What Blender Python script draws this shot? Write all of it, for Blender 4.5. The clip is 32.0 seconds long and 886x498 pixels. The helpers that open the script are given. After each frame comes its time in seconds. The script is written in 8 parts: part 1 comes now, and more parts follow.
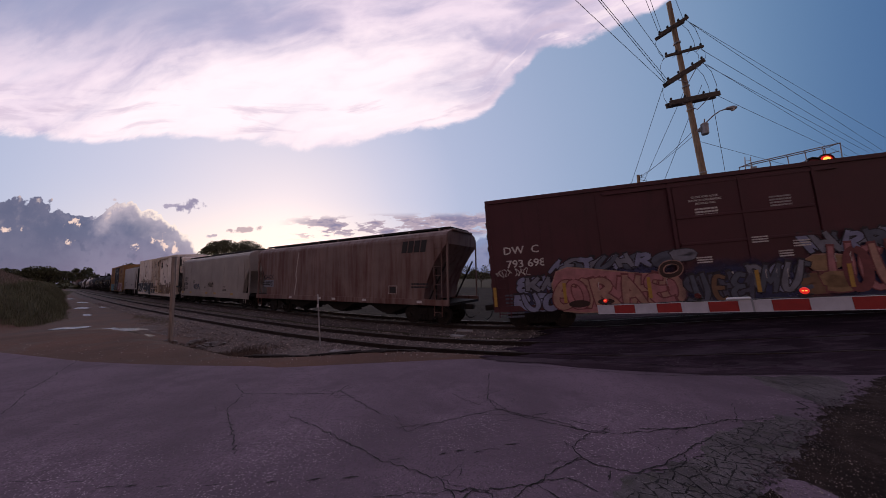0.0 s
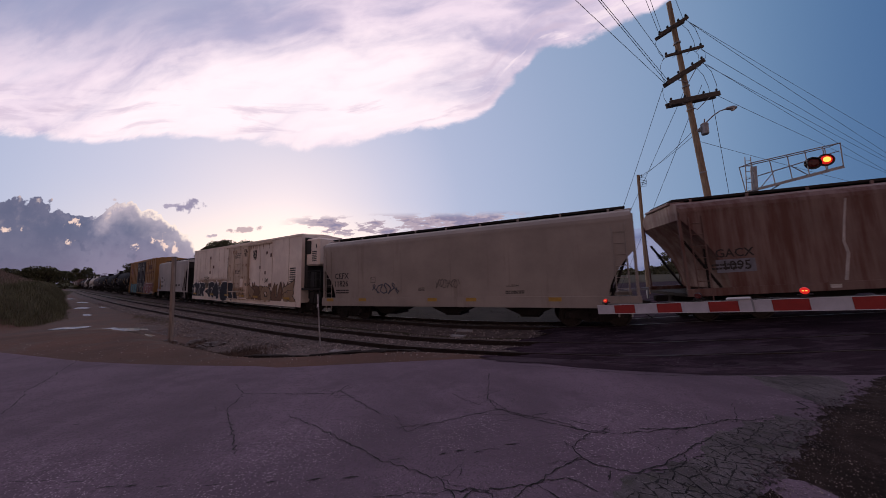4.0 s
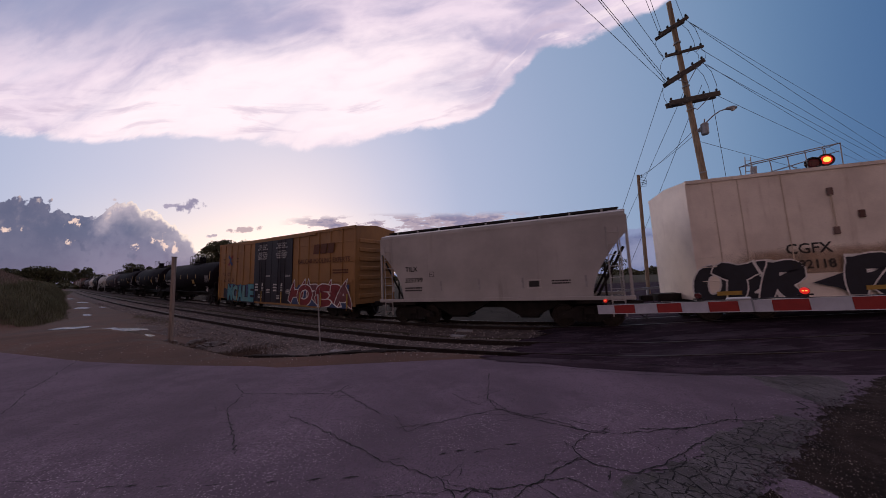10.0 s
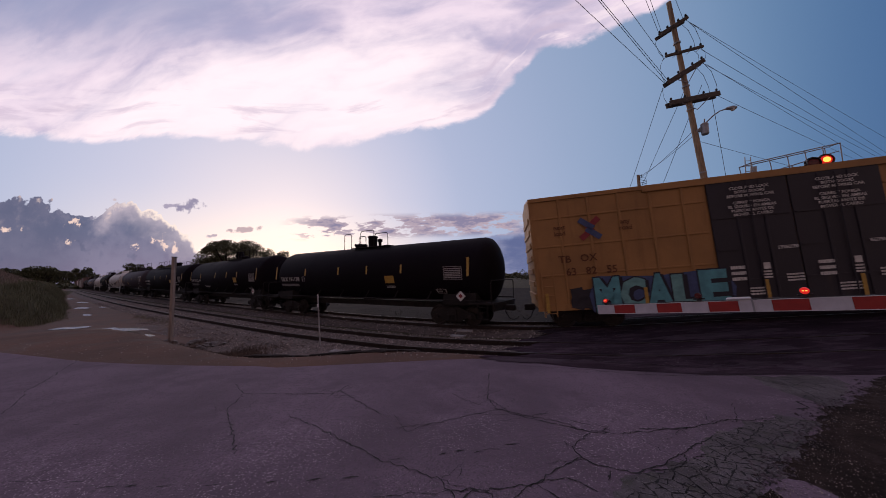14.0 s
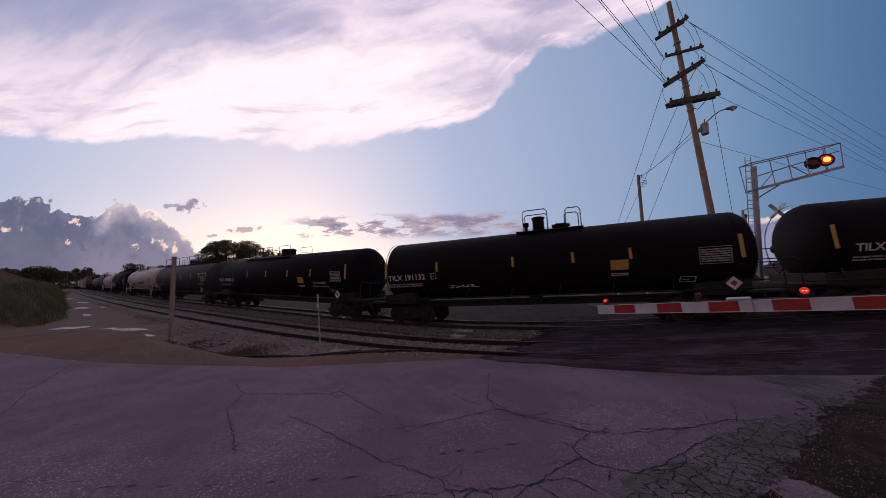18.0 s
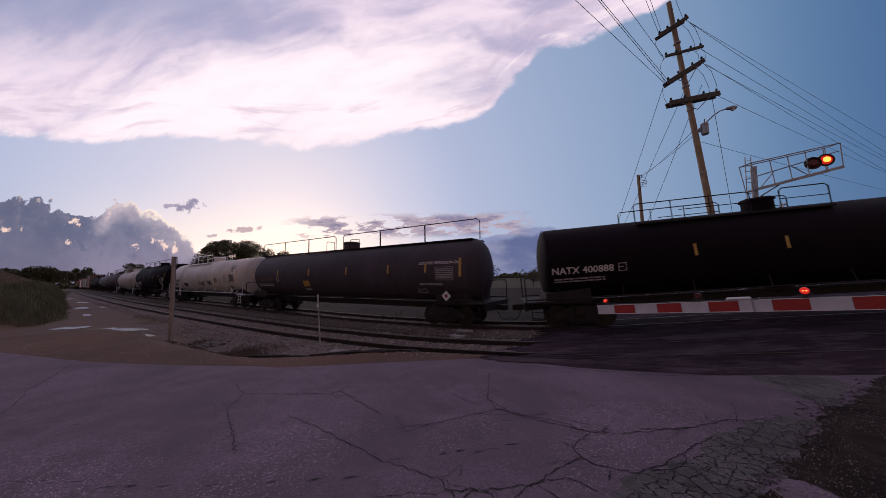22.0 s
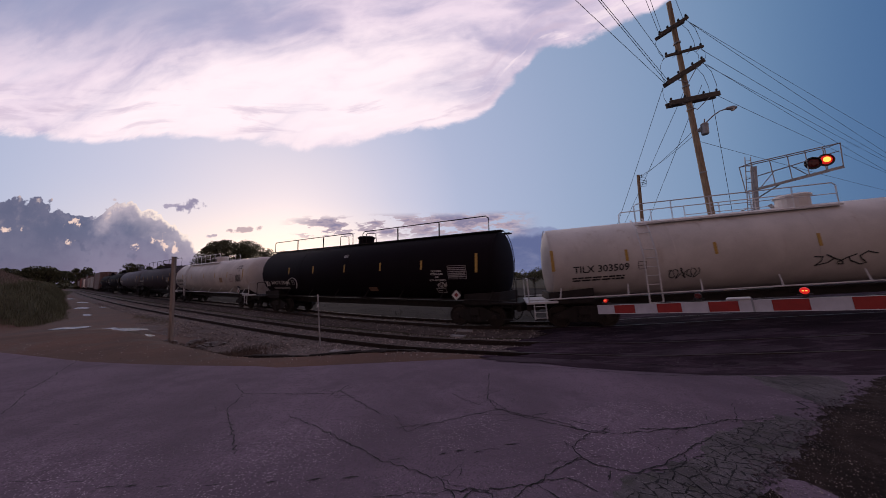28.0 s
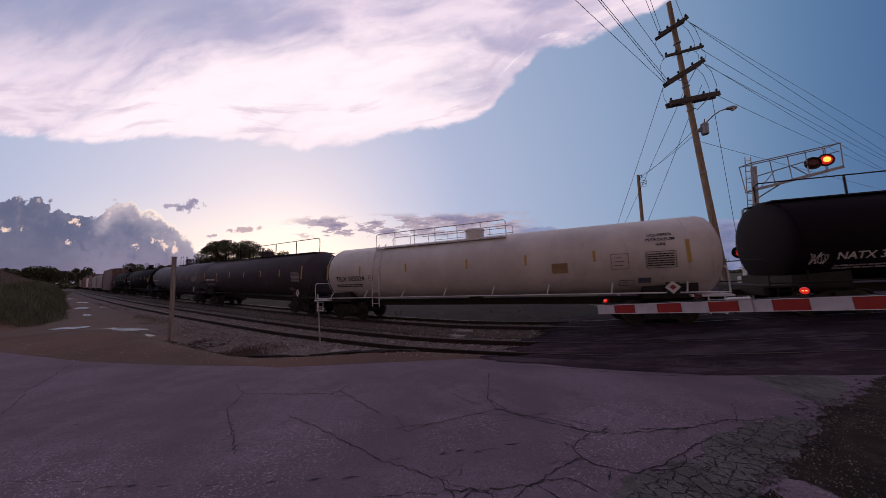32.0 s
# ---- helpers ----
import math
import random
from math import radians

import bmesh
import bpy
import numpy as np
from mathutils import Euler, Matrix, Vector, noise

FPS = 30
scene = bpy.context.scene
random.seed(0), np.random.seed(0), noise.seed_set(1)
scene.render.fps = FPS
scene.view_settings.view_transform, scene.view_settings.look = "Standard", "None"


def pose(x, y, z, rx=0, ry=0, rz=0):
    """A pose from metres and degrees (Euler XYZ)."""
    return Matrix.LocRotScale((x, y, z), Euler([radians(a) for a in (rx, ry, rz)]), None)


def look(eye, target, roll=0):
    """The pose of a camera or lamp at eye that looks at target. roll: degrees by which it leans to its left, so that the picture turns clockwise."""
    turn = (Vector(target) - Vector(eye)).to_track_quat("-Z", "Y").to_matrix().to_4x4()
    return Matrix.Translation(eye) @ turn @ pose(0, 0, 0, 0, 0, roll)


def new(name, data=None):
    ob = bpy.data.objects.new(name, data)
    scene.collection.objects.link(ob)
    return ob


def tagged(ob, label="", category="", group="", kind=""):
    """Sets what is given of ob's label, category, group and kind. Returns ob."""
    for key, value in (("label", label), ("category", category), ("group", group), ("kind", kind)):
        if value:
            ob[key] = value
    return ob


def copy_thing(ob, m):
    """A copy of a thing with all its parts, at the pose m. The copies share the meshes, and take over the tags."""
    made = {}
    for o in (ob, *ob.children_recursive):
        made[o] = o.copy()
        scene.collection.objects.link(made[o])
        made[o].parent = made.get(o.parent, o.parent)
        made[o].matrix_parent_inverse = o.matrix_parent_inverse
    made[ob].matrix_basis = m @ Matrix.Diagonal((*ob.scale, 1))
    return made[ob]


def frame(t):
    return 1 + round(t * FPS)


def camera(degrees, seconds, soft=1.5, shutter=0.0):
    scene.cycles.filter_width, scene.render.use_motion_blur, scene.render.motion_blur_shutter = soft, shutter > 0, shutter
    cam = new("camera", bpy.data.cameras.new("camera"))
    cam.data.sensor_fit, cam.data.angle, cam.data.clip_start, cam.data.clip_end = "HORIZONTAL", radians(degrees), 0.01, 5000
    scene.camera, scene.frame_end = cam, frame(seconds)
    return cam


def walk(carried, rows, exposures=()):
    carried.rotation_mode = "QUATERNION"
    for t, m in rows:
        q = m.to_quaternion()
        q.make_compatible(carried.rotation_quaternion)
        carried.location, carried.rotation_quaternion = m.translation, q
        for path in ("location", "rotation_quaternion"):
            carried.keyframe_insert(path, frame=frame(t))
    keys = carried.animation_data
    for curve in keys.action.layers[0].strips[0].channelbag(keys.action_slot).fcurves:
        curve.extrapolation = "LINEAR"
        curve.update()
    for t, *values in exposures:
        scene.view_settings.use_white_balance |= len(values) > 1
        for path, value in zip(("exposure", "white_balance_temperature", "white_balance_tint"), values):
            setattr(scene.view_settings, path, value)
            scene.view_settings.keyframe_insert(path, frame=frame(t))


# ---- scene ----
# The camera stands still on a tripod beside the crossing.
cam = camera(110.98, 32.0, soft=0.8, shutter=0.2)
VIEW = pose(0, 0, 2.026, 95.271) @ pose(0, 0, 0, 0, 0, -1.26)
walk(cam, [(0, VIEW), (32, VIEW)], exposures=[(q, e, 6700, 22.5) for q, e in ((0, 0.0), (6, -0.03), (12, -0.05), (14, -0.03), (17, 0.0), (24, -0.02), (28, -0.06), (32, -0.03))])

# ---------------------------------------------------------------- world, sun
SUN_AZ, SUN_EL = -27.0, 9.0     # degrees right of straight ahead, above the horizon


class Net:
    """Shader arithmetic: wraps a node socket so that it takes + - * /."""

    def __init__(self, tree, sock):
        self.t, self.s = tree, sock

    def op(self, kind, *others):
        n = self.t.nodes.new("ShaderNodeMath")
        n.operation = kind
        for i, v in enumerate((self, *others)):
            if isinstance(v, Net):
                self.t.links.new(v.s, n.inputs[i])
            else:
                n.inputs[i].default_value = v
        return Net(self.t, n.outputs[0])

    def __add__(self, o): return self.op("ADD", o)
    def __radd__(self, o): return self.op("ADD", o)
    def __sub__(self, o): return self.op("SUBTRACT", o)
    def __rsub__(self, o): return (self * -1) + o
    def __mul__(self, o): return self.op("MULTIPLY", o)
    def __rmul__(self, o): return self.op("MULTIPLY", o)
    def __truediv__(self, o): return self.op("DIVIDE", o)

    def step(self, a, b):
        """0 at a, 1 at b, smooth between."""
        n = self.t.nodes.new("ShaderNodeMapRange")
        n.interpolation_type = "SMOOTHSTEP"
        self.t.links.new(self.s, n.inputs[0])
        n.inputs[1].default_value, n.inputs[2].default_value = a, b
        return Net(self.t, n.outputs[0])

    def curve(self, pts):
        """A smooth function through the points; all x and y lie in 0 to 1."""
        n = self.t.nodes.new("ShaderNodeFloatCurve")
        c = n.mapping.curves[0]
        while len(c.points) < len(pts):
            c.points.new(0.5, 0.5)
        for p, (x, y) in zip(c.points, sorted(pts)):
            p.location = (x, y)
        n.mapping.update()
        self.t.links.new(self.s, n.inputs["Value"])
        return Net(self.t, n.outputs[0])


def combine(t, x, y, z):
    n = t.nodes.new("ShaderNodeCombineXYZ")
    for i, v in enumerate((x, y, z)):
        if isinstance(v, Net):
            t.links.new(v.s, n.inputs[i])
        else:
            n.inputs[i].default_value = v
    return n.outputs[0]


def noise_tex(t, vec, scale, detail=4.0, rough=0.55, warp=0.0):
    n = t.nodes.new("ShaderNodeTexNoise")
    t.links.new(vec, n.inputs["Vector"])
    n.inputs["Scale"].default_value, n.inputs["Detail"].default_value = scale, detail
    n.inputs["Roughness"].default_value, n.inputs["Distortion"].default_value = rough, warp
    return Net(t, n.outputs["Fac"])


def blend(t, fac, a, b):
    """Colour a where fac is 0, b where it is 1."""
    n = t.nodes.new("ShaderNodeMix")
    n.data_type = "RGBA"
    for i, v in ((0, fac), (6, a), (7, b)):
        if isinstance(v, Net):
            t.links.new(v.s, n.inputs[i])
        elif isinstance(v, (int, float)):
            n.inputs[i].default_value = v
        else:
            n.inputs[i].default_value = (*v[:3], 1)
    return Net(t, n.outputs[2])


def dot(t, vec, w):
    n = t.nodes.new("ShaderNodeVectorMath")
    n.operation = "DOT_PRODUCT"
    t.links.new(vec, n.inputs[0])
    n.inputs[1].default_value = w
    return Net(t, n.outputs["Value"])


def make_world():
    w = bpy.data.worlds.new("dusk_sky")
    scene.world = w
    w.use_nodes = True
    t = w.node_tree
    t.nodes.clear()
    way = t.nodes.new("ShaderNodeTexCoord").outputs["Generated"]
    # clouds are laid out on a plane far ahead: a to the right, b up, 1 = 45 degrees
    ahead, el = dot(t, way, (0, 1, 0)), dot(t, way, (0, 0, 1))
    deep = ahead.op("MAXIMUM", 0.12)
    a, b = dot(t, way, (1, 0, 0)) / deep, el / deep
    flat = combine(t, a, b, 0.0)
    s_dir = (math.cos(radians(SUN_EL)) * math.sin(radians(SUN_AZ)), math.cos(radians(SUN_EL)) * math.cos(radians(SUN_AZ)), math.sin(radians(SUN_EL)))
    near_sun = dot(t, way, s_dir)

    sky = t.nodes.new("ShaderNodeTexSky")
    sky.sky_type, sky.sun_disc = "NISHITA", False
    sky.sun_elevation, sky.sun_rotation = radians(SUN_EL), radians(SUN_AZ)
    t.links.new(way, sky.inputs["Vector"])
    dim = t.nodes.new("ShaderNodeVectorMath")
    dim.operation = "SCALE"
    t.links.new(sky.outputs[0], dim.inputs[0])
    dim.inputs["Scale"].default_value = 0.10
    high = el.step(0.0, 0.75)
    ramp = t.nodes.new("ShaderNodeValToRGB")
    stops = ((0.0, (0.026, 0.105, 0.28)), (0.19, (0.072, 0.180, 0.350)), (0.36, (0.172, 0.322, 0.505)), (0.65, (0.325, 0.45, 0.63)), (0.86, (0.41, 0.52, 0.71)), (0.95, (0.60, 0.66, 0.81)), (1.0, (0.74, 0.74, 0.82)))
    while len(ramp.color_ramp.elements) < len(stops):
        ramp.color_ramp.elements.new(0.5)
    for e, (p, c) in zip(ramp.color_ramp.elements, stops):
        e.position, e.color = p, (*c, 1)
    ramp.color_ramp.interpolation = "B_SPLINE"
    t.links.new(near_sun.s, ramp.inputs[0])
    clear = Net(t, ramp.outputs[0])
    clear = blend(t, near_sun.step(0.86, 1.0) * el.step(0.26, 0.04) * 0.75, clear, (0.98, 0.895, 0.79))
    base = blend(t, 0.90, Net(t, dim.outputs[0]), clear)

    soft = noise_tex(t, combine(t, a * 1.0, b * 2.2, 0.3), 3.0, 6, 0.6)
    puff = noise_tex(t, combine(t, a, b, 1.7), 15.0, 6, 0.58)
    lump = noise_tex(t, combine(t, a, b * 1.2, 4.1), 7.0, 5, 0.6)
    span = (a + 1.6) * 0.3125            # 0 to 1 for a in -1.6 .. 1.6

    def height(pts, k=1.0):
        return span.curve([((p + 1.6) * 0.3125, q * k) for p, q in pts]) / k

    # the cumulus bank on the left: billows, slate inside, lit along the rims that face the sun
    def billow(da, db):
        v = None
        for scale, k, amp in ((8.0, 0.0, 0.055), (19.0, 3.0, 0.040), (42.0, 7.0, 0.022), (88.0, 11.0, 0.010)):
            n = t.nodes.new("ShaderNodeTexVoronoi")
            n.feature = "SMOOTH_F1"
            n.inputs["Scale"].default_value, n.inputs["Smoothness"].default_value = scale, 0.25
            wob = (puff - 0.5) * 0.05
            t.links.new(combine(t, a + da + wob, b + db + wob + k, 0.0), n.inputs["Vector"])
            d = (Net(t, n.outputs["Distance"]) - 0.42) * -amp
            v = d if v is None else v + d
        return v
    outline = height([(-1.6, 0.285), (-1.484, 0.290), (-1.37, 0.290), (-1.244, 0.262), (-1.195, 0.250), (-1.176, 0.215), (-1.138, 0.246), (-1.065, 0.292), (-1.006, 0.268), (-0.947, 0.226), (-0.887, 0.180), (-0.82, 0.148), (-0.78, 0.105), (-0.70, 0.01), (-0.62, -0.05), (1.6, -0.05)])
    heap = outline + billow(0.0, 0.0) - b
    sunward = outline + billow(0.016, 0.012) - b - 0.012
    lit = (heap - sunward).step(0.012, 0.045)
    body = blend(t, b.step(0.02, 0.20), (0.235, 0.21, 0.30), (0.142, 0.170, 0.262))
    body = blend(t, lump.step(0.40, 0.62) * 0.55, body, (0.255, 0.26, 0.355))
    body = blend(t, puff.step(0.52, 0.68) * soft.step(0.45, 0.6) * 0.4, body, (0.36, 0.34, 0.42))
    body = blend(t, lit * heap.step(0.11, 0.01) * (0.5 + (a).step(-1.4, -0.85) * 0.4), body, (0.37, 0.36, 0.45))
    body = blend(t, (sunward - heap).step(-0.004, 0.02) * 0.5, body, (0.11, 0.13, 0.21))
    body = blend(t, a.step(-1.08, -1.34) * 0.55, body, (0.105, 0.122, 0.195))
    # the nearer heap is pale towards its top, the other stays slate
    crown = (a + (lump - 0.5) * 0.10).step(-1.17, -1.10) * heap.step(0.115, 0.02)
    body = blend(t, crown * (0.45 + lump.step(0.35, 0.6) * 0.45), body, (0.50, 0.47, 0.53))
    spark = lit * heap.step(0.10, 0.03) * lump.step(0.50, 0.60)
    body = blend(t, spark * 0.75, body, (0.98, 0.80, 0.68))
    rim = heap.step(0.026, 0.008) * (a + (lump - 0.5) * 0.5).step(-1.12, -0.96)
    body = blend(t, rim * 0.95, body, (1.0, 0.90, 0.78))
    fleck = noise_tex(t, combine(t, a, b, 6.3), 34.0, 6, 0.62)
    for fa, fb, wa, wb in ((-1.228, 0.212, 0.034, 0.020), (-1.234, 0.148, 0.018, 0.012), (-1.437, 0.192, 0.040, 0.012), (-0.955, 0.158, 0.036, 0.024), (-1.006, 0.118, 0.030, 0.012), (-0.90, 0.118, 0.030, 0.020)):
        glint = 1.0 - ((a - fa) / wa).op("POWER", 2.0) - ((b - fb) / wb).op("POWER", 2.0)
        body = blend(t, (glint + (fleck - 0.56) * 13.0).step(0.0, 1.1) * glint.step(-1.4, 0.3) * 0.85, body, (0.98, 0.77, 0.64))
    col = blend(t, heap.step(0.0, 0.006), base, body)
    # the blue-grey bank behind the train on the right, with a bright cumulus head
    bank = height([(-1.6, 0.0), (-0.30, 0.0), (0.0, 0.06), (0.22, 0.150), (0.6, 0.145), (0.9, 0.17), (1.05, 0.175), (1.18, 0.205), (1.3, 0.185), (1.6, 0.19)]) + (puff - 0.5) * 0.05
    col = blend(t, (bank - b).step(0.0, 0.008), col, blend(t, a.step(0.95, 1.1), (0.24, 0.31, 0.48), (0.72, 0.66, 0.62)))
    col = blend(t, (bank - 0.014 - b + (lump - 0.5) * 0.03).step(0.0, 0.02), col, blend(t, soft.step(0.4, 0.62), (0.115, 0.155, 0.30), (0.25, 0.29, 0.43)))
    # dark flakes: a broken band over the tank cars, and small ones above the trees
    wisp = noise_tex(t, combine(t, a * 4.0 + 4.0, b * 13.0, 0.0), 2.2, 8, 0.66)
    band = (1.0 - ((b - 0.172) / 0.048).op("ABSOLUTE")).step(0.0, 0.55) * a.step(-0.56, -0.40) * a.step(0.34, 0.20)
    full = wisp + a.step(-0.35, -0.05) * 0.07
    col = blend(t, full.step(0.50, 0.545) * band, col, blend(t, full.step(0.55, 0.66), (0.46, 0.40, 0.46), (0.25, 0.245, 0.36)))
    for fa, fb, wa, wb, tone in ((-0.848, 0.256, 0.045, 0.022, (0.26, 0.25, 0.37)), (-0.91, 0.258, 0.026, 0.008, (0.36, 0.34, 0.45)), (-0.66, 0.172, 0.06, 0.010, (0.50, 0.40, 0.42)), (-0.77, 0.152, 0.018, 0.007, (0.46, 0.40, 0.46)), (1.08, 0.30, 0.05, 0.006, (0.16, 0.26, 0.44))):
        flake = 1.0 - ((a - fa) / wa).op("POWER", 2.0) - ((b - fb - (a - fa) * 0.08) / wb).op("POWER", 2.0)
        col = blend(t, (flake + (fleck - 0.5) * 6.5).step(0.0, 0.9) * flake.step(-1.6, -0.3) * 0.9, col, tone)

    # the great bright anvil overhead: soft folds that fan out from the right, a puffy lower edge
    wx, wy = noise_tex(t, combine(t, a, b, 8.0), 1.3, 3, 0.5), noise_tex(t, combine(t, a, b, 15.0), 1.3, 3, 0.5)
    u_, v_ = a * 0.97 + b * 0.24 + (wx - 0.5) * 0.34, b * 0.97 - a * 0.24 + (wy - 0.5) * 0.26
    folds = noise_tex(t, combine(t, u_ * 0.9, v_ * 2.2, 0.0), 1.5, 5, 0.50, 0.15)
    veil = noise_tex(t, combine(t, u_ * 0.9, v_ * 2.4, 5.0), 4.4, 6, 0.56, 0.2)
    curl = noise_tex(t, combine(t, u_, v_ * 1.5, 9.0), 10.0, 5, 0.58, 0.4)
    low = height([(-1.6, 0.534), (-1.511, 0.527), (-1.315, 0.506), (-1.12, 0.488), (-1.006, 0.507), (-0.772, 0.486), (-0.636, 0.473), (-0.462, 0.449), (-0.27, 0.464), (-0.173, 0.486), (-0.076, 0.508), (0.041, 0.532), (0.158, 0.57), (0.22, 0.645), (0.30, 0.72), (0.36, 0.785), (0.46, 0.812), (0.57, 0.838), (0.68, 0.895), (0.80, 0.95), (1.073, 1.10), (1.6, 1.22)], 0.8)
    over = b + (veil - 0.5) * 0.075 + (curl - 0.5) * 0.05 - low + 0.016
    thick = over.step(0.0, 0.030) * ahead.step(-0.05, 0.2)
    core = 1.0 - ((a + 0.50 - (b - 0.62) * 0.9) / 0.62).op("POWER", 2.0) - ((b - 0.62) / 0.22).op("POWER", 2.0)
    grain = folds * 0.66 + veil * 0.26 + curl * 0.08
    shade = blend(t, grain.step(0.40, 0.60), (0.47, 0.455, 0.62), (0.86, 0.78, 0.87))
    shade = blend(t, b.step(0.70, 1.05) * a.step(-0.2, -0.9) * 0.8, shade, (0.27, 0.335, 0.51))
    bright = blend(t, (core * 0.85 + (grain - 0.5) * 4.0).step(-0.85, 0.75), shade, (1.05, 0.97, 0.99))
    # lavender shadow bands along the underside
    bands = noise_tex(t, combine(t, u_ * 1.3, (b - low) * 6.5 + v_ * 0.8, 3.0), 2.6, 5, 0.55, 0.3)
    bright = blend(t, bands.step(0.50, 0.66) * over.step(0.015, 0.05) * over.step(0.26, 0.12) * 0.65, bright, (0.60, 0.54, 0.66))
    bright = blend(t, bands.step(0.46, 0.34) * over.step(0.0, 0.04) * over.step(0.22, 0.08) * 0.6, bright, (1.02, 0.93, 0.95))
    rimmed = blend(t, over.step(0.10, 0.01) * a.step(0.5, -0.2) * curl.step(0.35, 0.6) * 0.75, bright, (1.0, 0.91, 0.93))
    col = blend(t, thick * (0.66 + veil * 0.62).op("MINIMUM", 1.0), col, rimmed)
    # away from the sunset the sky is dim and mauve
    col = blend(t, ahead.step(0.25, -0.35), col, blend(t, el.step(0.05, 0.65), (0.44, 0.325, 0.295), (0.16, 0.135, 0.175)))
    # below the horizon
    col = blend(t, el.step(-0.002, -0.02), col, (0.06, 0.055, 0.07))
    bg = t.nodes.new("ShaderNodeBackground")
    out = t.nodes.new("ShaderNodeOutputWorld")
    t.links.new(col.s, bg.inputs[0])
    bg.inputs[1].default_value = 1.0
    t.links.new(bg.outputs[0], out.inputs[0])


make_world()
lamp = bpy.data.lights.new("sun", "SUN")
lamp.energy, lamp.angle, lamp.color = 0.25, radians(20), (1.0, 0.86, 0.82)
sun = new("sun", lamp)
sun.matrix_basis = look((0, 0, 0), (-math.sin(radians(SUN_AZ)), -math.cos(radians(SUN_AZ)), -math.tan(radians(SUN_EL))))

# ---------------------------------------------------------------- materials


def mat(name, col, rough=0.7, metal=0.0, vary=0.25, scale=3.0, fine=60.0, bump=0.15, dirt=None, dirt_amount=0.5, spec=0.4, glow=None, stretch=(1, 1, 1), random_tint=0.0):
    """A surface with coarse stains, fine grain and relief, in metres of the object's own space."""
    m = bpy.data.materials.new(name)
    m.use_nodes = True
    t = m.node_tree
    p = t.nodes["Principled BSDF"]
    tc = t.nodes.new("ShaderNodeTexCoord").outputs["Object"]
    mp = t.nodes.new("ShaderNodeMapping")
    mp.inputs["Scale"].default_value = stretch
    t.links.new(tc, mp.inputs[0])
    coarse = noise_tex(t, mp.outputs[0], scale, 5, 0.6)
    grain = noise_tex(t, mp.outputs[0], fine, 3, 0.6)
    lo, hi = tuple(c * (1 - vary) for c in col), tuple(min(1, c * (1 + vary)) for c in col)
    c = blend(t, coarse.step(0.3, 0.7), lo, hi)
    c = blend(t, grain.step(0.35, 0.7) * (vary * 0.8), c, tuple(v * 0.55 for v in col))
    if dirt:
        d = noise_tex(t, mp.outputs[0], scale * 1.9, 7, 0.68)
        c = blend(t, d.step(0.62 - 0.25 * dirt_amount, 0.78 - 0.2 * dirt_amount) * min(1.0, dirt_amount + 0.2), c, dirt)
    if random_tint:
        r = t.nodes.new("ShaderNodeObjectInfo").outputs["Random"]
        c = blend(t, Net(t, r) * random_tint, c, tuple(v * 0.4 for v in col))
    t.links.new(c.s, p.inputs["Base Color"])
    r = coarse * 0.25 + (rough - 0.12)
    t.links.new(r.s, p.inputs["Roughness"])
    p.inputs["Metallic"].default_value = metal
    p.inputs["Specular IOR Level"].default_value = spec
    if bump:
        b = t.nodes.new("ShaderNodeBump")
        b.inputs["Strength"].default_value, b.inputs["Distance"].default_value = bump, 0.02
        t.links.new((grain * 0.6 + coarse * 0.4).s, b.inputs["Height"])
        t.links.new(b.outputs[0], p.inputs["Normal"])
    if glow:
        p.inputs["Emission Color"].default_value = (*glow[:3], 1)
        p.inputs["Emission Strength"].default_value = glow[3]
    return m


# ---------------------------------------------------------------- mesh helpers


def finish(name, bm, material, smooth=False):
    me = bpy.data.meshes.new(name)
    bm.normal_update()
    bm.to_mesh(me)
    bm.free()
    me.materials.append(material)
    if smooth:
        me.polygons.foreach_set("use_smooth", [True] * len(me.polygons))
    return me


def part(name, bm, material, parent=None, label="", at=None, smooth=False):
    """Links a bmesh (or a mesh that is shared) as one object under a thing or a part."""
    me = bm if isinstance(bm, bpy.types.Mesh) else finish(name, bm, material, smooth)
    ob = new(name, me)
    if parent:
        ob.parent = parent
    if at is not None:
        ob.matrix_basis = at
    if label:
        tagged(ob, label)
    return ob


def thing(name, m=None, label="", category="", group="", kind=""):
    ob = new(name)
    ob.empty_display_size = 0.2
    if m is not None:
        ob.matrix_basis = m
    return tagged(ob, label, category, group, kind)


def add_box(bm, lo, hi, m=None, bevel=0.0):
    v = [bm.verts.new((x, y, z)) for x in (lo[0], hi[0]) for y in (lo[1], hi[1]) for z in (lo[2], hi[2])]
    faces = [bm.faces.new([v[i] for i in q]) for q in ((0, 1, 3, 2), (4, 6, 7, 5), (0, 4, 5, 1), (2, 3, 7, 6), (0, 2, 6, 4), (1, 5, 7, 3))]
    if bevel:
        edges = list({e for f in faces for e in f.edges})
        r = bmesh.ops.bevel(bm, geom=edges, offset=bevel, segments=1, affect="EDGES")
        v = list({w for f in r["faces"] for w in f.verts} | {w for w in v if w.is_valid})
    if m is not None:
        for w in v:
            w.co = m @ w.co
    return bm


def box(lo, hi, m=None, bevel=0.0):
    return add_box(bmesh.new(), lo, hi, m, bevel)


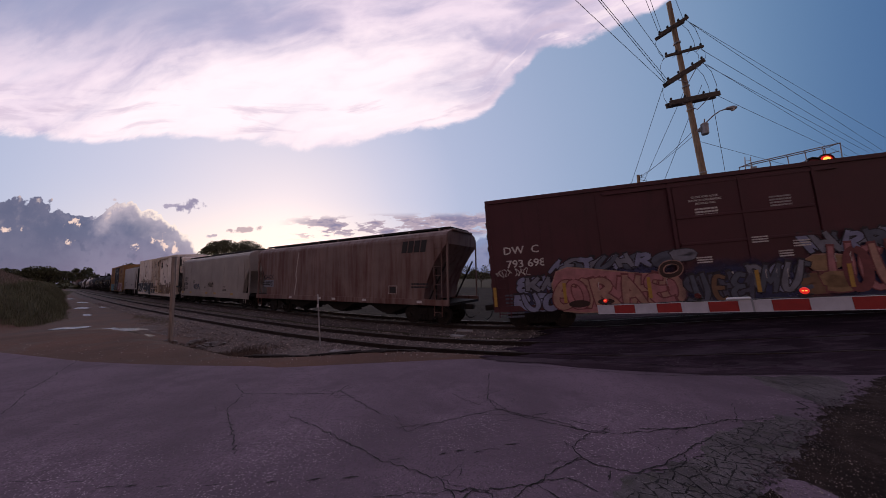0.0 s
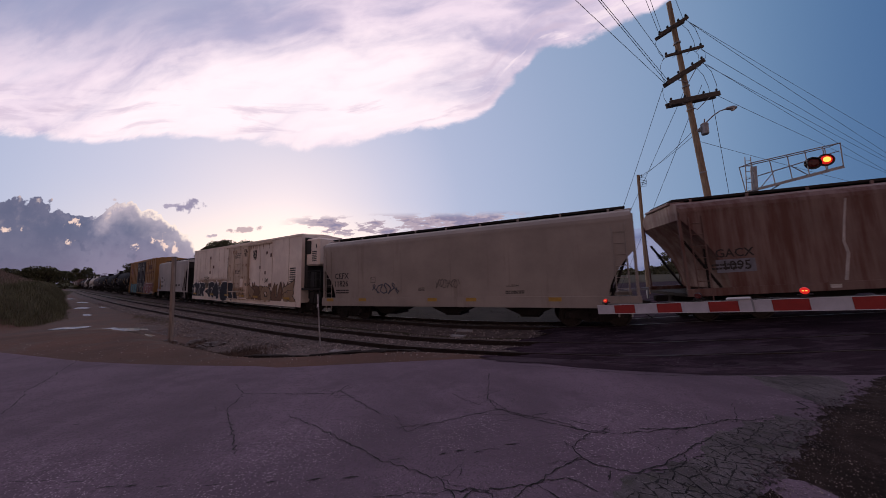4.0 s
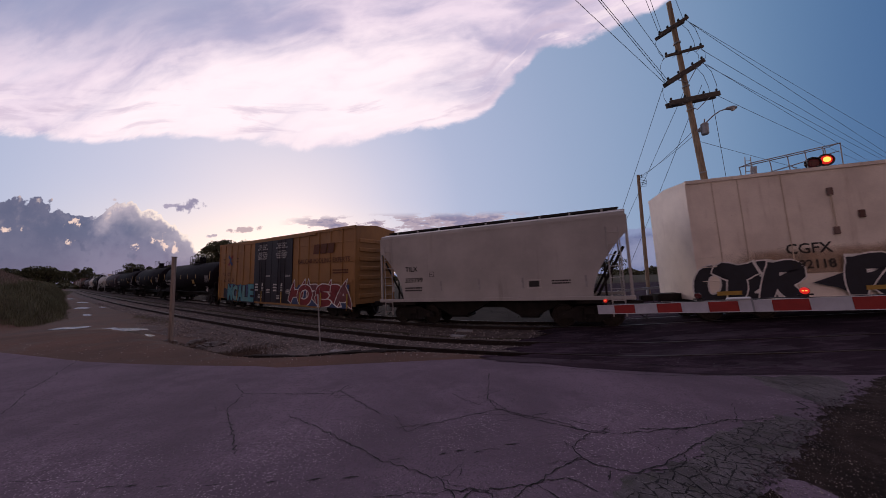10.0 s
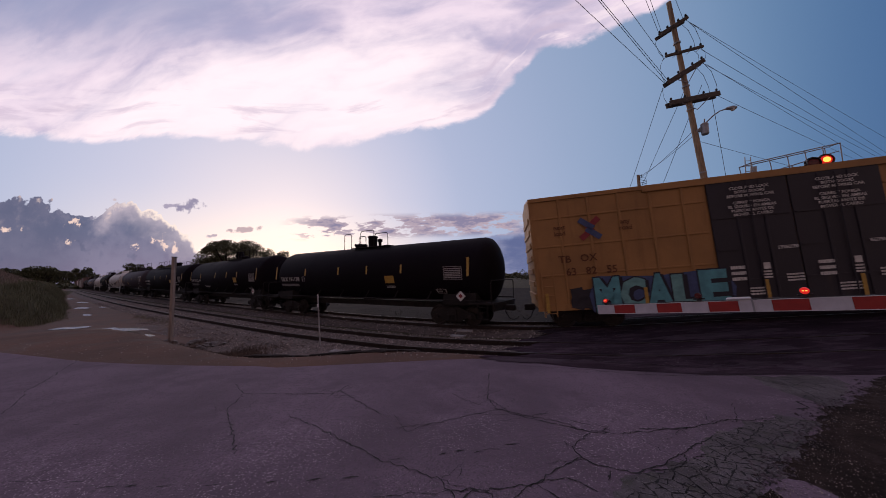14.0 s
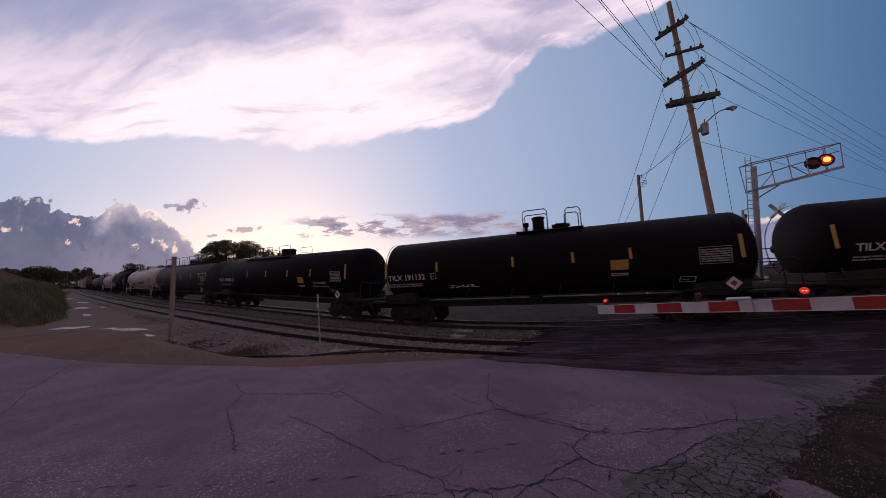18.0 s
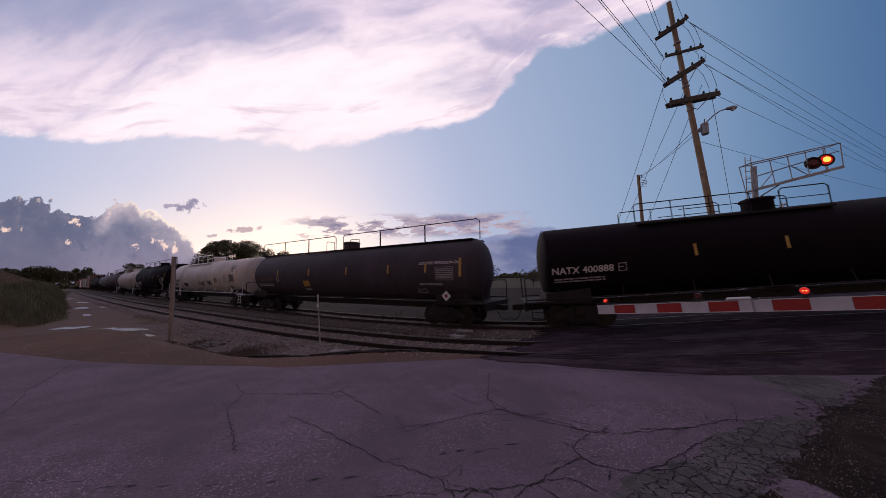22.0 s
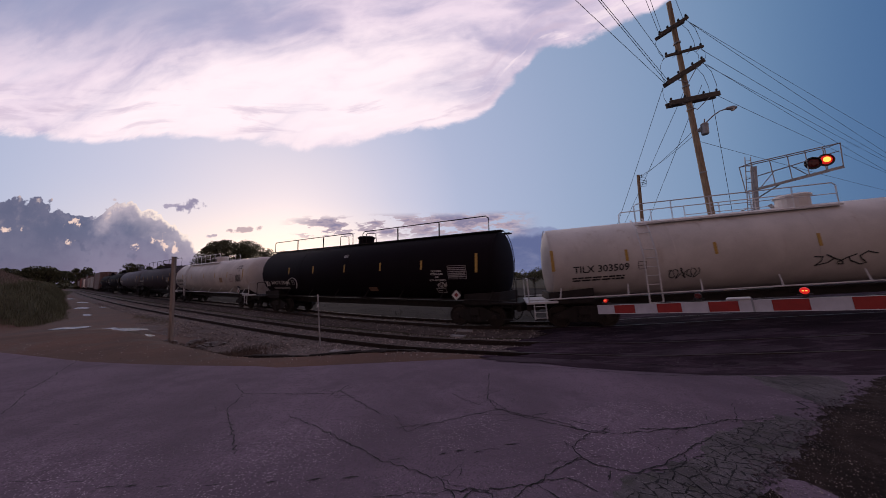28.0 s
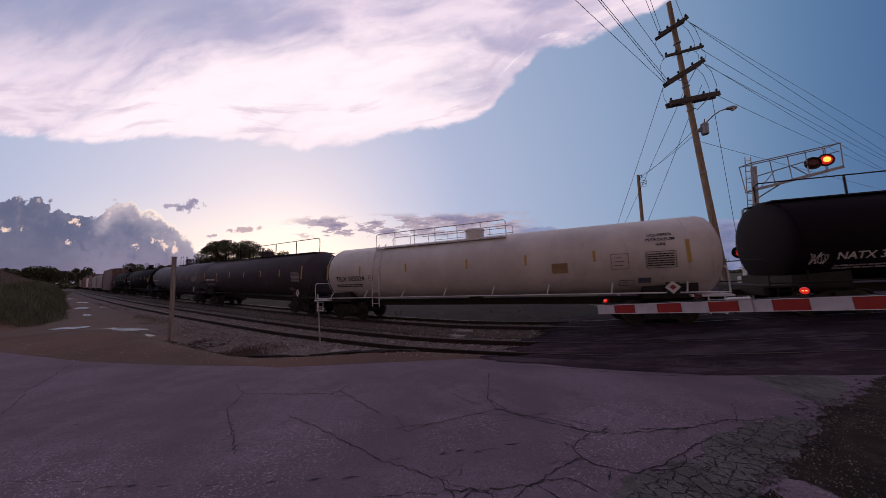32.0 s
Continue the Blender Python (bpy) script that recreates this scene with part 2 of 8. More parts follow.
def add_tube(bm, pts, r, sides=6, cap=True, r_end=None):
    """A round bar along the points."""
    pts = [Vector(p) for p in pts]
    rings = []
    for i, p in enumerate(pts):
        d = (pts[min(i + 1, len(pts) - 1)] - pts[max(i - 1, 0)]).normalized()
        q = d.to_track_quat("Z", "Y")
        k = r if r_end is None else r + (r_end - r) * i / (len(pts) - 1)
        rings.append([bm.verts.new(p + q @ Vector((k * math.cos(a), k * math.sin(a), 0))) for a in (2 * math.pi * j / sides for j in range(sides))])
    for a, b in zip(rings, rings[1:]):
        for j in range(sides):
            bm.faces.new((a[j], a[(j + 1) % sides], b[(j + 1) % sides], b[j]))
    if cap:
        bm.faces.new(rings[0][::-1])
        bm.faces.new(rings[-1])
    return bm


def tube(pts, r, sides=6, r_end=None):
    return add_tube(bmesh.new(), pts, r, sides, True, r_end)


def add_prism(bm, outline, y0, y1):
    """An outline in x and z, drawn out from y0 to y1."""
    a = [bm.verts.new((x, y0, z)) for x, z in outline]
    b = [bm.verts.new((x, y1, z)) for x, z in outline]
    n = len(a)
    f = [bm.faces.new(a), bm.faces.new(b[::-1])] + [bm.faces.new((a[i], b[i], b[(i + 1) % n], a[(i + 1) % n])) for i in range(n)]
    bmesh.ops.recalc_face_normals(bm, faces=f)
    return bm


def prism(outline, y0, y1):
    return add_prism(bmesh.new(), outline, y0, y1)


def lathe(bm, profile, m=None, seg=28):
    """Turns (distance along x, radius) about the x axis; ends with radius 0 close."""
    rings = []
    made = []
    for x, r in profile:
        if r < 1e-6:
            rings.append([bm.verts.new((x, 0, 0))])
        else:
            rings.append([bm.verts.new((x, r * math.cos(a), r * math.sin(a))) for a in (2 * math.pi * j / seg for j in range(seg))])
        made += rings[-1]
    for a, b in zip(rings, rings[1:]):
        for j in range(seg):
            k = (j + 1) % seg
            if len(a) == 1:
                bm.faces.new((a[0], b[k], b[j]))
            elif len(b) == 1:
                bm.faces.new((a[j], a[k], b[0]))
            else:
                bm.faces.new((a[j], a[k], b[k], b[j]))
    if m is not None:
        for v in made:
            v.co = m @ v.co
    return bm


def grid_mesh(name, P, material, smooth=True):
    """A sheet from an array of points (rows, columns, 3)."""
    n, k = P.shape[:2]
    i = np.arange(n * k).reshape(n, k)
    q = np.stack([i[:-1, :-1], i[1:, :-1], i[1:, 1:], i[:-1, 1:]], -1).reshape(-1, 4)
    me = bpy.data.meshes.new(name)
    me.from_pydata(P.reshape(-1, 3).tolist(), [], q.tolist())
    me.materials.append(material)
    if smooth:
        me.polygons.foreach_set("use_smooth", [True] * len(me.polygons))
    me.update()
    if me.polygons and me.polygons[0].normal.z < 0:
        me.flip_normals()
    return me


def lettering(parent, text, size, m, material, name="lettering", align="CENTER", stretch=1.0):
    """Raised painted letters in the built-in font; they lie in the x-z plane and face -y."""
    cu = bpy.data.curves.new("text", "FONT")
    cu.body, cu.size, cu.align_x, cu.align_y, cu.extrude = text, size, align, "CENTER", 0.001
    cu.offset, cu.resolution_u = 0.013 * size, 2
    tmp = new("text", cu)
    me = bpy.data.meshes.new_from_object(tmp.evaluated_get(bpy.context.evaluated_depsgraph_get()))
    bpy.data.objects.remove(tmp)
    bpy.data.curves.remove(cu)
    me.transform(Matrix.Diagonal((stretch, 1, 1, 1)))
    me.materials.clear()
    me.materials.append(material)
    return part(name, me, material, parent, at=m @ pose(0, 0, 0, 90))


# ---------------------------------------------------------------- the plan of the line
# Distance along the main track (0 is abeam of the camera), its heading and the height of the rail.
LINE_S = np.array([-170, -68, -45, -31, -20, -12, -5, 1, 7, 13, 20, 28])
LINE_H = np.array([0.676, 0.6596, 0.6384, 0.6171, 0.6172, 0.5833, 0.5451, 0.5114, 0.2371, 0.1348, 0.2579, 0.2267])
LINE_Z = np.array([0.178, 0.129, 0.05, -0.065, -0.111, -0.183, -0.272, -0.251, -0.079, 0.295, 0.683, 0.864])
_s = np.arange(-900, 260, 0.25)
_h = np.interp(_s, LINE_S, LINE_H)
_x, _y = np.cumsum(np.cos(_h)) * 0.25, np.cumsum(-np.sin(_h)) * 0.25
_o = int(np.argmin(abs(_s)))
_x, _y = _x - _x[_o], _y - _y[_o] + 15.8688
_z = np.interp(_s, LINE_S, LINE_Z)
MAIN, SIDING = 1.55, -3.1


def along(s, off=MAIN):
    """x, y, z, heading on the line: off 0 is the near side of the cars, MAIN the middle of the main track."""
    h = np.interp(s, _s, _h)
    return np.interp(s, _s, _x) + (off - MAIN) * np.sin(h), np.interp(s, _s, _y) + (off - MAIN) * np.cos(h), np.interp(s, _s, _z), h


def near_line(x, y):
    """The distance along the line and the offset from it, for arrays of x and y."""
    pick = np.arange(0, len(_s), 8)
    shape = np.shape(x)
    x, y = np.ravel(x).astype(float), np.ravel(y).astype(float)
    s, o = np.empty(len(x)), np.empty(len(x))
    for a in range(0, len(x), 4000):
        i = np.argmin((x[a:a + 4000, None] - _x[pick]) ** 2 + (y[a:a + 4000, None] - _y[pick]) ** 2, 1)
        k = pick[i]
        dx, dy = x[a:a + 4000] - _x[k], y[a:a + 4000] - _y[k]
        s[a:a + 4000] = _s[k] + dx * np.cos(_h[k]) - dy * np.sin(_h[k])
        o[a:a + 4000] = dx * np.sin(_h[k]) + dy * np.cos(_h[k]) + MAIN
    return s.reshape(shape), o.reshape(shape)


def smooth01(v, a, b):
    t = np.clip((v - a) / (b - a), 0, 1)
    return t * t * (3 - 2 * t)


def toe(s):
    """Where the grassy bank beside the lane begins."""
    return np.interp(s, [-260, -105, -41, -24, -20.5, -17.5], [-5.4, -5.9, -7.4, -8.6, -9.9, -11.0])


def ground_z(x, y):
    """The height of the ground without its roads and ballast."""
    x, y = np.asarray(x, float), np.asarray(y, float)
    s, o = near_line(x, y)
    rail = np.interp(s, _s, _z)
    r = np.hypot(x, y)
    level = np.maximum(smooth01(r, 15, 6) * smooth01(o, -3.7, -6.0), smooth01(o, -6.4, -8.6) * smooth01(s, -17, -10))
    z = (rail - 0.22) + (0.2 - (rail - 0.22)) * level
    left = smooth01(s, 2.0, -1.0) * smooth01(s, -15, -10)
    z = z - 0.30 * np.exp(-((o + 6.0) / 0.8) ** 2) * left                        # ditch beside the siding
    ramp = smooth01(s, -17.5, -27) * smooth01(s, -190, -90)
    mound = (2.2 * smooth01(o, toe(s) + 0.4, toe(s) - 1.9) + 3.6 * smooth01(o, toe(s) - 2.0, toe(s) - 12.0)) * smooth01(o, -60, -36) * ramp        # grassy bank
    mound = mound * (1 + 0.10 * np.sin(s * 0.23) + 0.05 * np.sin(s * 0.9 + o))
    return z + mound


def gz(x, y):
    return float(ground_z(np.array([x]), np.array([y]))[0])

asphalt_mat = mat("worn_asphalt", (0.158, 0.111, 0.147), 0.9, 0, 0.28, 0.6, 60, 1.0, (0.110, 0.078, 0.102), 0.45, spec=0.2)
tar_mat = mat("crack_filler", (0.010, 0.008, 0.009), 0.8, 0, 0.3, 4, 60, 0.3)
mossy_mat = mat("mossy_asphalt", (0.112, 0.097, 0.104), 0.92, 0, 0.35, 2.2, 60, 1.0, (0.060, 0.060, 0.048), 0.55, spec=0.15)
patch_mat = mat("asphalt_patch", (0.033, 0.020, 0.028), 0.95, 0, 0.4, 0.9, 70, 0.8, (0.088, 0.058, 0.077), 0.62, spec=0.04, stretch=(0.45, 1.3, 1))
worn_patch = mat("worn_pale_patch", (0.062, 0.043, 0.055), 0.92, 0, 0.3, 1.2, 60, 0.8, (0.025, 0.017, 0.022), 0.55, spec=0.08, stretch=(0.5, 1.4, 1))
dirt_mat = mat("brown_dirt", (0.088, 0.039, 0.025), 0.95, 0, 0.4, 0.35, 45, 0.6, (0.09, 0.07, 0.06), 0.45)
lane_mat = mat("wet_dirt_lane", (0.092, 0.044, 0.030), 0.85, 0, 0.28, 0.5, 40, 0.5, (0.06, 0.040, 0.033), 0.5)
ballast_mat = mat("ballast_bed", (0.125, 0.093, 0.083), 0.95, 0, 0.4, 5, 34, 1.0, (0.07, 0.058, 0.055), 0.5)
stone_mat = mat("ballast_stone", (0.20, 0.175, 0.165), 0.9, 0, 0.35, 9, 60, 0.4, random_tint=0.6)
tie_mat = mat("old_tie_wood", (0.075, 0.062, 0.055), 0.92, 0, 0.35, 3, 40, 0.6, stretch=(1, 6, 6), random_tint=0.6)
rail_side = mat("rusty_rail", (0.036, 0.024, 0.020), 0.75, 0.3, 0.3, 5, 60, 0.2)
rail_top = mat("polished_rail", (0.16, 0.15, 0.155), 0.55, 0.8, 0.15, 4, 40, 0.05)
grass_mat = mat("grass", (0.066, 0.058, 0.036), 0.95, 0, 0.4, 0.6, 20, 0.5, (0.075, 0.058, 0.038), 0.55, spec=0.1)
blade_mat = mat("grass_blades", (0.19, 0.18, 0.105), 0.85, 0, 0.4, 0.7, 20, 0.0)
dry_mat = mat("dry_weeds", (0.36, 0.265, 0.21), 0.92, 0, 0.35, 2, 30, 0.0)
rotten_mat = mat("rotten_timber", (0.030, 0.023, 0.021), 0.95, 0, 0.4, 4, 40, 0.8, (0.065, 0.048, 0.04), 0.4, stretch=(1, 5, 5))
bark_mat = mat("bark", (0.06, 0.045, 0.035), 0.95, 0, 0.3, 4, 30, 0.6)
leaf_mat = mat("leaves", (0.115, 0.115, 0.062), 0.85, 0, 0.4, 0.8, 10, 0.0)
wood_mat = mat("weathered_pole_wood", (0.34, 0.25, 0.17), 0.85, 0, 0.3, 2.5, 40, 0.4, (0.16, 0.11, 0.075), 0.45, stretch=(5, 5, 0.5))
post_mat = mat("grey_post_wood", (0.30, 0.245, 0.21), 0.9, 0, 0.3, 2.5, 40, 0.4, (0.17, 0.13, 0.11), 0.4, stretch=(5, 5, 0.5))
arm_mat = mat("dark_crossarm_wood", (0.10, 0.085, 0.075), 0.85, 0, 0.3, 4, 40, 0.4)
wire_mat = mat("wire", (0.06, 0.06, 0.065), 0.5, 0.4, 0.1, 1, 10, 0.0)
galv_mat = mat("galvanized_steel", (0.32, 0.33, 0.35), 0.5, 0.55, 0.15, 4, 50, 0.1)
white_metal = mat("white_paint_metal", (0.62, 0.62, 0.63), 0.5, 0, 0.1, 3, 40, 0.05, (0.35, 0.33, 0.33), 0.3)
black_paint = mat("black_paint", (0.02, 0.02, 0.021), 0.55, 0, 0.2, 4, 40, 0.05)
red_mat = mat("red_reflective_sheet", (0.33, 0.024, 0.020), 0.45, 0, 0.12, 6, 40, 0.03)
white_mat = mat("white_reflective_sheet", (0.52, 0.50, 0.54), 0.45, 0, 0.08, 6, 40, 0.03)
lens_on = mat("lit_red_lens", (0.6, 0.03, 0.02), 0.3, 0, 0.05, 2, 10, 0.0, glow=(1.0, 0.03, 0.022, 0.5))
core_on = mat("lamp_filament_glow", (1.0, 0.5, 0.2), 0.3, 0, 0.05, 2, 10, 0.0, glow=(1.0, 0.52, 0.07, 1.6))
lens_off = mat("dark_red_lens", (0.10, 0.012, 0.012), 0.25, 0, 0.1, 4, 10, 0.0)
puddle_mat = mat("puddle_water", (0.03, 0.028, 0.03), 0.16, 0, 0.1, 2, 10, 0.02, spec=1.0)
# running-gear grime; also the shaded tone of the short hopper's slope sheets
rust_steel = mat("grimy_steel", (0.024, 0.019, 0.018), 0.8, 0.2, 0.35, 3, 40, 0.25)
wheel_mat = mat("wheel_steel", (0.040, 0.031, 0.028), 0.6, 0.5, 0.25, 5, 40, 0.1)
concrete_mat = mat("pale_concrete", (0.32, 0.31, 0.31), 0.85, 0, 0.2, 2, 40, 0.3)


def car_paint(name, col, rust, amount, rough=0.6, vary=0.14):
    """Old car-side paint: soft fading, rain streaks that run down, specks of rust."""
    m = mat(name, col, rough, 0, vary, 0.55, 30, 0.06)
    t = m.node_tree
    p = t.nodes["Principled BSDF"]
    src = p.inputs["Base Color"].links[0].from_socket
    tc = t.nodes.new("ShaderNodeTexCoord").outputs["Object"]
    mp = t.nodes.new("ShaderNodeMapping")
    mp.inputs["Scale"].default_value = (1.0, 1.0, 0.09)
    t.links.new(tc, mp.inputs[0])
    run = noise_tex(t, mp.outputs[0], 3.4, 6, 0.65)
    big = noise_tex(t, tc, 0.33, 4, 0.6)
    f = (run * 0.65 + big * 0.35).step(0.60 - 0.22 * amount, 0.80 - 0.2 * amount) * min(1.0, 0.35 + amount)
    c = blend(t, f, Net(t, src), rust)
    speck = noise_tex(t, tc, 14, 5, 0.7)
    c = blend(t, speck.step(0.66, 0.74) * 0.5, c, tuple(v * 0.5 for v in rust))
    t.links.new(c.s, p.inputs["Base Color"])
    return m


paint_maroon = car_paint("maroon_car_paint", (0.078, 0.023, 0.031), (0.045, 0.017, 0.019), 0.4)
paint_rusty = car_paint("rusty_grey_car_paint", (0.225, 0.150, 0.135), (0.125, 0.048, 0.037), 0.85)
paint_grey = car_paint("light_grey_car_paint", (0.35, 0.305, 0.275), (0.22, 0.175, 0.15), 0.35)
paint_pale = car_paint("pale_grey_car_paint", (0.47, 0.435, 0.42), (0.25, 0.205, 0.18), 0.3)
paint_cream = car_paint("dirty_white_car_paint", (0.90, 0.78, 0.69), (0.42, 0.29, 0.20), 0.26)
paint_door = car_paint("rust_streaked_white_paint", (0.66, 0.54, 0.43), (0.32, 0.17, 0.085), 0.6)
paint_yellow = car_paint("mustard_car_paint", (0.365, 0.185, 0.064), (0.18, 0.08, 0.032), 0.32)
paint_blackdoor = car_paint("black_door_paint", (0.027, 0.023, 0.032), (0.06, 0.042, 0.042), 0.2)
paint_black = car_paint("black_tank_paint", (0.0105, 0.0072, 0.0105), (0.014, 0.0115, 0.011), 0.35, 0.7)
paint_dark = car_paint("faded_dark_grey_tank_paint", (0.072, 0.060, 0.072), (0.042, 0.035, 0.040), 0.45, 0.6)
paint_blue = car_paint("dull_blue_grey_tank_paint", (0.16, 0.16, 0.19), (0.09, 0.08, 0.085), 0.4, 0.6)
paint_white = car_paint("white_tank_paint", (0.60, 0.555, 0.52), (0.34, 0.25, 0.19), 0.3, 0.55)
paint_tan = car_paint("tan_car_paint", (0.30, 0.20, 0.13), (0.14, 0.07, 0.05), 0.5)
paint_red = car_paint("red_car_paint", (0.30, 0.06, 0.035), (0.12, 0.04, 0.03), 0.5)
for m_ in (paint_black, paint_dark, paint_blue):
    m_.node_tree.nodes["Principled BSDF"].inputs["Specular IOR Level"].default_value = 0.07
letter_white = mat("white_lettering", (0.62, 0.60, 0.58), 0.7, 0, 0.15, 4, 40, 0.0)
letter_black = mat("black_lettering", (0.03, 0.027, 0.028), 0.7, 0, 0.15, 4, 40, 0.0)
letter_brown = mat("brown_lettering", (0.13, 0.045, 0.02), 0.7, 0, 0.15, 4, 40, 0.0)
letter_faded = mat("faded_orange_lettering", (0.20, 0.12, 0.085), 0.7, 0, 0.2, 4, 40, 0.0)
rust_run = mat("rust_run", (0.26, 0.115, 0.05), 0.85, 0, 0.3, 5, 40, 0.1)
letter_dim = mat("worn_white_print", (0.36, 0.34, 0.34), 0.75, 0, 0.25, 4, 40, 0.0)
reflector_mat = mat("yellow_reflector_strip", (0.46, 0.275, 0.055), 0.5, 0, 0.15, 6, 40, 0.0)
spray = {k: mat("spray_paint_" + k, v, 0.65, 0, 0.2, 3.0, 30, 0.0) for k, v in dict(
    black=(0.03, 0.027, 0.035), white=(0.52, 0.48, 0.46), pink=(0.27, 0.115, 0.11), peach=(0.27, 0.16, 0.105), rose=(0.20, 0.065, 0.07), bright=(0.80, 0.76, 0.74), navy=(0.022, 0.022, 0.034), mist=(0.055, 0.05, 0.085), umber=(0.045, 0.024, 0.02), tan=(0.36, 0.25, 0.16), aqua=(0.16, 0.36, 0.36), teal=(0.10, 0.33, 0.38), blue=(0.06, 0.085, 0.19),
    red=(0.25, 0.035, 0.04), brown=(0.20, 0.115, 0.07), gold=(0.31, 0.20, 0.11), slate=(0.10, 0.115, 0.16), pale=(0.20, 0.21, 0.26),
    ice=(0.24, 0.26, 0.40), dusk=(0.085, 0.088, 0.13), blush=(0.42, 0.185, 0.20), sand=(0.42, 0.25, 0.20)).items()}


def overspray(name, col, amount=0.9):
    """Thin sprayed colour that breaks up towards the edges of its patch."""
    m = mat(name, col, 0.7, 0, 0.3, 3.0, 30, 0.0)
    t = m.node_tree
    u = t.nodes.new("ShaderNodeSeparateXYZ")
    t.links.new(t.nodes.new("ShaderNodeTexCoord").outputs["Generated"], u.inputs[0])
    x, z = Net(t, u.outputs[0]), Net(t, u.outputs[2])
    cloud = noise_tex(t, t.nodes.new("ShaderNodeTexCoord").outputs["Object"], 2.2, 4, 0.6)
    edge = x.step(0.0, 0.25) * x.step(1.0, 0.75) * z.step(1.0, 0.45)
    a = (edge + cloud * 0.9 - 0.55).step(0.0, 1.0) * amount
    t.links.new(a.s, t.nodes["Principled BSDF"].inputs["Alpha"])
    return m


mist_mat = overspray("blue_overspray", (0.05, 0.056, 0.13))
grime_mat = overspray("orange_rust_bloom", (0.44, 0.27, 0.15), 0.34)


def speckle(m, scale, light, amount, worn=None):
    """Pale aggregate showing through worn asphalt."""
    t = m.node_tree
    p = t.nodes["Principled BSDF"]
    src = p.inputs["Base Color"].links[0].from_socket
    tc = t.nodes.new("ShaderNodeTexCoord").outputs["Object"]
    v = t.nodes.new("ShaderNodeTexVoronoi")
    v.inputs["Scale"].default_value = scale
    t.links.new(tc, v.inputs["Vector"])
    tone = t.nodes.new("ShaderNodeSeparateColor")
    t.links.new(v.outputs["Color"], tone.inputs[0])
    wear = noise_tex(t, tc, 0.7, 4, 0.6)
    if worn:
        # the old surface shows on one side of a long seam
        wear = wear * ((dot(t, tc, (0.10, -1.0, 0)) + (wear - 0.5) * 0.6).step(-worn - 0.25, -worn + 0.25) * 0.8 + 0.2)
    f = Net(t, tone.outputs[0]).step(0.72, 0.9) * Net(t, v.outputs["Distance"]).step(0.55, 0.25) * wear.step(0.35, 0.65) * amount
    dk = Net(t, tone.outputs[1]).step(0.7, 0.9) * (amount * 0.8)
    c = blend(t, f, blend(t, dk, Net(t, src), tuple(q * 0.2 for q in light)), light)
    t.links.new(c.s, p.inputs["Base Color"])


speckle(asphalt_mat, 66, (0.50, 0.40, 0.46), 0.95, 4.2)
speckle(mossy_mat, 80, (0.30, 0.28, 0.27), 0.8)
speckle(patch_mat, 45, (0.12, 0.10, 0.11), 0.6)

# ---------------------------------------------------------------- ground, roads, ballast, rails


def axis(near, step, far, grow):
    v, d = [0.0], step
    while v[-1] < far:
        if v[-1] > near:
            d *= grow
        v.append(v[-1] + d)
    return np.array(v)


def make_ground():
    ax = axis(80, 0.6, 4000, 1.13)
    xs = np.concatenate([-ax[:0:-1], ax])
    ys = np.concatenate([-axis(6, 1.0, 4000, 1.3)[:0:-1], axis(80, 0.6, 4000, 1.13)])
    X, Y = np.meshgrid(xs, ys)
    Z = ground_z(X, Y)
    far = np.hypot(X, Y)
    Z = Z + (np.sin(X * 1.7) * np.cos(Y * 1.3) * 0.02) * smooth01(far, 60, 20)
    Z = Z * smooth01(far, 1500, 300) - 0.05
    tagged(new("ground", grid_mesh("ground", np.stack([X, Y, Z], -1), grass_mat)), "flat grassy land beside the railway", "ground", kind="structure")


make_ground()


def sheet(name, edge_a, edge_b, lift, material, n=120, k=24, rough=0.0):
    """A strip of ground cover between two edges (arrays of x, y with the same count), laid on the ground."""
    u = np.linspace(0, 1, k)
    t = np.linspace(0, 1, n)

    def run(e):
        e = np.array(e, float)
        d = np.concatenate([[0], np.cumsum(np.hypot(*np.diff(e, axis=0).T))])
        return np.stack([np.interp(t * d[-1], d, e[:, i]) for i in (0, 1)], -1)
    a, b = run(edge_a), run(edge_b)
    P = a[:, None] * (1 - u)[None, :, None] + b[:, None] * u[None, :, None]
    Z = ground_z(P[..., 0], P[..., 1]) + lift
    if rough:
        Z = Z + rough * (np.sin(P[..., 0] * 2.3 + 1) * np.sin(P[..., 1] * 1.9) + 0.5 * np.sin(P[..., 0] * 5.1) * np.sin(P[..., 1] * 4.3))
    return grid_mesh(name, np.concatenate([P, Z[..., None]], -1), material)


def line_edge(s0, s1, off, n=60):
    s = np.linspace(s0, s1, n)
    x, y, _, _ = along(s, off)
    return np.stack([x, y], -1)


# the road that the camera stands on: its far edge curves off to the left and runs up to the tracks on the right
ROAD_FAR = [(-60, 22.5), (-30, 13.4), (-17, 9.75), (-12.1, 8.5), (-8.44, 7.31), (-6.9, 6.99), (-5.6, 6.78), (-4.3, 6.64), (-2.7, 6.64), (-1.0, 6.74), (0.0, 6.85), (0.9, 6.85), (1.6, 6.62), (2.2, 6.3), (3.0, 6.0), (4.4, 5.75), (5.7, 5.75), (8.3, 5.75)]
ROAD_NEAR = [(-60, -8), (-30, -7), (-17, -7), (-12, -7), (-8, -7), (-5, -7), (-2, -7), (-0.8, -6), (0.6, -3.5), (2.25, 1.7), (2.65, 2.32), (3.5, 2.82), (4.95, 3.7), (5.4, 3.92), (7.6, 5.0)]
tagged(new("road", sheet("road", ROAD_FAR, ROAD_NEAR, 0.045, asphalt_mat, 200, 60)), "worn grey asphalt road with long cracks", "road", kind="structure")


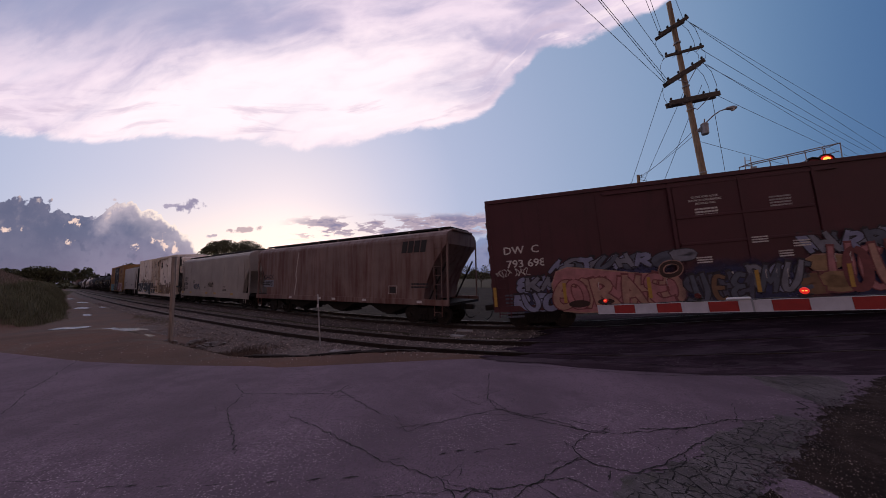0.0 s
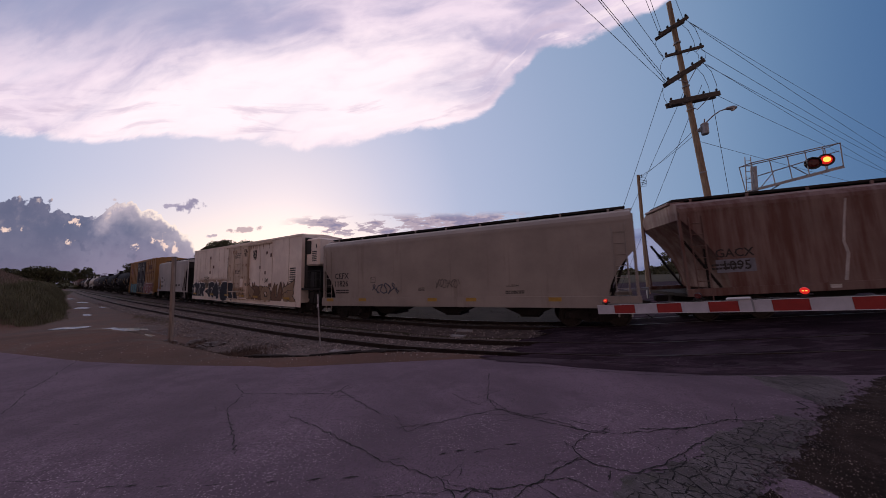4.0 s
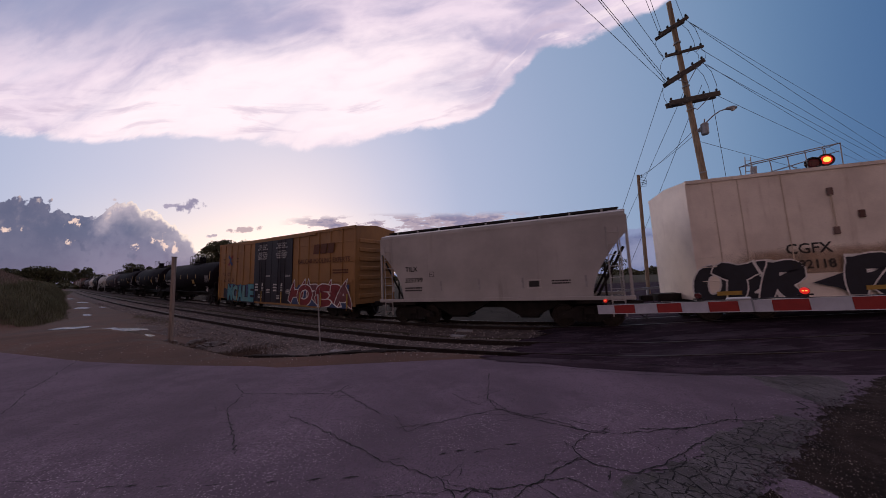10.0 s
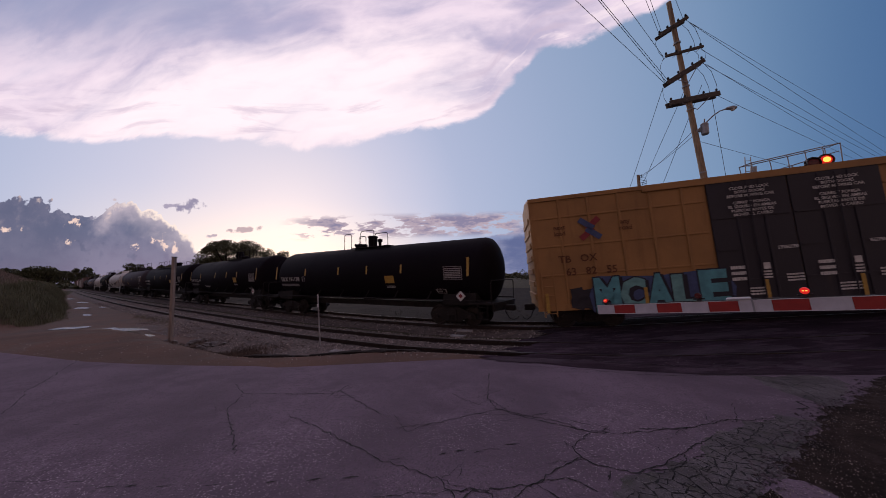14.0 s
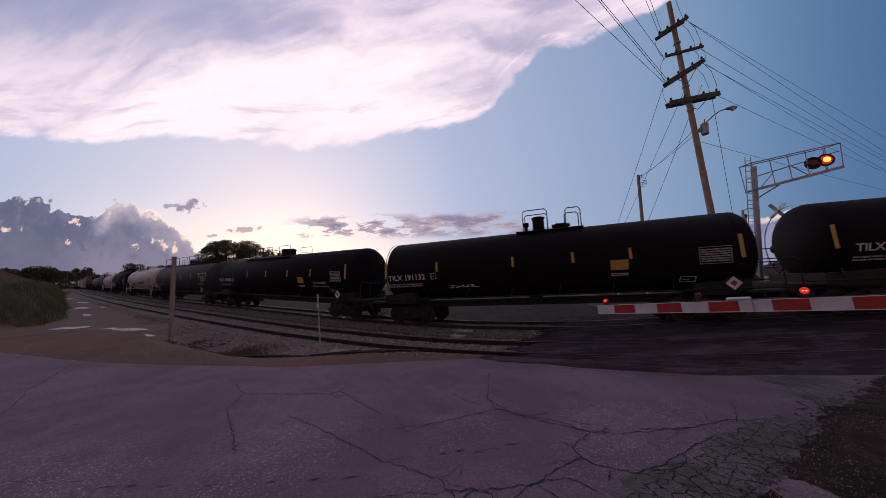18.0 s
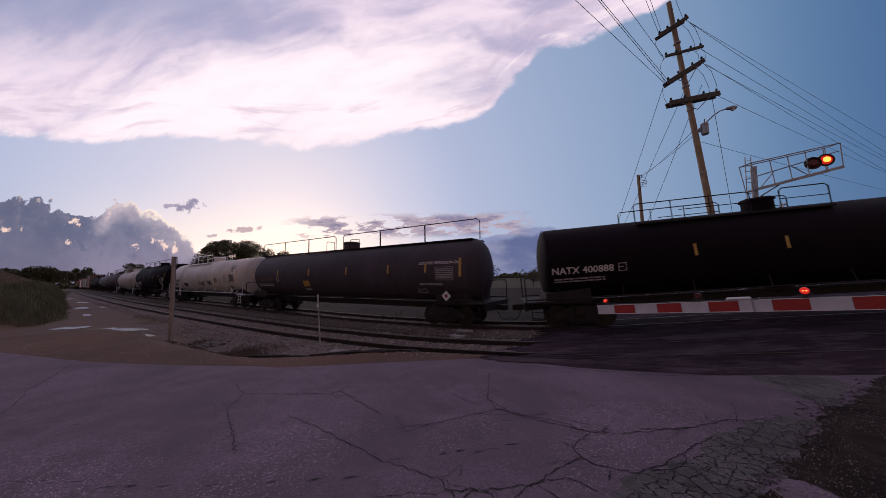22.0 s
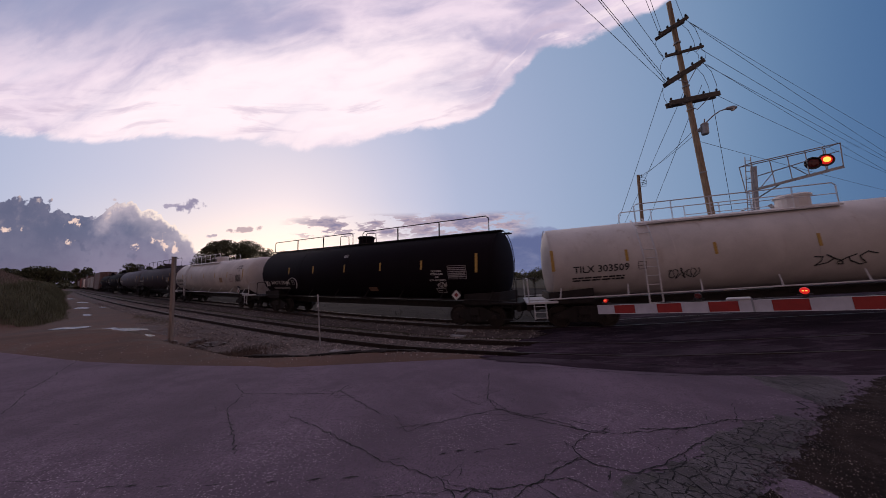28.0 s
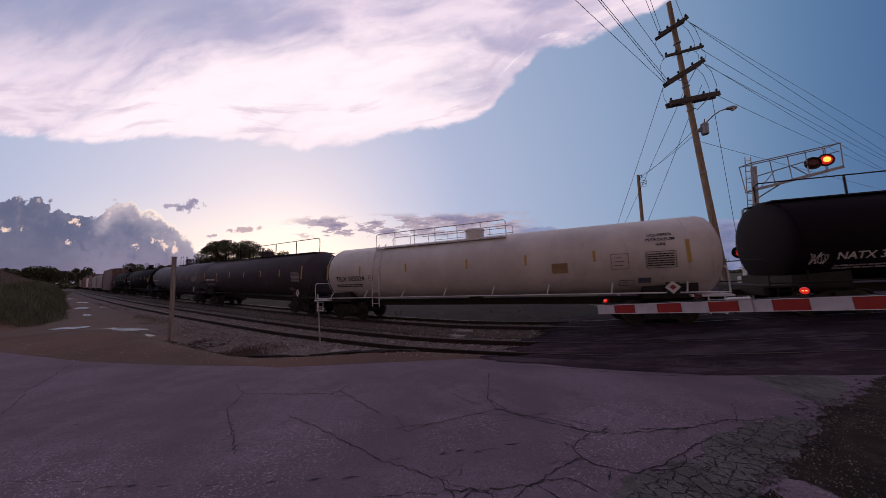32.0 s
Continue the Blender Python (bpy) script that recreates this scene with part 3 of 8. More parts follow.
def crossing():
    """Darker patched asphalt of the crossing, flush with the rails."""
    e1 = line_edge(6.3, 42, MAIN + 2.6)
    seam = np.array([(0.75, 7.0), (1.35, 6.72), (2.0, 6.32), (2.75, 5.92), (4.58, 5.5), (6.9, 5.6), (9, 5.7), (14, 5.4), (24, 4.2), (40, 1.0)])
    d = np.concatenate([[0], np.cumsum(np.hypot(*np.diff(seam, axis=0).T))])
    e0 = np.stack([np.interp(np.linspace(0, d[-1], 60), d, seam[:, i]) for i in (0, 1)], -1)
    u = np.linspace(0, 1, 60)
    P = np.array(e0)[:, None] * (1 - u)[None, :, None] + np.array(e1)[:, None] * u[None, :, None]
    rag = np.random.default_rng(21).uniform(-0.35, 0.25, 60) + 0.4 * np.sin(np.arange(60) * 0.7)
    P[0, 6:, 0] += rag[6:]
    P[1, 6:, 0] += rag[6:] * 0.4
    sl, o = near_line(P[..., 0], P[..., 1])
    Z = np.interp(sl, _s, _z) - 0.012
    road = ground_z(P[..., 0], P[..., 1]) + 0.051
    Z = Z + (road - Z) * smooth01(o, SIDING - 1.1, SIDING - 2.6)
    Z = np.where(o < SIDING - 0.9, np.maximum(Z, road - 0.012), Z)
    Z += 0.006 * np.sin(P[..., 0] * 3.1) * np.sin(P[..., 1] * 2.7)
    return grid_mesh("crossing", np.concatenate([P, Z[..., None]], -1), patch_mat)


tagged(new("crossing_pavement", crossing()), "dark patched asphalt of the grade crossing", "road", kind="structure")


def crossing_z(x, y):
    """The height of the crossing's surface."""
    s, o = near_line(x, y)
    z = np.interp(s, _s, _z) - 0.012
    road = ground_z(x, y) + 0.051
    z = z + (road - z) * smooth01(o, SIDING - 1.1, SIDING - 2.6)
    z = np.where(o < SIDING - 0.9, np.maximum(z, road - 0.012), z)
    return z + 0.006 * np.sin(x * 3.1) * np.sin(y * 2.7)


def crossing_patch(left, far, right, near, seed):
    """A worn, paler patch of asphalt worn into the crossing: a ragged oval through four points."""
    rng = np.random.default_rng(seed)
    cx, cy = (left[0] + right[0]) / 2, (left[1] + right[1]) / 2
    n = 96
    a = 2 * np.pi * np.arange(n) / n
    rag = 1.0 + 0.10 * np.sin(3 * a + seed) + 0.09 * np.sin(7 * a + 2 * seed) + 0.07 * np.sin(13 * a + 3 * seed) + rng.uniform(-0.07, 0.07, n)
    r = (np.abs(np.cos(a)) ** 3 + np.abs(np.sin(a)) ** 3) ** (-1 / 3) * rag
    P = []
    for q in (0.02, 0.25, 0.5, 0.75, 1.0):
        u, v = q * r * np.cos(a), q * r * np.sin(a)
        x = cx + (right[0] - left[0]) / 2 * u + (far[0] - near[0]) / 2 * v
        y = cy + (right[1] - left[1]) / 2 * u + (far[1] - near[1]) / 2 * v
        P.append(np.stack([x, y, crossing_z(x, y) + 0.005], -1))
    P = np.stack(P, 1)
    part("asphalt_patch", grid_mesh("asphalt_patch", np.concatenate([P, P[:1]], 0), worn_patch), worn_patch, bpy.data.objects["crossing_pavement"])


for k, quad in enumerate((((0.95, 6.75), (1.78, 6.96), (2.65, 6.64), (1.75, 6.45)), ((5.4, 6.6), (7.0, 6.9), (8.0, 6.4), (6.32, 6.08)), ((3.24, 6.6), (4.05, 6.75), (4.57, 6.49), (3.78, 6.35)), ((4.52, 8.2), (6.91, 8.4), (8.69, 7.85), (6.3, 7.75)),
                          ((2.1, 7.8), (3.0, 7.95), (3.79, 7.7), (2.88, 7.52)), ((9.82, 8.5), (10.9, 8.7), (11.26, 8.27), (10.07, 8.08)), ((6.6, 9.7), (8.5, 9.9), (10.0, 9.4), (7.9, 9.2)))):
    crossing_patch(*quad, k)
wide = [(-16, 6.5), (-9, 6.5), (-4, 6.2), (0, 6.0), (5, 5.6), (14, 5.6)]
tagged(new("bare_ground", sheet("bare_ground", wide, [(-14, 16), (-9, 14.2), (-4, 13.2), (0, 12), (6, 10.6), (16, 9.4)], 0.0, dirt_mat, 80, 50, 0.006)), "bare dirt between the road and the tracks", "ground", kind="structure")
tagged(new("gravel_strip", sheet("gravel_strip", line_edge(-15, 4.3, -6.7), line_edge(-15, 4.6, -4.3), 0.026, ballast_mat, 90, 20, 0.012)), "gravel spilled down from the siding", "gravel", kind="structure")
# a darker sheet laid over the grass behind the main track
dark_ground = mat("dark_trackside_ground", (0.030, 0.024, 0.020), 0.95, 0, 0.4, 0.8, 30, 0.6, (0.036, 0.031, 0.020), 0.4, spec=0.08)
tagged(new("trackside_soil", sheet("trackside_soil", line_edge(-110, 9, MAIN + 2.2), line_edge(-110, 9, MAIN + 45), 0.012, dark_ground, 140, 30, 0.01)), "dark ground behind the main track", "ground", kind="structure")
# dirt: the lane along the line, the shoulder beyond the road, the verge beside the camera
lane_in, lane_out = line_edge(-260, -9, -4.7, 80), line_edge(-260, -22, toe(np.linspace(-260, -22, 80)) - 0.3, 80)
tagged(new("dirt_lane", sheet("dirt_lane", np.concatenate([lane_in, [(-10.2, 11.3), (-6.5, 8.6)]]), np.concatenate([lane_out, [(-24.5, 14.8), (-26, 12.8)]]), 0.02, lane_mat, 260, 30, 0.008)), "muddy brown dirt lane beside the railway", "dirt road", kind="structure")
tagged(new("shoulder", sheet("shoulder", [(-40, 15.9), (-17, 9.0), (-8.1, 6.9), (-5, 6.3), (-1, 6.4), (0.8, 6.5), (2.4, 6.0)], [(-40, 24), (-24, 14.0), (-11.5, 12.0), (-6.5, 10.4), (-1.6, 8.9), (1.0, 8.2), (2.8, 7.4)], 0.032, dirt_mat, 140, 24, 0.008)), "packed brown dirt shoulder", "ground", kind="structure")
verge_mat = mat("dark_gravel_verge", (0.026, 0.018, 0.0155), 0.97, 0, 0.5, 3, 50, 1.0, (0.055, 0.040, 0.035), 0.5, spec=0.1)
VERGE_EDGE = [(-0.8, -6), (0.6, -3.5), (2.0, 1.9), (2.47, 2.58), (2.83, 2.81), (3.16, 3.0), (3.68, 3.32), (4.26, 3.68), (4.87, 4.08), (5.41, 4.28), (6.06, 4.58), (7.14, 5.29), (8.3, 5.72), (12, 5.5), (30, 3)]


def crumbled(edge, step, seed):
    """An edge of broken asphalt: bites of several sizes along a line."""
    rng = np.random.default_rng(seed)
    e = np.array(edge, float)
    d = np.concatenate([[0], np.cumsum(np.hypot(*np.diff(e, axis=0).T))])
    q = np.arange(0, d[-1], step)
    p = np.stack([np.interp(q, d, e[:, i]) for i in (0, 1)], -1)
    k = 0.05 * np.sin(q * 6.1) * np.sin(q * 2.3 + 1) + 0.035 * np.sin(q * 17 + 2) * np.sin(q * 5.7) + rng.uniform(-0.018, 0.018, len(q))
    return p + np.stack([-k * 0.5, k], -1)


tagged(new("verge", sheet("verge", crumbled(VERGE_EDGE, 0.03, 2), [(3.5, -8), (5, -5), (8, -4), (10, -3), (12, -2), (14, 0), (18, 1), (22, 1), (30, 0)], 0.051, verge_mat, 900, 50, 0.006)), "dark gravel verge littered with stones", "ground", kind="structure")

# cracks in the asphalt, run by run
CRACKS = [
    [(-3.69, 5.50), (-3.22, 5.04), (-3.07, 4.45), (-2.80, 4.10), (-2.39, 3.60), (-2.19, 3.32)],
    [(-3.22, 5.04), (-2.58, 4.98), (-1.77, 4.95), (-1.61, 5.37)],
    [(-2.09, 4.22), (-1.49, 3.82), (-1.06, 3.49), (-0.69, 3.20), (-0.39, 3.04), (-0.06, 2.86), (0.05, 2.63)],
    [(0.80, 5.82), (0.60, 4.64), (0.68, 4.26), (1.07, 4.04), (1.42, 3.83), (1.62, 3.62)],
    [(0.68, 4.26), (-0.21, 3.90), (-0.61, 3.81)],
    [(0.64, 4.58), (0.84, 4.11), (1.17, 3.91), (1.62, 3.62)],
    [(1.62, 3.62), (1.29, 3.34), (1.31, 3.14), (1.00, 2.98), (0.76, 2.79), (0.46, 2.73), (0.03, 2.73)],
    [(1.31, 3.14), (1.41, 3.01), (1.70, 2.89), (1.97, 2.99), (2.66, 3.37), (2.91, 3.50)],
    [(2.19, 3.66), (2.85, 3.67), (3.40, 3.85), (3.62, 3.80), (4.05, 3.88)],
    [(-6.23, 4.42), (-6.50, 4.76), (-7.22, 5.45), (-7.51, 5.89), (-8.62, 7.28)],
    [(1.27, 6.33), (2.75, 5.85), (3.39, 5.54), (4.58, 5.43), (5.34, 5.50), (5.38, 4.93), (5.20, 4.49), (5.00, 4.21)],
    [(5.34, 5.50), (6.88, 5.55), (7.36, 5.33)],
    [(1.62, 3.62), (1.94, 3.57), (2.84, 3.67)],
    [(-1.77, 4.95), (-1.74, 5.12), (-1.21, 4.54), (-0.88, 4.20)],
    [(5.38, 4.93), (5.82, 5.11), (6.33, 5.19)],
    [(5.20, 4.49), (5.36, 4.25), (6.11, 4.54)],
]
CRAZED = [(1.30, 2.60), (1.75, 2.90), (2.34, 3.10), (2.90, 3.48), (3.58, 3.77), (4.05, 3.94), (4.34, 3.72), (3.68, 3.30), (2.83, 2.79), (2.40, 2.5), (1.5, 2.4)]
CRAZED_EDGE = [(0.0, 2.45), (0.03, 2.72), (0.98, 2.9), (1.75, 2.95), (2.6, 3.35), (2.2, 2.9), (1.0, 2.5)]
CORNER = [(4.95, 4.6), (5.2, 5.45), (6.7, 5.5), (6.1, 4.75), (5.0, 4.12), (4.3, 3.8), (4.2, 3.95)]
SPOTS = [(-0.04, 3.26), (0.12, 3.30), (0.31, 3.28), (0.45, 3.32), (0.68, 3.40), (-3.95, 2.96), (-3.72, 2.96), (-3.40, 2.94), (-3.01, 2.86), (-2.81, 2.87), (-2.52, 2.85), (-2.09, 2.85), (-1.57, 2.88), (-1.20, 2.90), (-0.88, 2.92), (-0.51, 3.18), (-4.75, 4.08)]


def road_strip(bm, pts, w, rnd, lift=0.0495, step=0.045, jag=0.022):
    """A ragged dark strip along a crack."""
    fine = []
    for (x0, y0), (x1, y1) in zip(pts, pts[1:]):
        n = max(1, int(math.hypot(x1 - x0, y1 - y0) / step))
        fine += [(x0 + (x1 - x0) * i / n + (rnd.uniform(-jag, jag) if i else 0), y0 + (y1 - y0) * i / n + (rnd.uniform(-jag, jag) if i else 0)) for i in range(n)]
    fine.append(pts[-1])
    fine = np.array(fine)
    d = np.gradient(fine, axis=0)
    d /= np.maximum(1e-6, np.hypot(d[:, 0], d[:, 1]))[:, None]
    nrm = np.stack([-d[:, 1], d[:, 0]], -1)
    ww = np.array([w * rnd.uniform(0.3, 1.25) for _ in fine])
    ww[0] = ww[-1] = w * 0.25
    z = ground_z(fine[:, 0], fine[:, 1]) + lift
    a = [bm.verts.new((p[0] + q[0] * k, p[1] + q[1] * k, h)) for p, q, k, h in zip(fine, nrm, ww, z)]
    b = [bm.verts.new((p[0] - q[0] * k, p[1] - q[1] * k, h)) for p, q, k, h in zip(fine, nrm, ww, z)]
    for i in range(len(a) - 1):
        bm.faces.new((a[i], b[i], b[i + 1], a[i + 1]))


def inside(x, y, poly):
    hit = False
    for (x0, y0), (x1, y1) in zip(poly, poly[1:] + poly[:1]):
        if (y0 > y) != (y1 > y) and x < x0 + (y - y0) * (x1 - x0) / (y1 - y0):
            hit = not hit
    return hit


def make_cracks():
    rnd = random.Random(5)
    road = bpy.data.objects["road"]
    for run in CRACKS:
        bm = bmesh.new()
        road_strip(bm, run, 0.0068, rnd)
        part("crack", bm, tar_mat, road)
        for _ in range(2):
            i = rnd.randrange(len(run) - 1)
            x, y = run[i]
            bm = bmesh.new()
            road_strip(bm, [(x, y), (x + rnd.uniform(-0.3, 0.3), y + rnd.uniform(-0.2, 0.3)), (x + rnd.uniform(-0.6, 0.6), y + rnd.uniform(-0.3, 0.5))], 0.0035, rnd)
            part("crack", bm, tar_mat, road)
    # the crazed places have weathered to a mossy grey
    for poly, seed in ((CRAZED, 3), (CORNER, 4)):
        e = crumbled(poly + poly[:1], 0.035, seed)
        if seed == 4:
            e = e[(e[:, 0] > 4.95)]
        bm = bmesh.new()
        z = ground_z(e[:, 0], e[:, 1]) + 0.0478
        bm.faces.new([bm.verts.new((x, y, h)) for (x, y), h in zip(e[:-1], z)])
        bmesh.ops.triangulate(bm, faces=bm.faces[:])
        bm.normal_update()
        bmesh.ops.reverse_faces(bm, faces=[f for f in bm.faces if f.normal.z < 0])
        part("weathered_patch", bm, mossy_mat, road)
    # crazed asphalt: a net of uneven plates
    bm = bmesh.new()
    rnd = random.Random(9)
    for patch, c, keep in ((CRAZED, 0.095, 0.97), (CRAZED, 0.050, 0.38), (CORNER, 0.20, 0.8), (CRAZED_EDGE, 0.16, 0.85)):
        node, done = {}, set()
        x0, x1, y0, y1 = min(p[0] for p in patch), max(p[0] for p in patch), min(p[1] for p in patch), max(p[1] for p in patch)
        for i in range(int((x1 - x0) / (1.5 * c)) + 2):
            for j in range(int((y1 - y0) / (1.732 * c)) + 2):
                cx, cy = x0 + 1.5 * c * i, y0 + 1.732 * c * (j + 0.5 * (i % 2))
                ring = []
                for k in range(6):
                    px_, py_ = cx + c * math.cos(k * math.pi / 3), cy + c * math.sin(k * math.pi / 3)
                    key = (round((px_ - x0) / (0.5 * c)), round((py_ - y0) / (0.866 * c)))
                    if key not in node:
                        node[key] = (px_ + rnd.uniform(-0.46, 0.46) * c, py_ + rnd.uniform(-0.46, 0.46) * c)
                    ring.append(key)
                for p, q in zip(ring, ring[1:] + ring[:1]):
                    e = (min(p, q), max(p, q))
                    if e in done:
                        continue
                    done.add(e)
                    if rnd.random() < keep and inside(*node[p], patch) and inside(*node[q], patch):
                        road_strip(bm, [node[p], node[q]], rnd.uniform(0.0045, 0.0105), rnd, 0.0495, 0.02, 0.007)
    tagged(part("crazing", bm, tar_mat, road), kind="stuff")
    bm = bmesh.new()
    for k, (x, y) in enumerate(SPOTS):
        l = rnd.uniform(0.03, 0.09)
        road_strip(bm, [(x - l, y - 0.02 * rnd.random()), (x, y + 0.005), (x + l, y + 0.02 * rnd.random())], 0.009, rnd)
    tagged(part("tar_spots", bm, tar_mat, road), kind="stuff")


make_cracks()


def bed(name, mid, label, end):
    """Ballast bed of one track: a low bank with sloping shoulders."""
    ss = np.concatenate([np.arange(-700, -120, 8.0), np.arange(-120, 6.6, 0.4), np.arange(45, 240, 8.0)])
    obs = []
    for a, b in ((-700, end), (42, 240)):
        s = ss[(ss >= a) & (ss <= b)]
        prof = [(-2.4, -0.42), (-1.75, -0.17), (-1.3, -0.15), (0, -0.15), (1.3, -0.15), (1.75, -0.17), (2.4, -0.42)]
        P = np.stack([np.stack([*along(s, mid + o)[:2], along(s)[2] + z + 0.012 * np.sin(s * 7 + o * 9)], -1) for o, z in prof], 1)
        obs.append(new(name, grid_mesh(name, P, ballast_mat)))
    for ob in obs:
        tagged(ob, label, "ballast", kind="structure")


bed("ballast_bed", MAIN, "grey ballast bed of the main track", 6.5)
bed("ballast_bed", SIDING, "dirty ballast bed of the siding track", 5.3)


def rail(off, name, top):
    """One running rail: foot, web and head drawn along the line."""
    s = np.concatenate([np.arange(-700, -90, 6.0), np.arange(-90, 45, 0.75), np.arange(45, 240, 6.0)])
    x, y, z, h = along(s, off)
    prof = [(-0.07, -0.17), (0.07, -0.17), (0.012, -0.145), (0.012, -0.045), (0.037, -0.035), (0.035, -0.002), (-0.035, -0.002), (-0.037, -0.035), (-0.012, -0.045), (-0.012, -0.145)]
    prof.append(prof[0])
    P = np.stack([np.stack([x + o * np.sin(h), y + o * np.cos(h), z + dz], -1) for o, dz in prof], 1)
    me = grid_mesh(name, P, rail_side, False)
    ob = tagged(new(name, me), "rust-brown steel rail with a worn running surface", "rail", "running rails", "structure")
    Q = np.stack([np.stack([x + o * np.sin(h), y + o * np.cos(h), z + 0.001 + 0 * x], -1) for o in (-0.032, 0.032)], 1)
    part("rail_head", grid_mesh("rail_head", Q, top), top, ob)


for mid, top in ((MAIN, rail_top), (SIDING, mat("dull_rail_head", (0.045, 0.034, 0.032), 0.5, 0.7, 0.2, 4, 40, 0.1))):
    for g in (-0.7525, 0.7525):
        rail(mid + g, "rail", top)


def ties(mid, name, s_near):
    tie = finish("tie", box((-0.115, -1.3, -0.17), (0.115, 1.3, 0.0), bevel=0.015), tie_mat)
    bedob = tagged(new(name), "row of weathered wooden ties under the rails", "railway ties", kind="structure")
    rows = np.arange(-64, s_near, 0.53)
    for s in rows:
        x, y, z, h = along(s, mid + random.uniform(-0.04, 0.04))
        part("tie", tie, tie_mat, bedob, at=pose(x, y, z - 0.165 + random.uniform(-0.012, 0.006), 0, 0, -math.degrees(h) + random.uniform(-1.5, 1.5)))
    bm = bmesh.new()
    for s in np.arange(-150, -64, 0.53):
        x, y, z, h = along(s, mid)
        add_box(bm, (-0.115, -1.3, -0.17), (0.115, 1.3, 0.0), pose(x, y, z - 0.165, 0, 0, -math.degrees(h)))
    tagged(part("far_ties", bm, tie_mat, bedob), kind="stuff")


ties(MAIN, "main_track_ties", 6.1)
ties(SIDING, "siding_ties", 4.9)


# ---------------------------------------------------------------- loose stones, weeds, grass


def scatter(name, pts, sizes, shapes, material, label, category, seed, flat=0.7):
    """Many small stones in one mesh: each a bent octahedron."""
    rng = np.random.default_rng(seed)
    n = len(pts)
    base = np.array([(1, 0, 0), (-1, 0, 0), (0, 1, 0), (0, -1, 0), (0, 0, 1), (0, 0, -1)], float)
    tri = np.array([(0, 2, 4), (2, 1, 4), (1, 3, 4), (3, 0, 4), (2, 0, 5), (1, 2, 5), (3, 1, 5), (0, 3, 5)])
    a = rng.uniform(0, 6.3, n)
    v = base[None] * (sizes[:, None, None] * rng.uniform(0.55, 1.25, (n, 6, 1))) * np.array([1, 1, flat])
    ca, sa = np.cos(a)[:, None], np.sin(a)[:, None]
    v = np.stack([v[..., 0] * ca - v[..., 1] * sa, v[..., 0] * sa + v[..., 1] * ca, v[..., 2] + v[..., 0] * rng.uniform(-0.4, 0.4, (n, 1))], -1) + pts[:, None]
    f = (tri[None] + 6 * np.arange(n)[:, None, None]).reshape(-1, 3)
    me = bpy.data.meshes.new(name)
    me.from_pydata(v.reshape(-1, 3).tolist(), [], f.tolist())
    me.materials.append(material)
    return tagged(new(name, me), label, category, kind="stuff")


crumb_mat = mat("asphalt_crumbs", (0.085, 0.066, 0.076), 0.95, 0, 0.35, 8, 60, 0.4)
island_stone = mat("loose_ballast", (0.37, 0.30, 0.27), 0.92, 0, 0.3, 6, 50, 0.3)


def island_tint(m, dark):
    """Each stone or leaf of a joined mesh a little different."""
    t = m.node_tree
    p = t.nodes["Principled BSDF"]
    src = p.inputs["Base Color"].links[0].from_socket
    r = Net(t, t.nodes.new("ShaderNodeNewGeometry").outputs["Random Per Island"])
    c = blend(t, r.op("POWER", 1.5) * 0.9, Net(t, src), dark)
    t.links.new(c.s, p.inputs["Base Color"])


island_tint(island_stone, (0.06, 0.047, 0.043))
island_tint(blade_mat, (0.075, 0.080, 0.042))
island_tint(leaf_mat, (0.045, 0.048, 0.024))
island_tint(dry_mat, (0.14, 0.105, 0.085))
weed_mat = mat("dead_weeds", (0.17, 0.115, 0.085), 0.92, 0, 0.35, 2, 30, 0.0)
island_tint(weed_mat, (0.055, 0.038, 0.030))


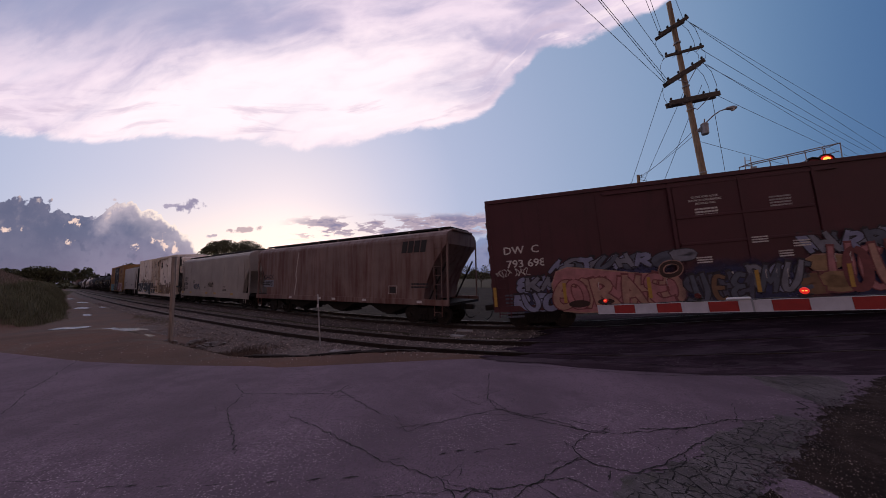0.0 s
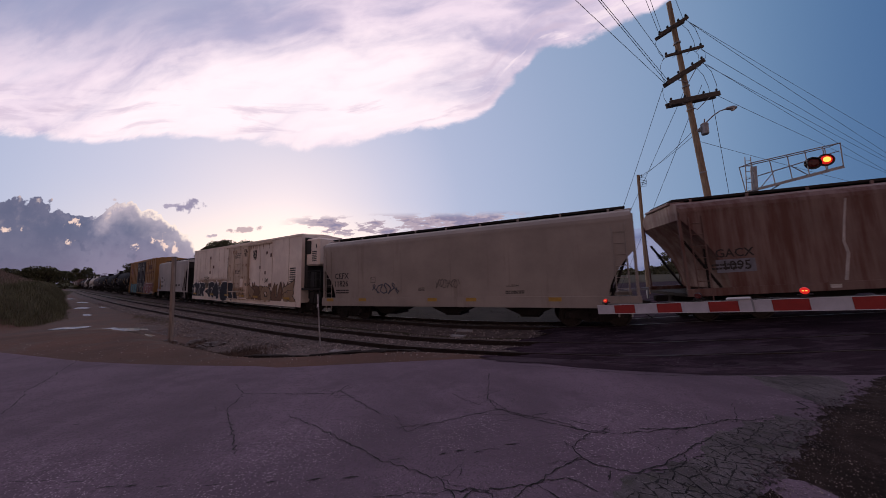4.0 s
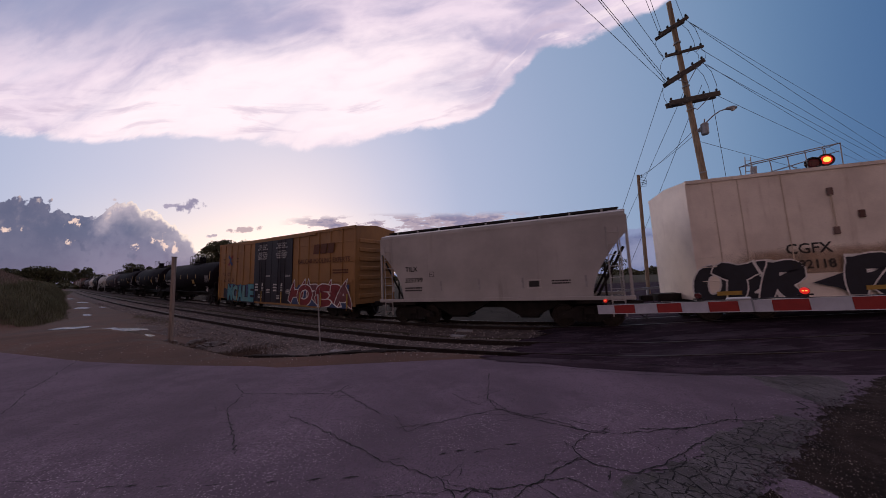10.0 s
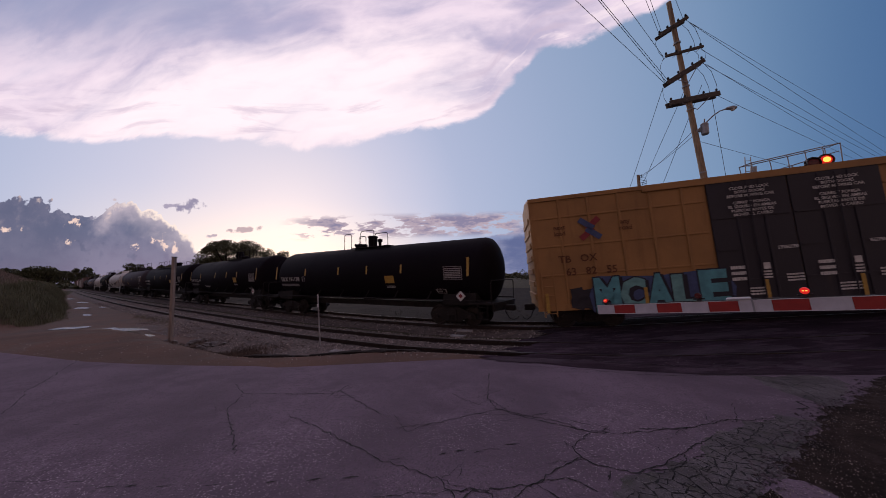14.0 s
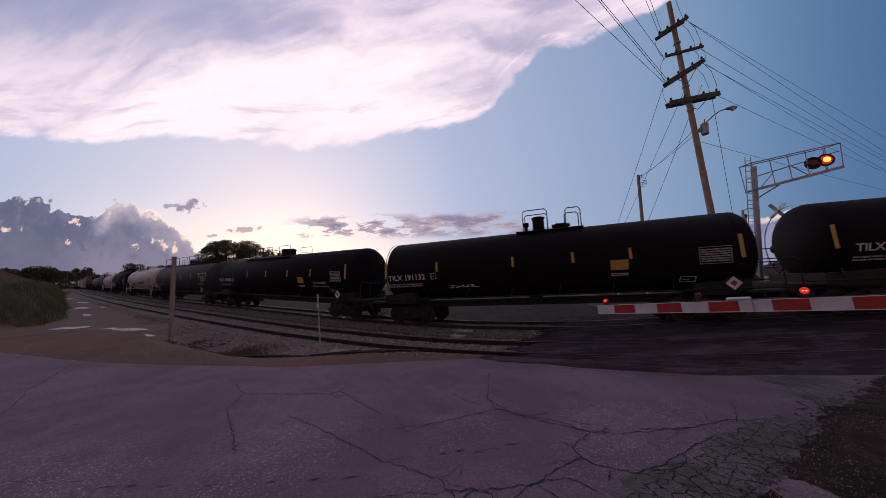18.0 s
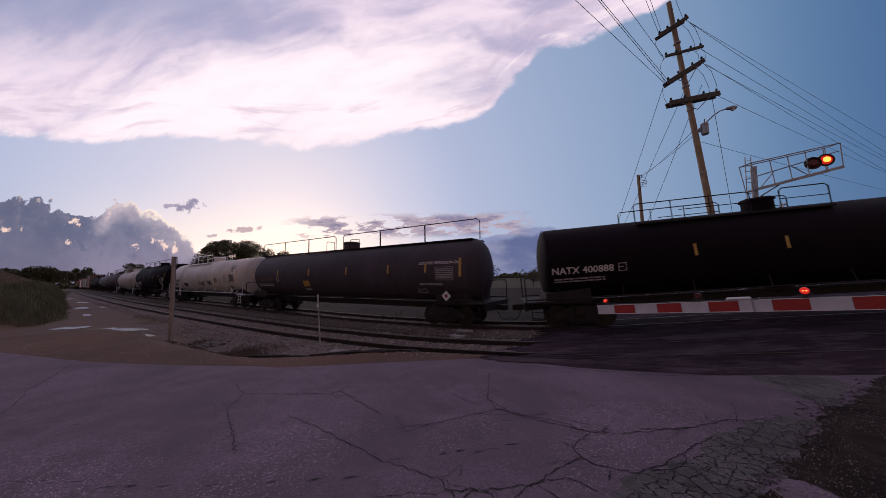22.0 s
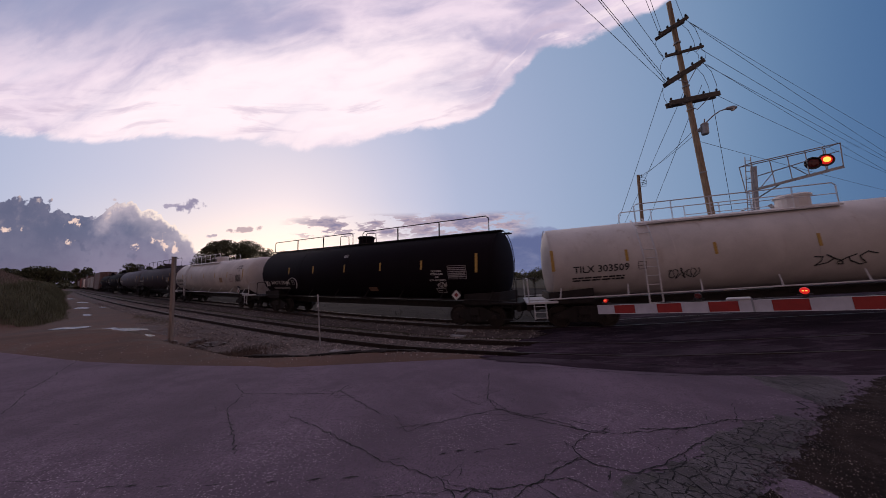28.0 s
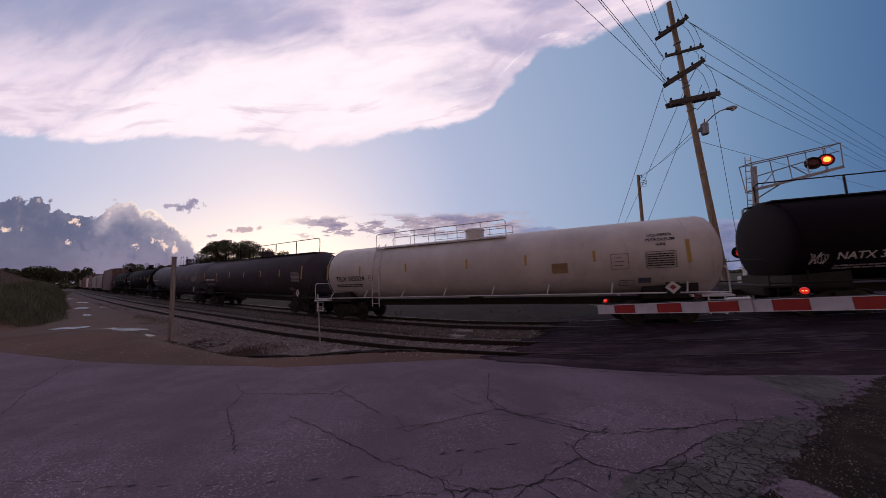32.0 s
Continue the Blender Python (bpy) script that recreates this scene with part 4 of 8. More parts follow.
def track_stones():
    rng = np.random.default_rng(3)
    out = []
    for mid, n, s0, s1 in ((SIDING, 11000, -45, 5.0), (MAIN, 9000, -60, 6.2)):
        s = s1 - (s1 - s0) * rng.uniform(0, 1, n) ** 1.5
        o = mid + rng.uniform(-2.5, 2.5, n)
        x, y, z, _ = along(s, o)
        edge = np.abs(o - mid)
        h = z - 0.15 - 0.27 * smooth01(edge, 1.7, 2.45)
        keep = (np.abs(np.abs(o - mid) - 0.7525) > 0.1)
        out.append(np.stack([x, y, h + 0.01], -1)[keep])
    p = np.concatenate(out)
    scatter("loose_ballast", p, rng.uniform(0.02, 0.055, len(p)), None, island_stone, "broken grey ballast stones round the ties", "ballast", 4)
    n = 15000
    s, o = rng.uniform(-17, 4.2, n), -5.6 + 1.9 * rng.uniform(0, 1, n) - 0.9 * rng.uniform(0, 1, n) ** 4
    x, y, _, _ = along(s, o)
    p = np.stack([x, y, ground_z(x, y) + 0.03], -1)
    scatter("gravel", p, rng.uniform(0.010, 0.036, n), None, island_stone, "loose gravel in the ditch beside the siding", "gravel", 6)
    n = 60000
    x, y = 2.2 + 7 * rng.uniform(0, 1, n) ** 1.5, rng.uniform(-0.5, 5.6, n)
    e = np.array(VERGE_EDGE)
    k = y < np.interp(x, e[2:, 0], e[2:, 1]) + rng.normal(-0.03, 0.035, n)
    x, y = x[k], y[k]
    bunch = 0.5 + 0.5 * np.sin(x * 3.7 + 1) * np.sin(y * 4.3) + 0.4 * np.sin(x * 9.1) * np.sin(y * 8.3 + 2)
    k = rng.uniform(0, 1, len(x)) < 0.25 + 0.75 * bunch
    x, y = x[k], y[k]
    p = np.stack([x, y, ground_z(x, y) + 0.053], -1)
    scatter("verge_stones", p, 0.0012 + 0.0062 * rng.uniform(0, 1, len(p)) ** 2.5, None, island_stone, "small stones and litter on the verge", "gravel", 8, 1.0)
    n = 900
    i = rng.uniform(2, 11, n)
    x, y = np.interp(i, np.arange(len(e)), e[:, 0]) + rng.normal(-0.02, 0.07, n), np.interp(i, np.arange(len(e)), e[:, 1]) + rng.normal(0.02, 0.07, n)
    p = np.stack([x, y, ground_z(x, y) + 0.052], -1)
    scatter("asphalt_crumbs", p, 0.004 + 0.020 * rng.uniform(0, 1, n) ** 2.5, None, crumb_mat, "crumbs broken from the asphalt's edge", "gravel", 10)
    n = 1500
    s, o = rng.normal(6.2, 0.9, n), rng.uniform(-5.2, 3.2, n)
    x, y, z, _ = along(s, o)
    p = np.stack([x, y, np.maximum(z - 0.015, ground_z(x, y) + 0.05)], -1)
    scatter("crossing_gravel", p, 0.008 + 0.022 * rng.uniform(0, 1, n) ** 2, None, crumb_mat, "gravel kicked up onto the crossing's edge", "gravel", 11)
    n = 500
    x, y = rng.uniform(-14, 2, n), rng.uniform(6.9, 10, n)
    p = np.stack([x, y, ground_z(x, y) + 0.04], -1)
    scatter("shoulder_stones", p, rng.uniform(0.006, 0.022, n), None, island_stone, "scattered pebbles on the dirt shoulder", "gravel", 9)


track_stones()


def tufts(name, x, y, height, spread, per, material, label, category, seed):
    """Grass: bent three-sided blades, gathered in tufts."""
    rng = np.random.default_rng(seed)
    n = len(x) * per
    bx, by = np.repeat(x, per) + rng.normal(0, spread, n), np.repeat(y, per) + rng.normal(0, spread, n)
    h = np.repeat(height, per) * rng.uniform(0.5, 1.2, n)
    a, lean = rng.uniform(0, 6.3, n), rng.uniform(0.05, 0.5, n)
    z = ground_z(bx, by) - 0.06
    w = 0.006 + 0.012 * h
    ca, sa = np.cos(a), np.sin(a)
    p0 = np.stack([bx - sa * w, by + ca * w, z], -1)
    p1 = np.stack([bx + sa * w, by - ca * w, z], -1)
    p2 = np.stack([bx + ca * lean * h * 0.4, by + sa * lean * h * 0.4, z + h * 0.6], -1)
    p3 = np.stack([bx + ca * lean * h, by + sa * lean * h, z + h], -1)
    off = np.stack([-sa * w, ca * w, 0 * w], -1) * 0.6
    v = np.stack([p0, p1, p2 - off, p2 + off, p3], 1).reshape(-1, 3)
    i = 5 * np.arange(n)[:, None]
    f = np.concatenate([i + np.array([[0, 1, 2]]), i + np.array([[0, 2, 3]]), i + np.array([[3, 2, 4]])])
    me = bpy.data.meshes.new(name)
    me.from_pydata(v.tolist(), [], f.tolist())
    me.materials.append(material)
    return tagged(new(name, me), label, category, kind="stuff")


# darker copy of the blades: shade behind the train put into the colour
shade_grass = mat("shaded_grass", (0.034, 0.031, 0.019), 0.9, 0, 0.4, 0.7, 20, 0.0)
island_tint(shade_grass, (0.016, 0.018, 0.010))
WEEDS = [-4.7, -4.3, -3.9, -3.5, -8.0]


def make_grass():
    rng = np.random.default_rng(12)
    n = 12000
    s, o = -20.5 - 110 * rng.uniform(0, 1, n) ** 1.25, -11 * rng.uniform(0, 1, n) ** 1.9
    o = o + toe(s)
    x, y, _, _ = along(s, o)
    tufts("bank_grass", x, y, rng.uniform(0.15, 0.5, n), 0.22, 11, blade_mat, "tall green grass on the bank", "grass", 13)
    n = 10000
    s, o = -22 - 90 * rng.uniform(0, 1, n) ** 1.5, -3 - 15 * rng.uniform(0, 1, n)
    o = o + toe(s)
    x, y, _, _ = along(s, o)
    tufts("dry_bank_grass", x, y, rng.uniform(0.3, 0.75, n), 0.18, 12, dry_mat, "dry straw-coloured weeds on the bank", "weeds", 14)
    n = 300
    s, o = rng.choice(WEEDS, n) + rng.normal(0, 0.4, n), rng.normal(-6.1, 0.42, n)
    x, y, _, _ = along(s, o)
    tufts("ditch_weeds", x, y, rng.uniform(0.08, 0.26, n), 0.2, 34, weed_mat, "brown dead weeds in the ditch", "weeds", 15)
    n = 130
    s, o = rng.normal(-17.5, 2.2, n), rng.normal(-5.1, 0.3, n)
    x, y, _, _ = along(s, o)
    tufts("lane_weeds", x, y, rng.uniform(0.08, 0.28, n), 0.12, 10, blade_mat, "low weeds between lane and siding", "weeds", 16)
    n = 3000
    s, o = rng.uniform(-60, 7, n), 4.4 + 9 * rng.uniform(0, 1, n) ** 1.3
    x, y, _, _ = along(s, o)
    tufts("trackside_grass", x, y, rng.uniform(0.05, 0.2, n), 0.2, 8, shade_grass, "green grass behind the main track", "grass", 17)


make_grass()


def puddle(s, o, l, w, turn, seed):
    rnd = random.Random(seed)
    x, y, _, h = along(s, o)
    bm = bmesh.new()
    n = 44
    bm.faces.new([bm.verts.new((l * math.cos(a) * (1 + 0.16 * math.sin(3 * a + seed) + rnd.uniform(-0.12, 0.12)), w * math.sin(a) * (1 + 0.35 * math.sin(2 * a + seed) + rnd.uniform(-0.25, 0.25)), 0)) for a in (2 * math.pi * i / n for i in range(n))])
    p = part("puddle", bm, puddle_mat, at=pose(x, y, gz(x, y) + 0.036, 0, 0, turn - math.degrees(h)))
    tagged(p, "shallow puddle reflecting the evening sky", "puddle", "puddles on the lane", "structure")


for k, (ps, po, pl, pw, pt) in enumerate(((-17.7, -8.55, 0.85, 0.55, 24), (-13.3, -7.55, 1.75, 0.5, 22), (-11.4, -6.75, 0.5, 0.28, 10), (-15.2, -7.2, 0.4, 0.12, 15), (-26.8, -7.0, 1.3, 0.18, 2), (-37, -6.4, 2.0, 0.4, 0), (-49, -5.6, 2.5, 0.35, 0), (-65, -5.9, 3.0, 0.4, 0), (-36, -5.2, 1.6, 0.22, 0))):
    puddle(ps, po, pl, pw, pt, k)

# ---------------------------------------------------------------- the train
SPEED, GAIN, EASE, REST = 6.7215, 0.01538, -0.000434, 0.0000056      # metres a second at 12 s, and its slow changes
CARS = []                           # (thing, middle at 12 s, half the distance between trucks, trucks)


def build_truck():
    """A two-axle freight truck: two cast side frames, bolster, springs, bearing caps, two wheelsets."""
    tr = thing("truck")
    frame_pts = [(-1.15, 0.36), (-1.15, 0.60), (-0.75, 0.70), (-0.35, 0.86), (0.35, 0.86), (0.75, 0.70), (1.15, 0.60), (1.15, 0.36), (0.72, 0.40), (0.40, 0.22), (-0.40, 0.22), (-0.72, 0.40)]
    for y in (-1.06, 0.94):
        part("side_frame", prism(frame_pts, y, y + 0.12), rust_steel, tr)
        for x in (-0.89, 0.89):
            part("bearing_cap", lathe(bmesh.new(), [(0, 0), (0, 0.11), (0.16, 0.10), (0.17, 0)], pose(x, y - 0.05 if y < 0 else y + 0.17, 0.457, 0, 0, 90 if y > 0 else 90), 12), wheel_mat, tr)
        for x in (-0.2, 0.0, 0.2):
            part("spring", lathe(bmesh.new(), [(0.26, 0.0)] + [(0.26 + 0.03 * i, 0.085 if i % 2 else 0.065) for i in range(10)] + [(0.55, 0.0)], pose(x, y + 0.02, 0, 0, -90, 0), 8), rust_steel, tr)
    part("bolster", box((-0.22, -1.15, 0.5), (0.22, 1.15, 0.82), bevel=0.03), rust_steel, tr)
    w = bmesh.new()
    for y, k in ((-0.7525, 1), (0.7525, -1)):
        lathe(w, [(-0.07 * k, 0.0), (-0.07 * k, 0.12), (-0.03 * k, 0.15), (-0.02 * k, 0.38), (-0.07 * k, 0.40), (-0.07 * k, 0.455), (0.05 * k, 0.458), (0.07 * k, 0.485), (0.09 * k, 0.48), (0.09 * k, 0.40), (0.04 * k, 0.37), (0.05 * k, 0.15), (0.09 * k, 0.12), (0.09 * k, 0.0)], pose(0, y, 0, 0, 0, 90), 24)
    add_tube(w, [(0, -0.95, 0), (0, 0.95, 0)], 0.085, 10)
    me = finish("wheelset", w, wheel_mat)
    for x in (-0.89, 0.89):
        part("wheelset", me, wheel_mat, tr, at=pose(x, 0, 0.457))
    return tr


TRUCK = build_truck()


def put_truck(car, x, spare):
    """A truck under a car; the first car takes the one that was built."""
    tr = TRUCK if TRUCK.parent is None else copy_thing(TRUCK, pose(0, 0, 0))
    tr.parent = car
    tr.matrix_basis = pose(x, 0, 0)
    spare.append(tr)


def begin_car(name, s_rear, s_front, label, category, inset=2.0):
    car = thing(name, None, label, category, "cars of the freight train")
    half = (s_front - s_rear) / 2
    trucks = []
    for x in (-half + inset, half - inset):
        put_truck(car, x, trucks)
    CARS.append((car, (s_rear + s_front) / 2, half - inset, trucks))
    for k in (-1, 1):
        e = k * half
        part("coupler", box((min(e, e + k * 0.46), -0.13, 0.72), (max(e, e + k * 0.46), 0.13, 0.98), bevel=0.04), rust_steel, car)
        part("air_hose", tube([(e + k * 0.1, -0.35, 0.75), (e + k * 0.25, -0.33, 0.45), (e + k * 0.42, -0.25, 0.33), (e + k * 0.55, -0.1, 0.42)], 0.025), black_paint, car)
    part("centre_sill", box((-half + 0.1, -0.28, 0.72), (half - 0.1, 0.28, 1.02)), rust_steel, car)
    return car, half


def ladder(car, x, y, z0, z1, n, w=0.42, material=None, side=True):
    """Rungs between two stiles; on a side the rungs run along the car."""
    material = material or rust_steel
    a, b = ((x - w / 2, y), (x + w / 2, y)) if side else ((x, y - w / 2), (x, y + w / 2))
    lad = part("ladder", add_tube(tube([(*a, z0), (*a, z1)], 0.022, 5), [(*b, z0), (*b, z1)], 0.022, 5), material, car)
    rung = finish("rung", tube([(*a, 0), (*b, 0)], 0.014, 5), material)
    for i in range(n):
        part("rung", rung, material, lad, at=pose(0, 0, z0 + (z1 - z0) * (i + 0.4) / n))


def logo(car, m, size, n, material, aspect=0.62):
    """An owner's logo as plain slanted blocks."""
    w = size * aspect
    for i in range(n):
        x = (i - n / 2) * w * 1.2
        part("logo_block", prism([(x, -size * 0.36), (x + w, -size * 0.36), (x + w + 0.14 * size, size * 0.36), (x + 0.14 * size, size * 0.36)], -0.002, 0.002), material, car, at=m)


def stencil(car, m, w, h, rows, material, seed=0):
    """Small unreadable print: rows of short bars."""
    rnd = random.Random(seed)
    bm = bmesh.new()
    for r in range(rows):
        z = h / 2 - (r + 0.5) * h / rows
        x = -w / 2
        while x < w / 2:
            l = min(rnd.uniform(0.06, 0.2) * w, w / 2 - x)
            add_box(bm, (x, -0.002, z - 0.28 * h / rows), (x + l * 0.86, 0.002, z + 0.28 * h / rows))
            x += l
    return tagged(part("small_print", bm, material, car, at=m), kind="stuff")


SKELETONS = (
    (((.5, 1), (.2, .88), (.08, .5), (.2, .12), (.5, 0), (.82, .15), (.92, .5), (.8, .86), (.5, 1)),),
    (((.1, 0), (.14, .5), (.12, 1)), ((.12, .5), (.5, .58), (.88, .5)), ((.92, 0), (.86, .5), (.88, 1.05))),
    (((.1, .12), (.5, 0), (.88, .15), (.75, .42), (.35, .55), (.15, .8), (.5, 1), (.88, .9)),),
    (((.12, 0), (.15, .5), (.12, 1)), ((.12, .95), (.6, .98), (.85, .75), (.5, .52), (.15, .5)), ((.4, .5), (.7, .25), (1.02, 0))),
    (((.08, 0), (.32, .6), (.5, 1.05)), ((.5, 1.0), (.7, .55), (.94, 0)), ((.25, .35), (.75, .38))),
    (((.7, .03), (.3, .03), (.1, .4), (.12, 1)), ((.6, .04), (.88, .4), (.88, 1.05))),
    (((.92, .1), (.5, 0), (.15, .2), (.12, .6), (.4, .98), (.9, .92)), ((.14, .52), (.7, .5))),
    (((.1, 0), (.12, .95)), ((.12, .95), (.5, .35), (.9, .98)), ((.9, .98), (.9, 0))),
    (((.02, .82), (.2, 1), (.6, .88), (1.0, 1.0)), ((.55, .9), (.5, .4), (.35, 0))),
    (((.18, 0), (.2, .5), (.22, 1)), ((.22, .97), (.7, 1.0), (.9, .72), (.6, .45), (.25, .42))),
    (((.95, .95), (.45, 1), (.15, .7), (.5, .52), (.8, .52)), ((.45, .52), (.12, .3), (.4, 0), (.95, .08))),
    (((.15, 0), (.15, .5), (.12, 1)), ((.15, .4), (.5, .6), (.85, 1)), ((.35, .5), (.6, .3), (.95, 0))),
)


def graffiti(car, x0, x1, y, z0, z1, n, fills, outline, seed, halo=None, spike=0.25, fat=0.20, edge=0.06, picks=None, swell=0.27, shine=0.6):
    """Sprayed lettering that cannot be read: fat bent strokes that overlap, with outlines, points and a shine."""
    rnd = random.Random(seed)
    tag = part("graffiti_back", bmesh.new(), spray[halo or outline], car)
    w = (x1 - x0) / n
    fat = min(fat, w * swell)

    def strokes(cx, wide, lean, pick, half, depth, extra):
        """One letter: each stroke a ribbon that swells in the middle, a hair in front of the last."""
        bm = bmesh.new()
        for j, path in enumerate(SKELETONS[pick]):
            P = [Vector((cx + (px - 0.5) * wide + lean * (pz - 0.5), z0 + half + pz * (z1 - z0 - 2 * half))) for px, pz in path]
            closed = (P[0] - P[-1]).length < 0.01
            fine = []
            for k in range(len(P) - 1):
                a, b, c, d = P[max(k - 1, 0)], P[k], P[k + 1], P[min(k + 2, len(P) - 1)]
                for q in (0, 0.34, 0.67):
                    fine.append(0.5 * (2 * b + (c - a) * q + (2 * a - 5 * b + 4 * c - d) * q * q + (3 * b - a - 3 * c + d) * q ** 3))
            fine.append(P[-1])
            m = len(fine)
            g = [half * (0.78 + 0.3 * math.sin(math.pi * k / (m - 1))) + extra for k in range(m)]
            if not closed:
                up = (fine[-1] - fine[-2]).normalized()
                fine = [fine[0] - (fine[1] - fine[0]).normalized() * extra] + fine + [fine[-1] + up * (half * 0.5 + spike * (1.0 if up.y > 0.6 else 0.2) + extra * 2)]
                g = [g[0]] + g + [0.012 + extra * 0.3 if spike > 0.12 else half * 0.8 + extra]
                m += 2
            rows = []
            for k in range(m):
                d = (fine[min(k + 1, m - 1)] - fine[max(k - 1, 0)]).normalized()
                q = Vector((-d.y, d.x)) * g[k]
                rows.append([bm.verts.new((p.x, -depth - 0.0006 * j, max(z0 - 0.02, p.y))) for p in (fine[k] - q, fine[k] + q)])
            for r0, r1 in zip(rows, rows[1:]):
                bm.faces.new((r0[0], r1[0], r1[1], r0[1]))
        return bm
    if halo:
        bm = bmesh.new()
        k = 46
        top = [(x0 + (x1 - x0) * i / k, z1 - 0.10 + 0.16 * math.sin(i * 0.9 + seed) * math.sin(i * 0.37) + rnd.uniform(-0.05, 0.05)) for i in range(k + 1)]
        bm.faces.new([bm.verts.new((a, -0.003, b)) for a, b in [(x0, z0)] + top + [(x1, z0)]])
        bmesh.ops.triangulate(bm, faces=bm.faces[:])
        bm.to_mesh(tag.data)
        bm.free()
    tag.matrix_basis = pose(0, y, 0)
    last = -1
    for i in range(n):
        cx = x0 + (i + 0.5) * w
        pick = picks[i] if picks else rnd.choice([k for k in range(8) if k != last])
        last = pick
        lean, half = rnd.uniform(-0.3, 0.45), fat * rnd.uniform(0.85, 1.15)
        d = 0.005 + 0.0075 * (i % 2)
        part("outline", strokes(cx, w * 1.55, lean, pick, half, d, edge), spray[outline], tag)
        part("fill", strokes(cx, w * 1.55, lean, pick, half, d + 0.003, 0.0), spray[fills[i % len(fills)]], tag)
        if rnd.random() < shine:
            part("shine", tube([(cx - 0.3 * w, -d - 0.005, z1 - 0.5), (cx - 0.33 * w, -d - 0.005, z1 - 0.3), (cx - 0.25 * w, -d - 0.005, z1 - 0.2)], 0.014, 4), spray["white"], tag)
    return tag


def block_letters(car, text, x0, x1, y, z0, z1, fill, outline, shade):
    """Sprayed block letters: each one a fat painted shape with a dark outline and a drop shadow."""
    w = (x1 - x0) / len(text)
    back = part("graffiti_back", prism([(x0 - 0.1, z0), (x1 + 0.1, z0), (x1 + 0.25, (z0 + z1) / 2), (x1 - 0.1, z1 + 0.05), ((x0 + x1) / 2, z1 - 0.08), (x0 + 0.1, z1 + 0.06), (x0 - 0.2, (z0 + z1) / 2)], y - 0.002, y), spray[shade], car)
    for i, ch in enumerate(text):
        for name, thick, grow, depth, key in (("shadow", 0.10, 0.03, 0.004, "navy"), ("outline", 0.10, 0.05, 0.007, outline), ("fill", 0.055, 0.0, 0.010, fill[i % len(fill)])):
            cu = bpy.data.curves.new("text", "FONT")
            cu.body, cu.size, cu.offset, cu.extrude, cu.resolution_u = ch, 1.0, thick, 0.001, 2
            tmp = new("text", cu)
            me = bpy.data.meshes.new_from_object(tmp.evaluated_get(bpy.context.evaluated_depsgraph_get()))
            bpy.data.objects.remove(tmp)
            bpy.data.curves.remove(cu)
            lo = [min(v.co[k] for v in me.vertices) for k in (0, 1)]
            hi = [max(v.co[k] for v in me.vertices) for k in (0, 1)]
            sx, sz = (w * 1.02 + 2 * grow) / (hi[0] - lo[0]), (z1 - z0 - 0.08 * (i % 2) + 2 * grow) / (hi[1] - lo[1])
            me.transform(Matrix.Translation((x0 + i * w - grow + (0.09 if name == "shadow" else 0), z0 - grow - (0.06 if name == "shadow" else 0), 0)) @ Matrix.Diagonal((sx, sz, 1, 1)) @ Matrix.Translation((-lo[0], -lo[1], 0)))
            me.materials.clear()
            me.materials.append(spray[key])
            part(name, me, spray[key], back, at=pose(0, y - depth - 0.0015 * (i % 2), 0, 90))


def plain_body(half, y, z0, z1, rise=0.18):
    """A box body with a low ridged roof."""
    sec = [(-y, z0), (y, z0), (y, z1), (0, z1 + rise), (-y, z1)]
    bm = bmesh.new()
    a = [bm.verts.new((-half, p, q)) for p, q in sec]
    b = [bm.verts.new((half, p, q)) for p, q in sec]
    f = [bm.faces.new(a), bm.faces.new(b[::-1])] + [bm.faces.new((a[i], b[i], b[(i + 1) % 5], a[(i + 1) % 5])) for i in range(5)]
    bmesh.ops.recalc_face_normals(bm, faces=f)
    return bm


def boxcar(name, s0, s1, label, paint, z_top=5.2, ribs=0, door=None, z_sill=0.66, front=0.0):
    car, half = begin_car(name, s0, s1, label, "boxcar")
    part("body", plain_body(half, 1.52, z_sill + 0.25, z_top), paint, car)
    for y in (-1.53, 1.53):
        part("side_sill", prism([(-half, 1.0), (-half, z_sill + 0.12), (-half + 2.6, z_sill + 0.1), (-half + 3.2, z_sill - 0.1), (half - 3.2, z_sill - 0.1), (half - 2.6, z_sill + 0.1), (half, z_sill + 0.12), (half, 1.0)], y - 0.03, y + 0.03), paint, car)
        part("top_rail", box((-half, y - 0.05, z_top - 0.12), (half, y + 0.05, z_top + 0.03)), paint, car)
        for x in (-half + 0.06, half - 0.06):
            part("corner_post", box((x - 0.06, y - 0.035, 0.95), (x + 0.06, y + 0.035, z_top)), paint, car)
    for k in (-1, 1):
        rib = finish("end_rib", box((-0.035, -1.3, -0.12), (0.035, 1.3, 0.12), bevel=0.03), paint)
        for i in range(7):
            part("end_rib", rib, paint, car, at=pose(k * (half + 0.02), 0, 1.35 + i * 0.52))
    roof_rib = finish("roof_rib", box((-0.04, -1.1, 0), (0.04, 1.1, 0.04)), paint)
    for i in range(14):
        x = -half + (i + 0.5) * 2 * half / 14
        part("roof_rib", roof_rib, paint, car, at=pose(x, 0, z_top + 0.10))
    ladder(car, -half + 0.45, -1.6, 0.55, 2.3, 5, 0.45, paint)
    ladder(car, half - 0.45, -1.6, 0.55, 2.3, 5, 0.45, paint)
    if ribs:
        rib = finish("side_rib", box((-0.045, -0.05, 1.0), (0.045, 0.0, z_top - 0.12), bevel=0.015), paint)
        for y in (-1.52, 1.57):
            for i in range(ribs + 1):
                x = -half + 0.06 + i * (2 * half - 0.12) / ribs
                if not door or x < door[0] - 0.15 or x > door[1] + 0.15:
                    part("side_rib", rib, paint, car, at=pose(x, y, 0))
    return car, half


def beam_between(a, b, r):
    return tube([a, b], r, 4)


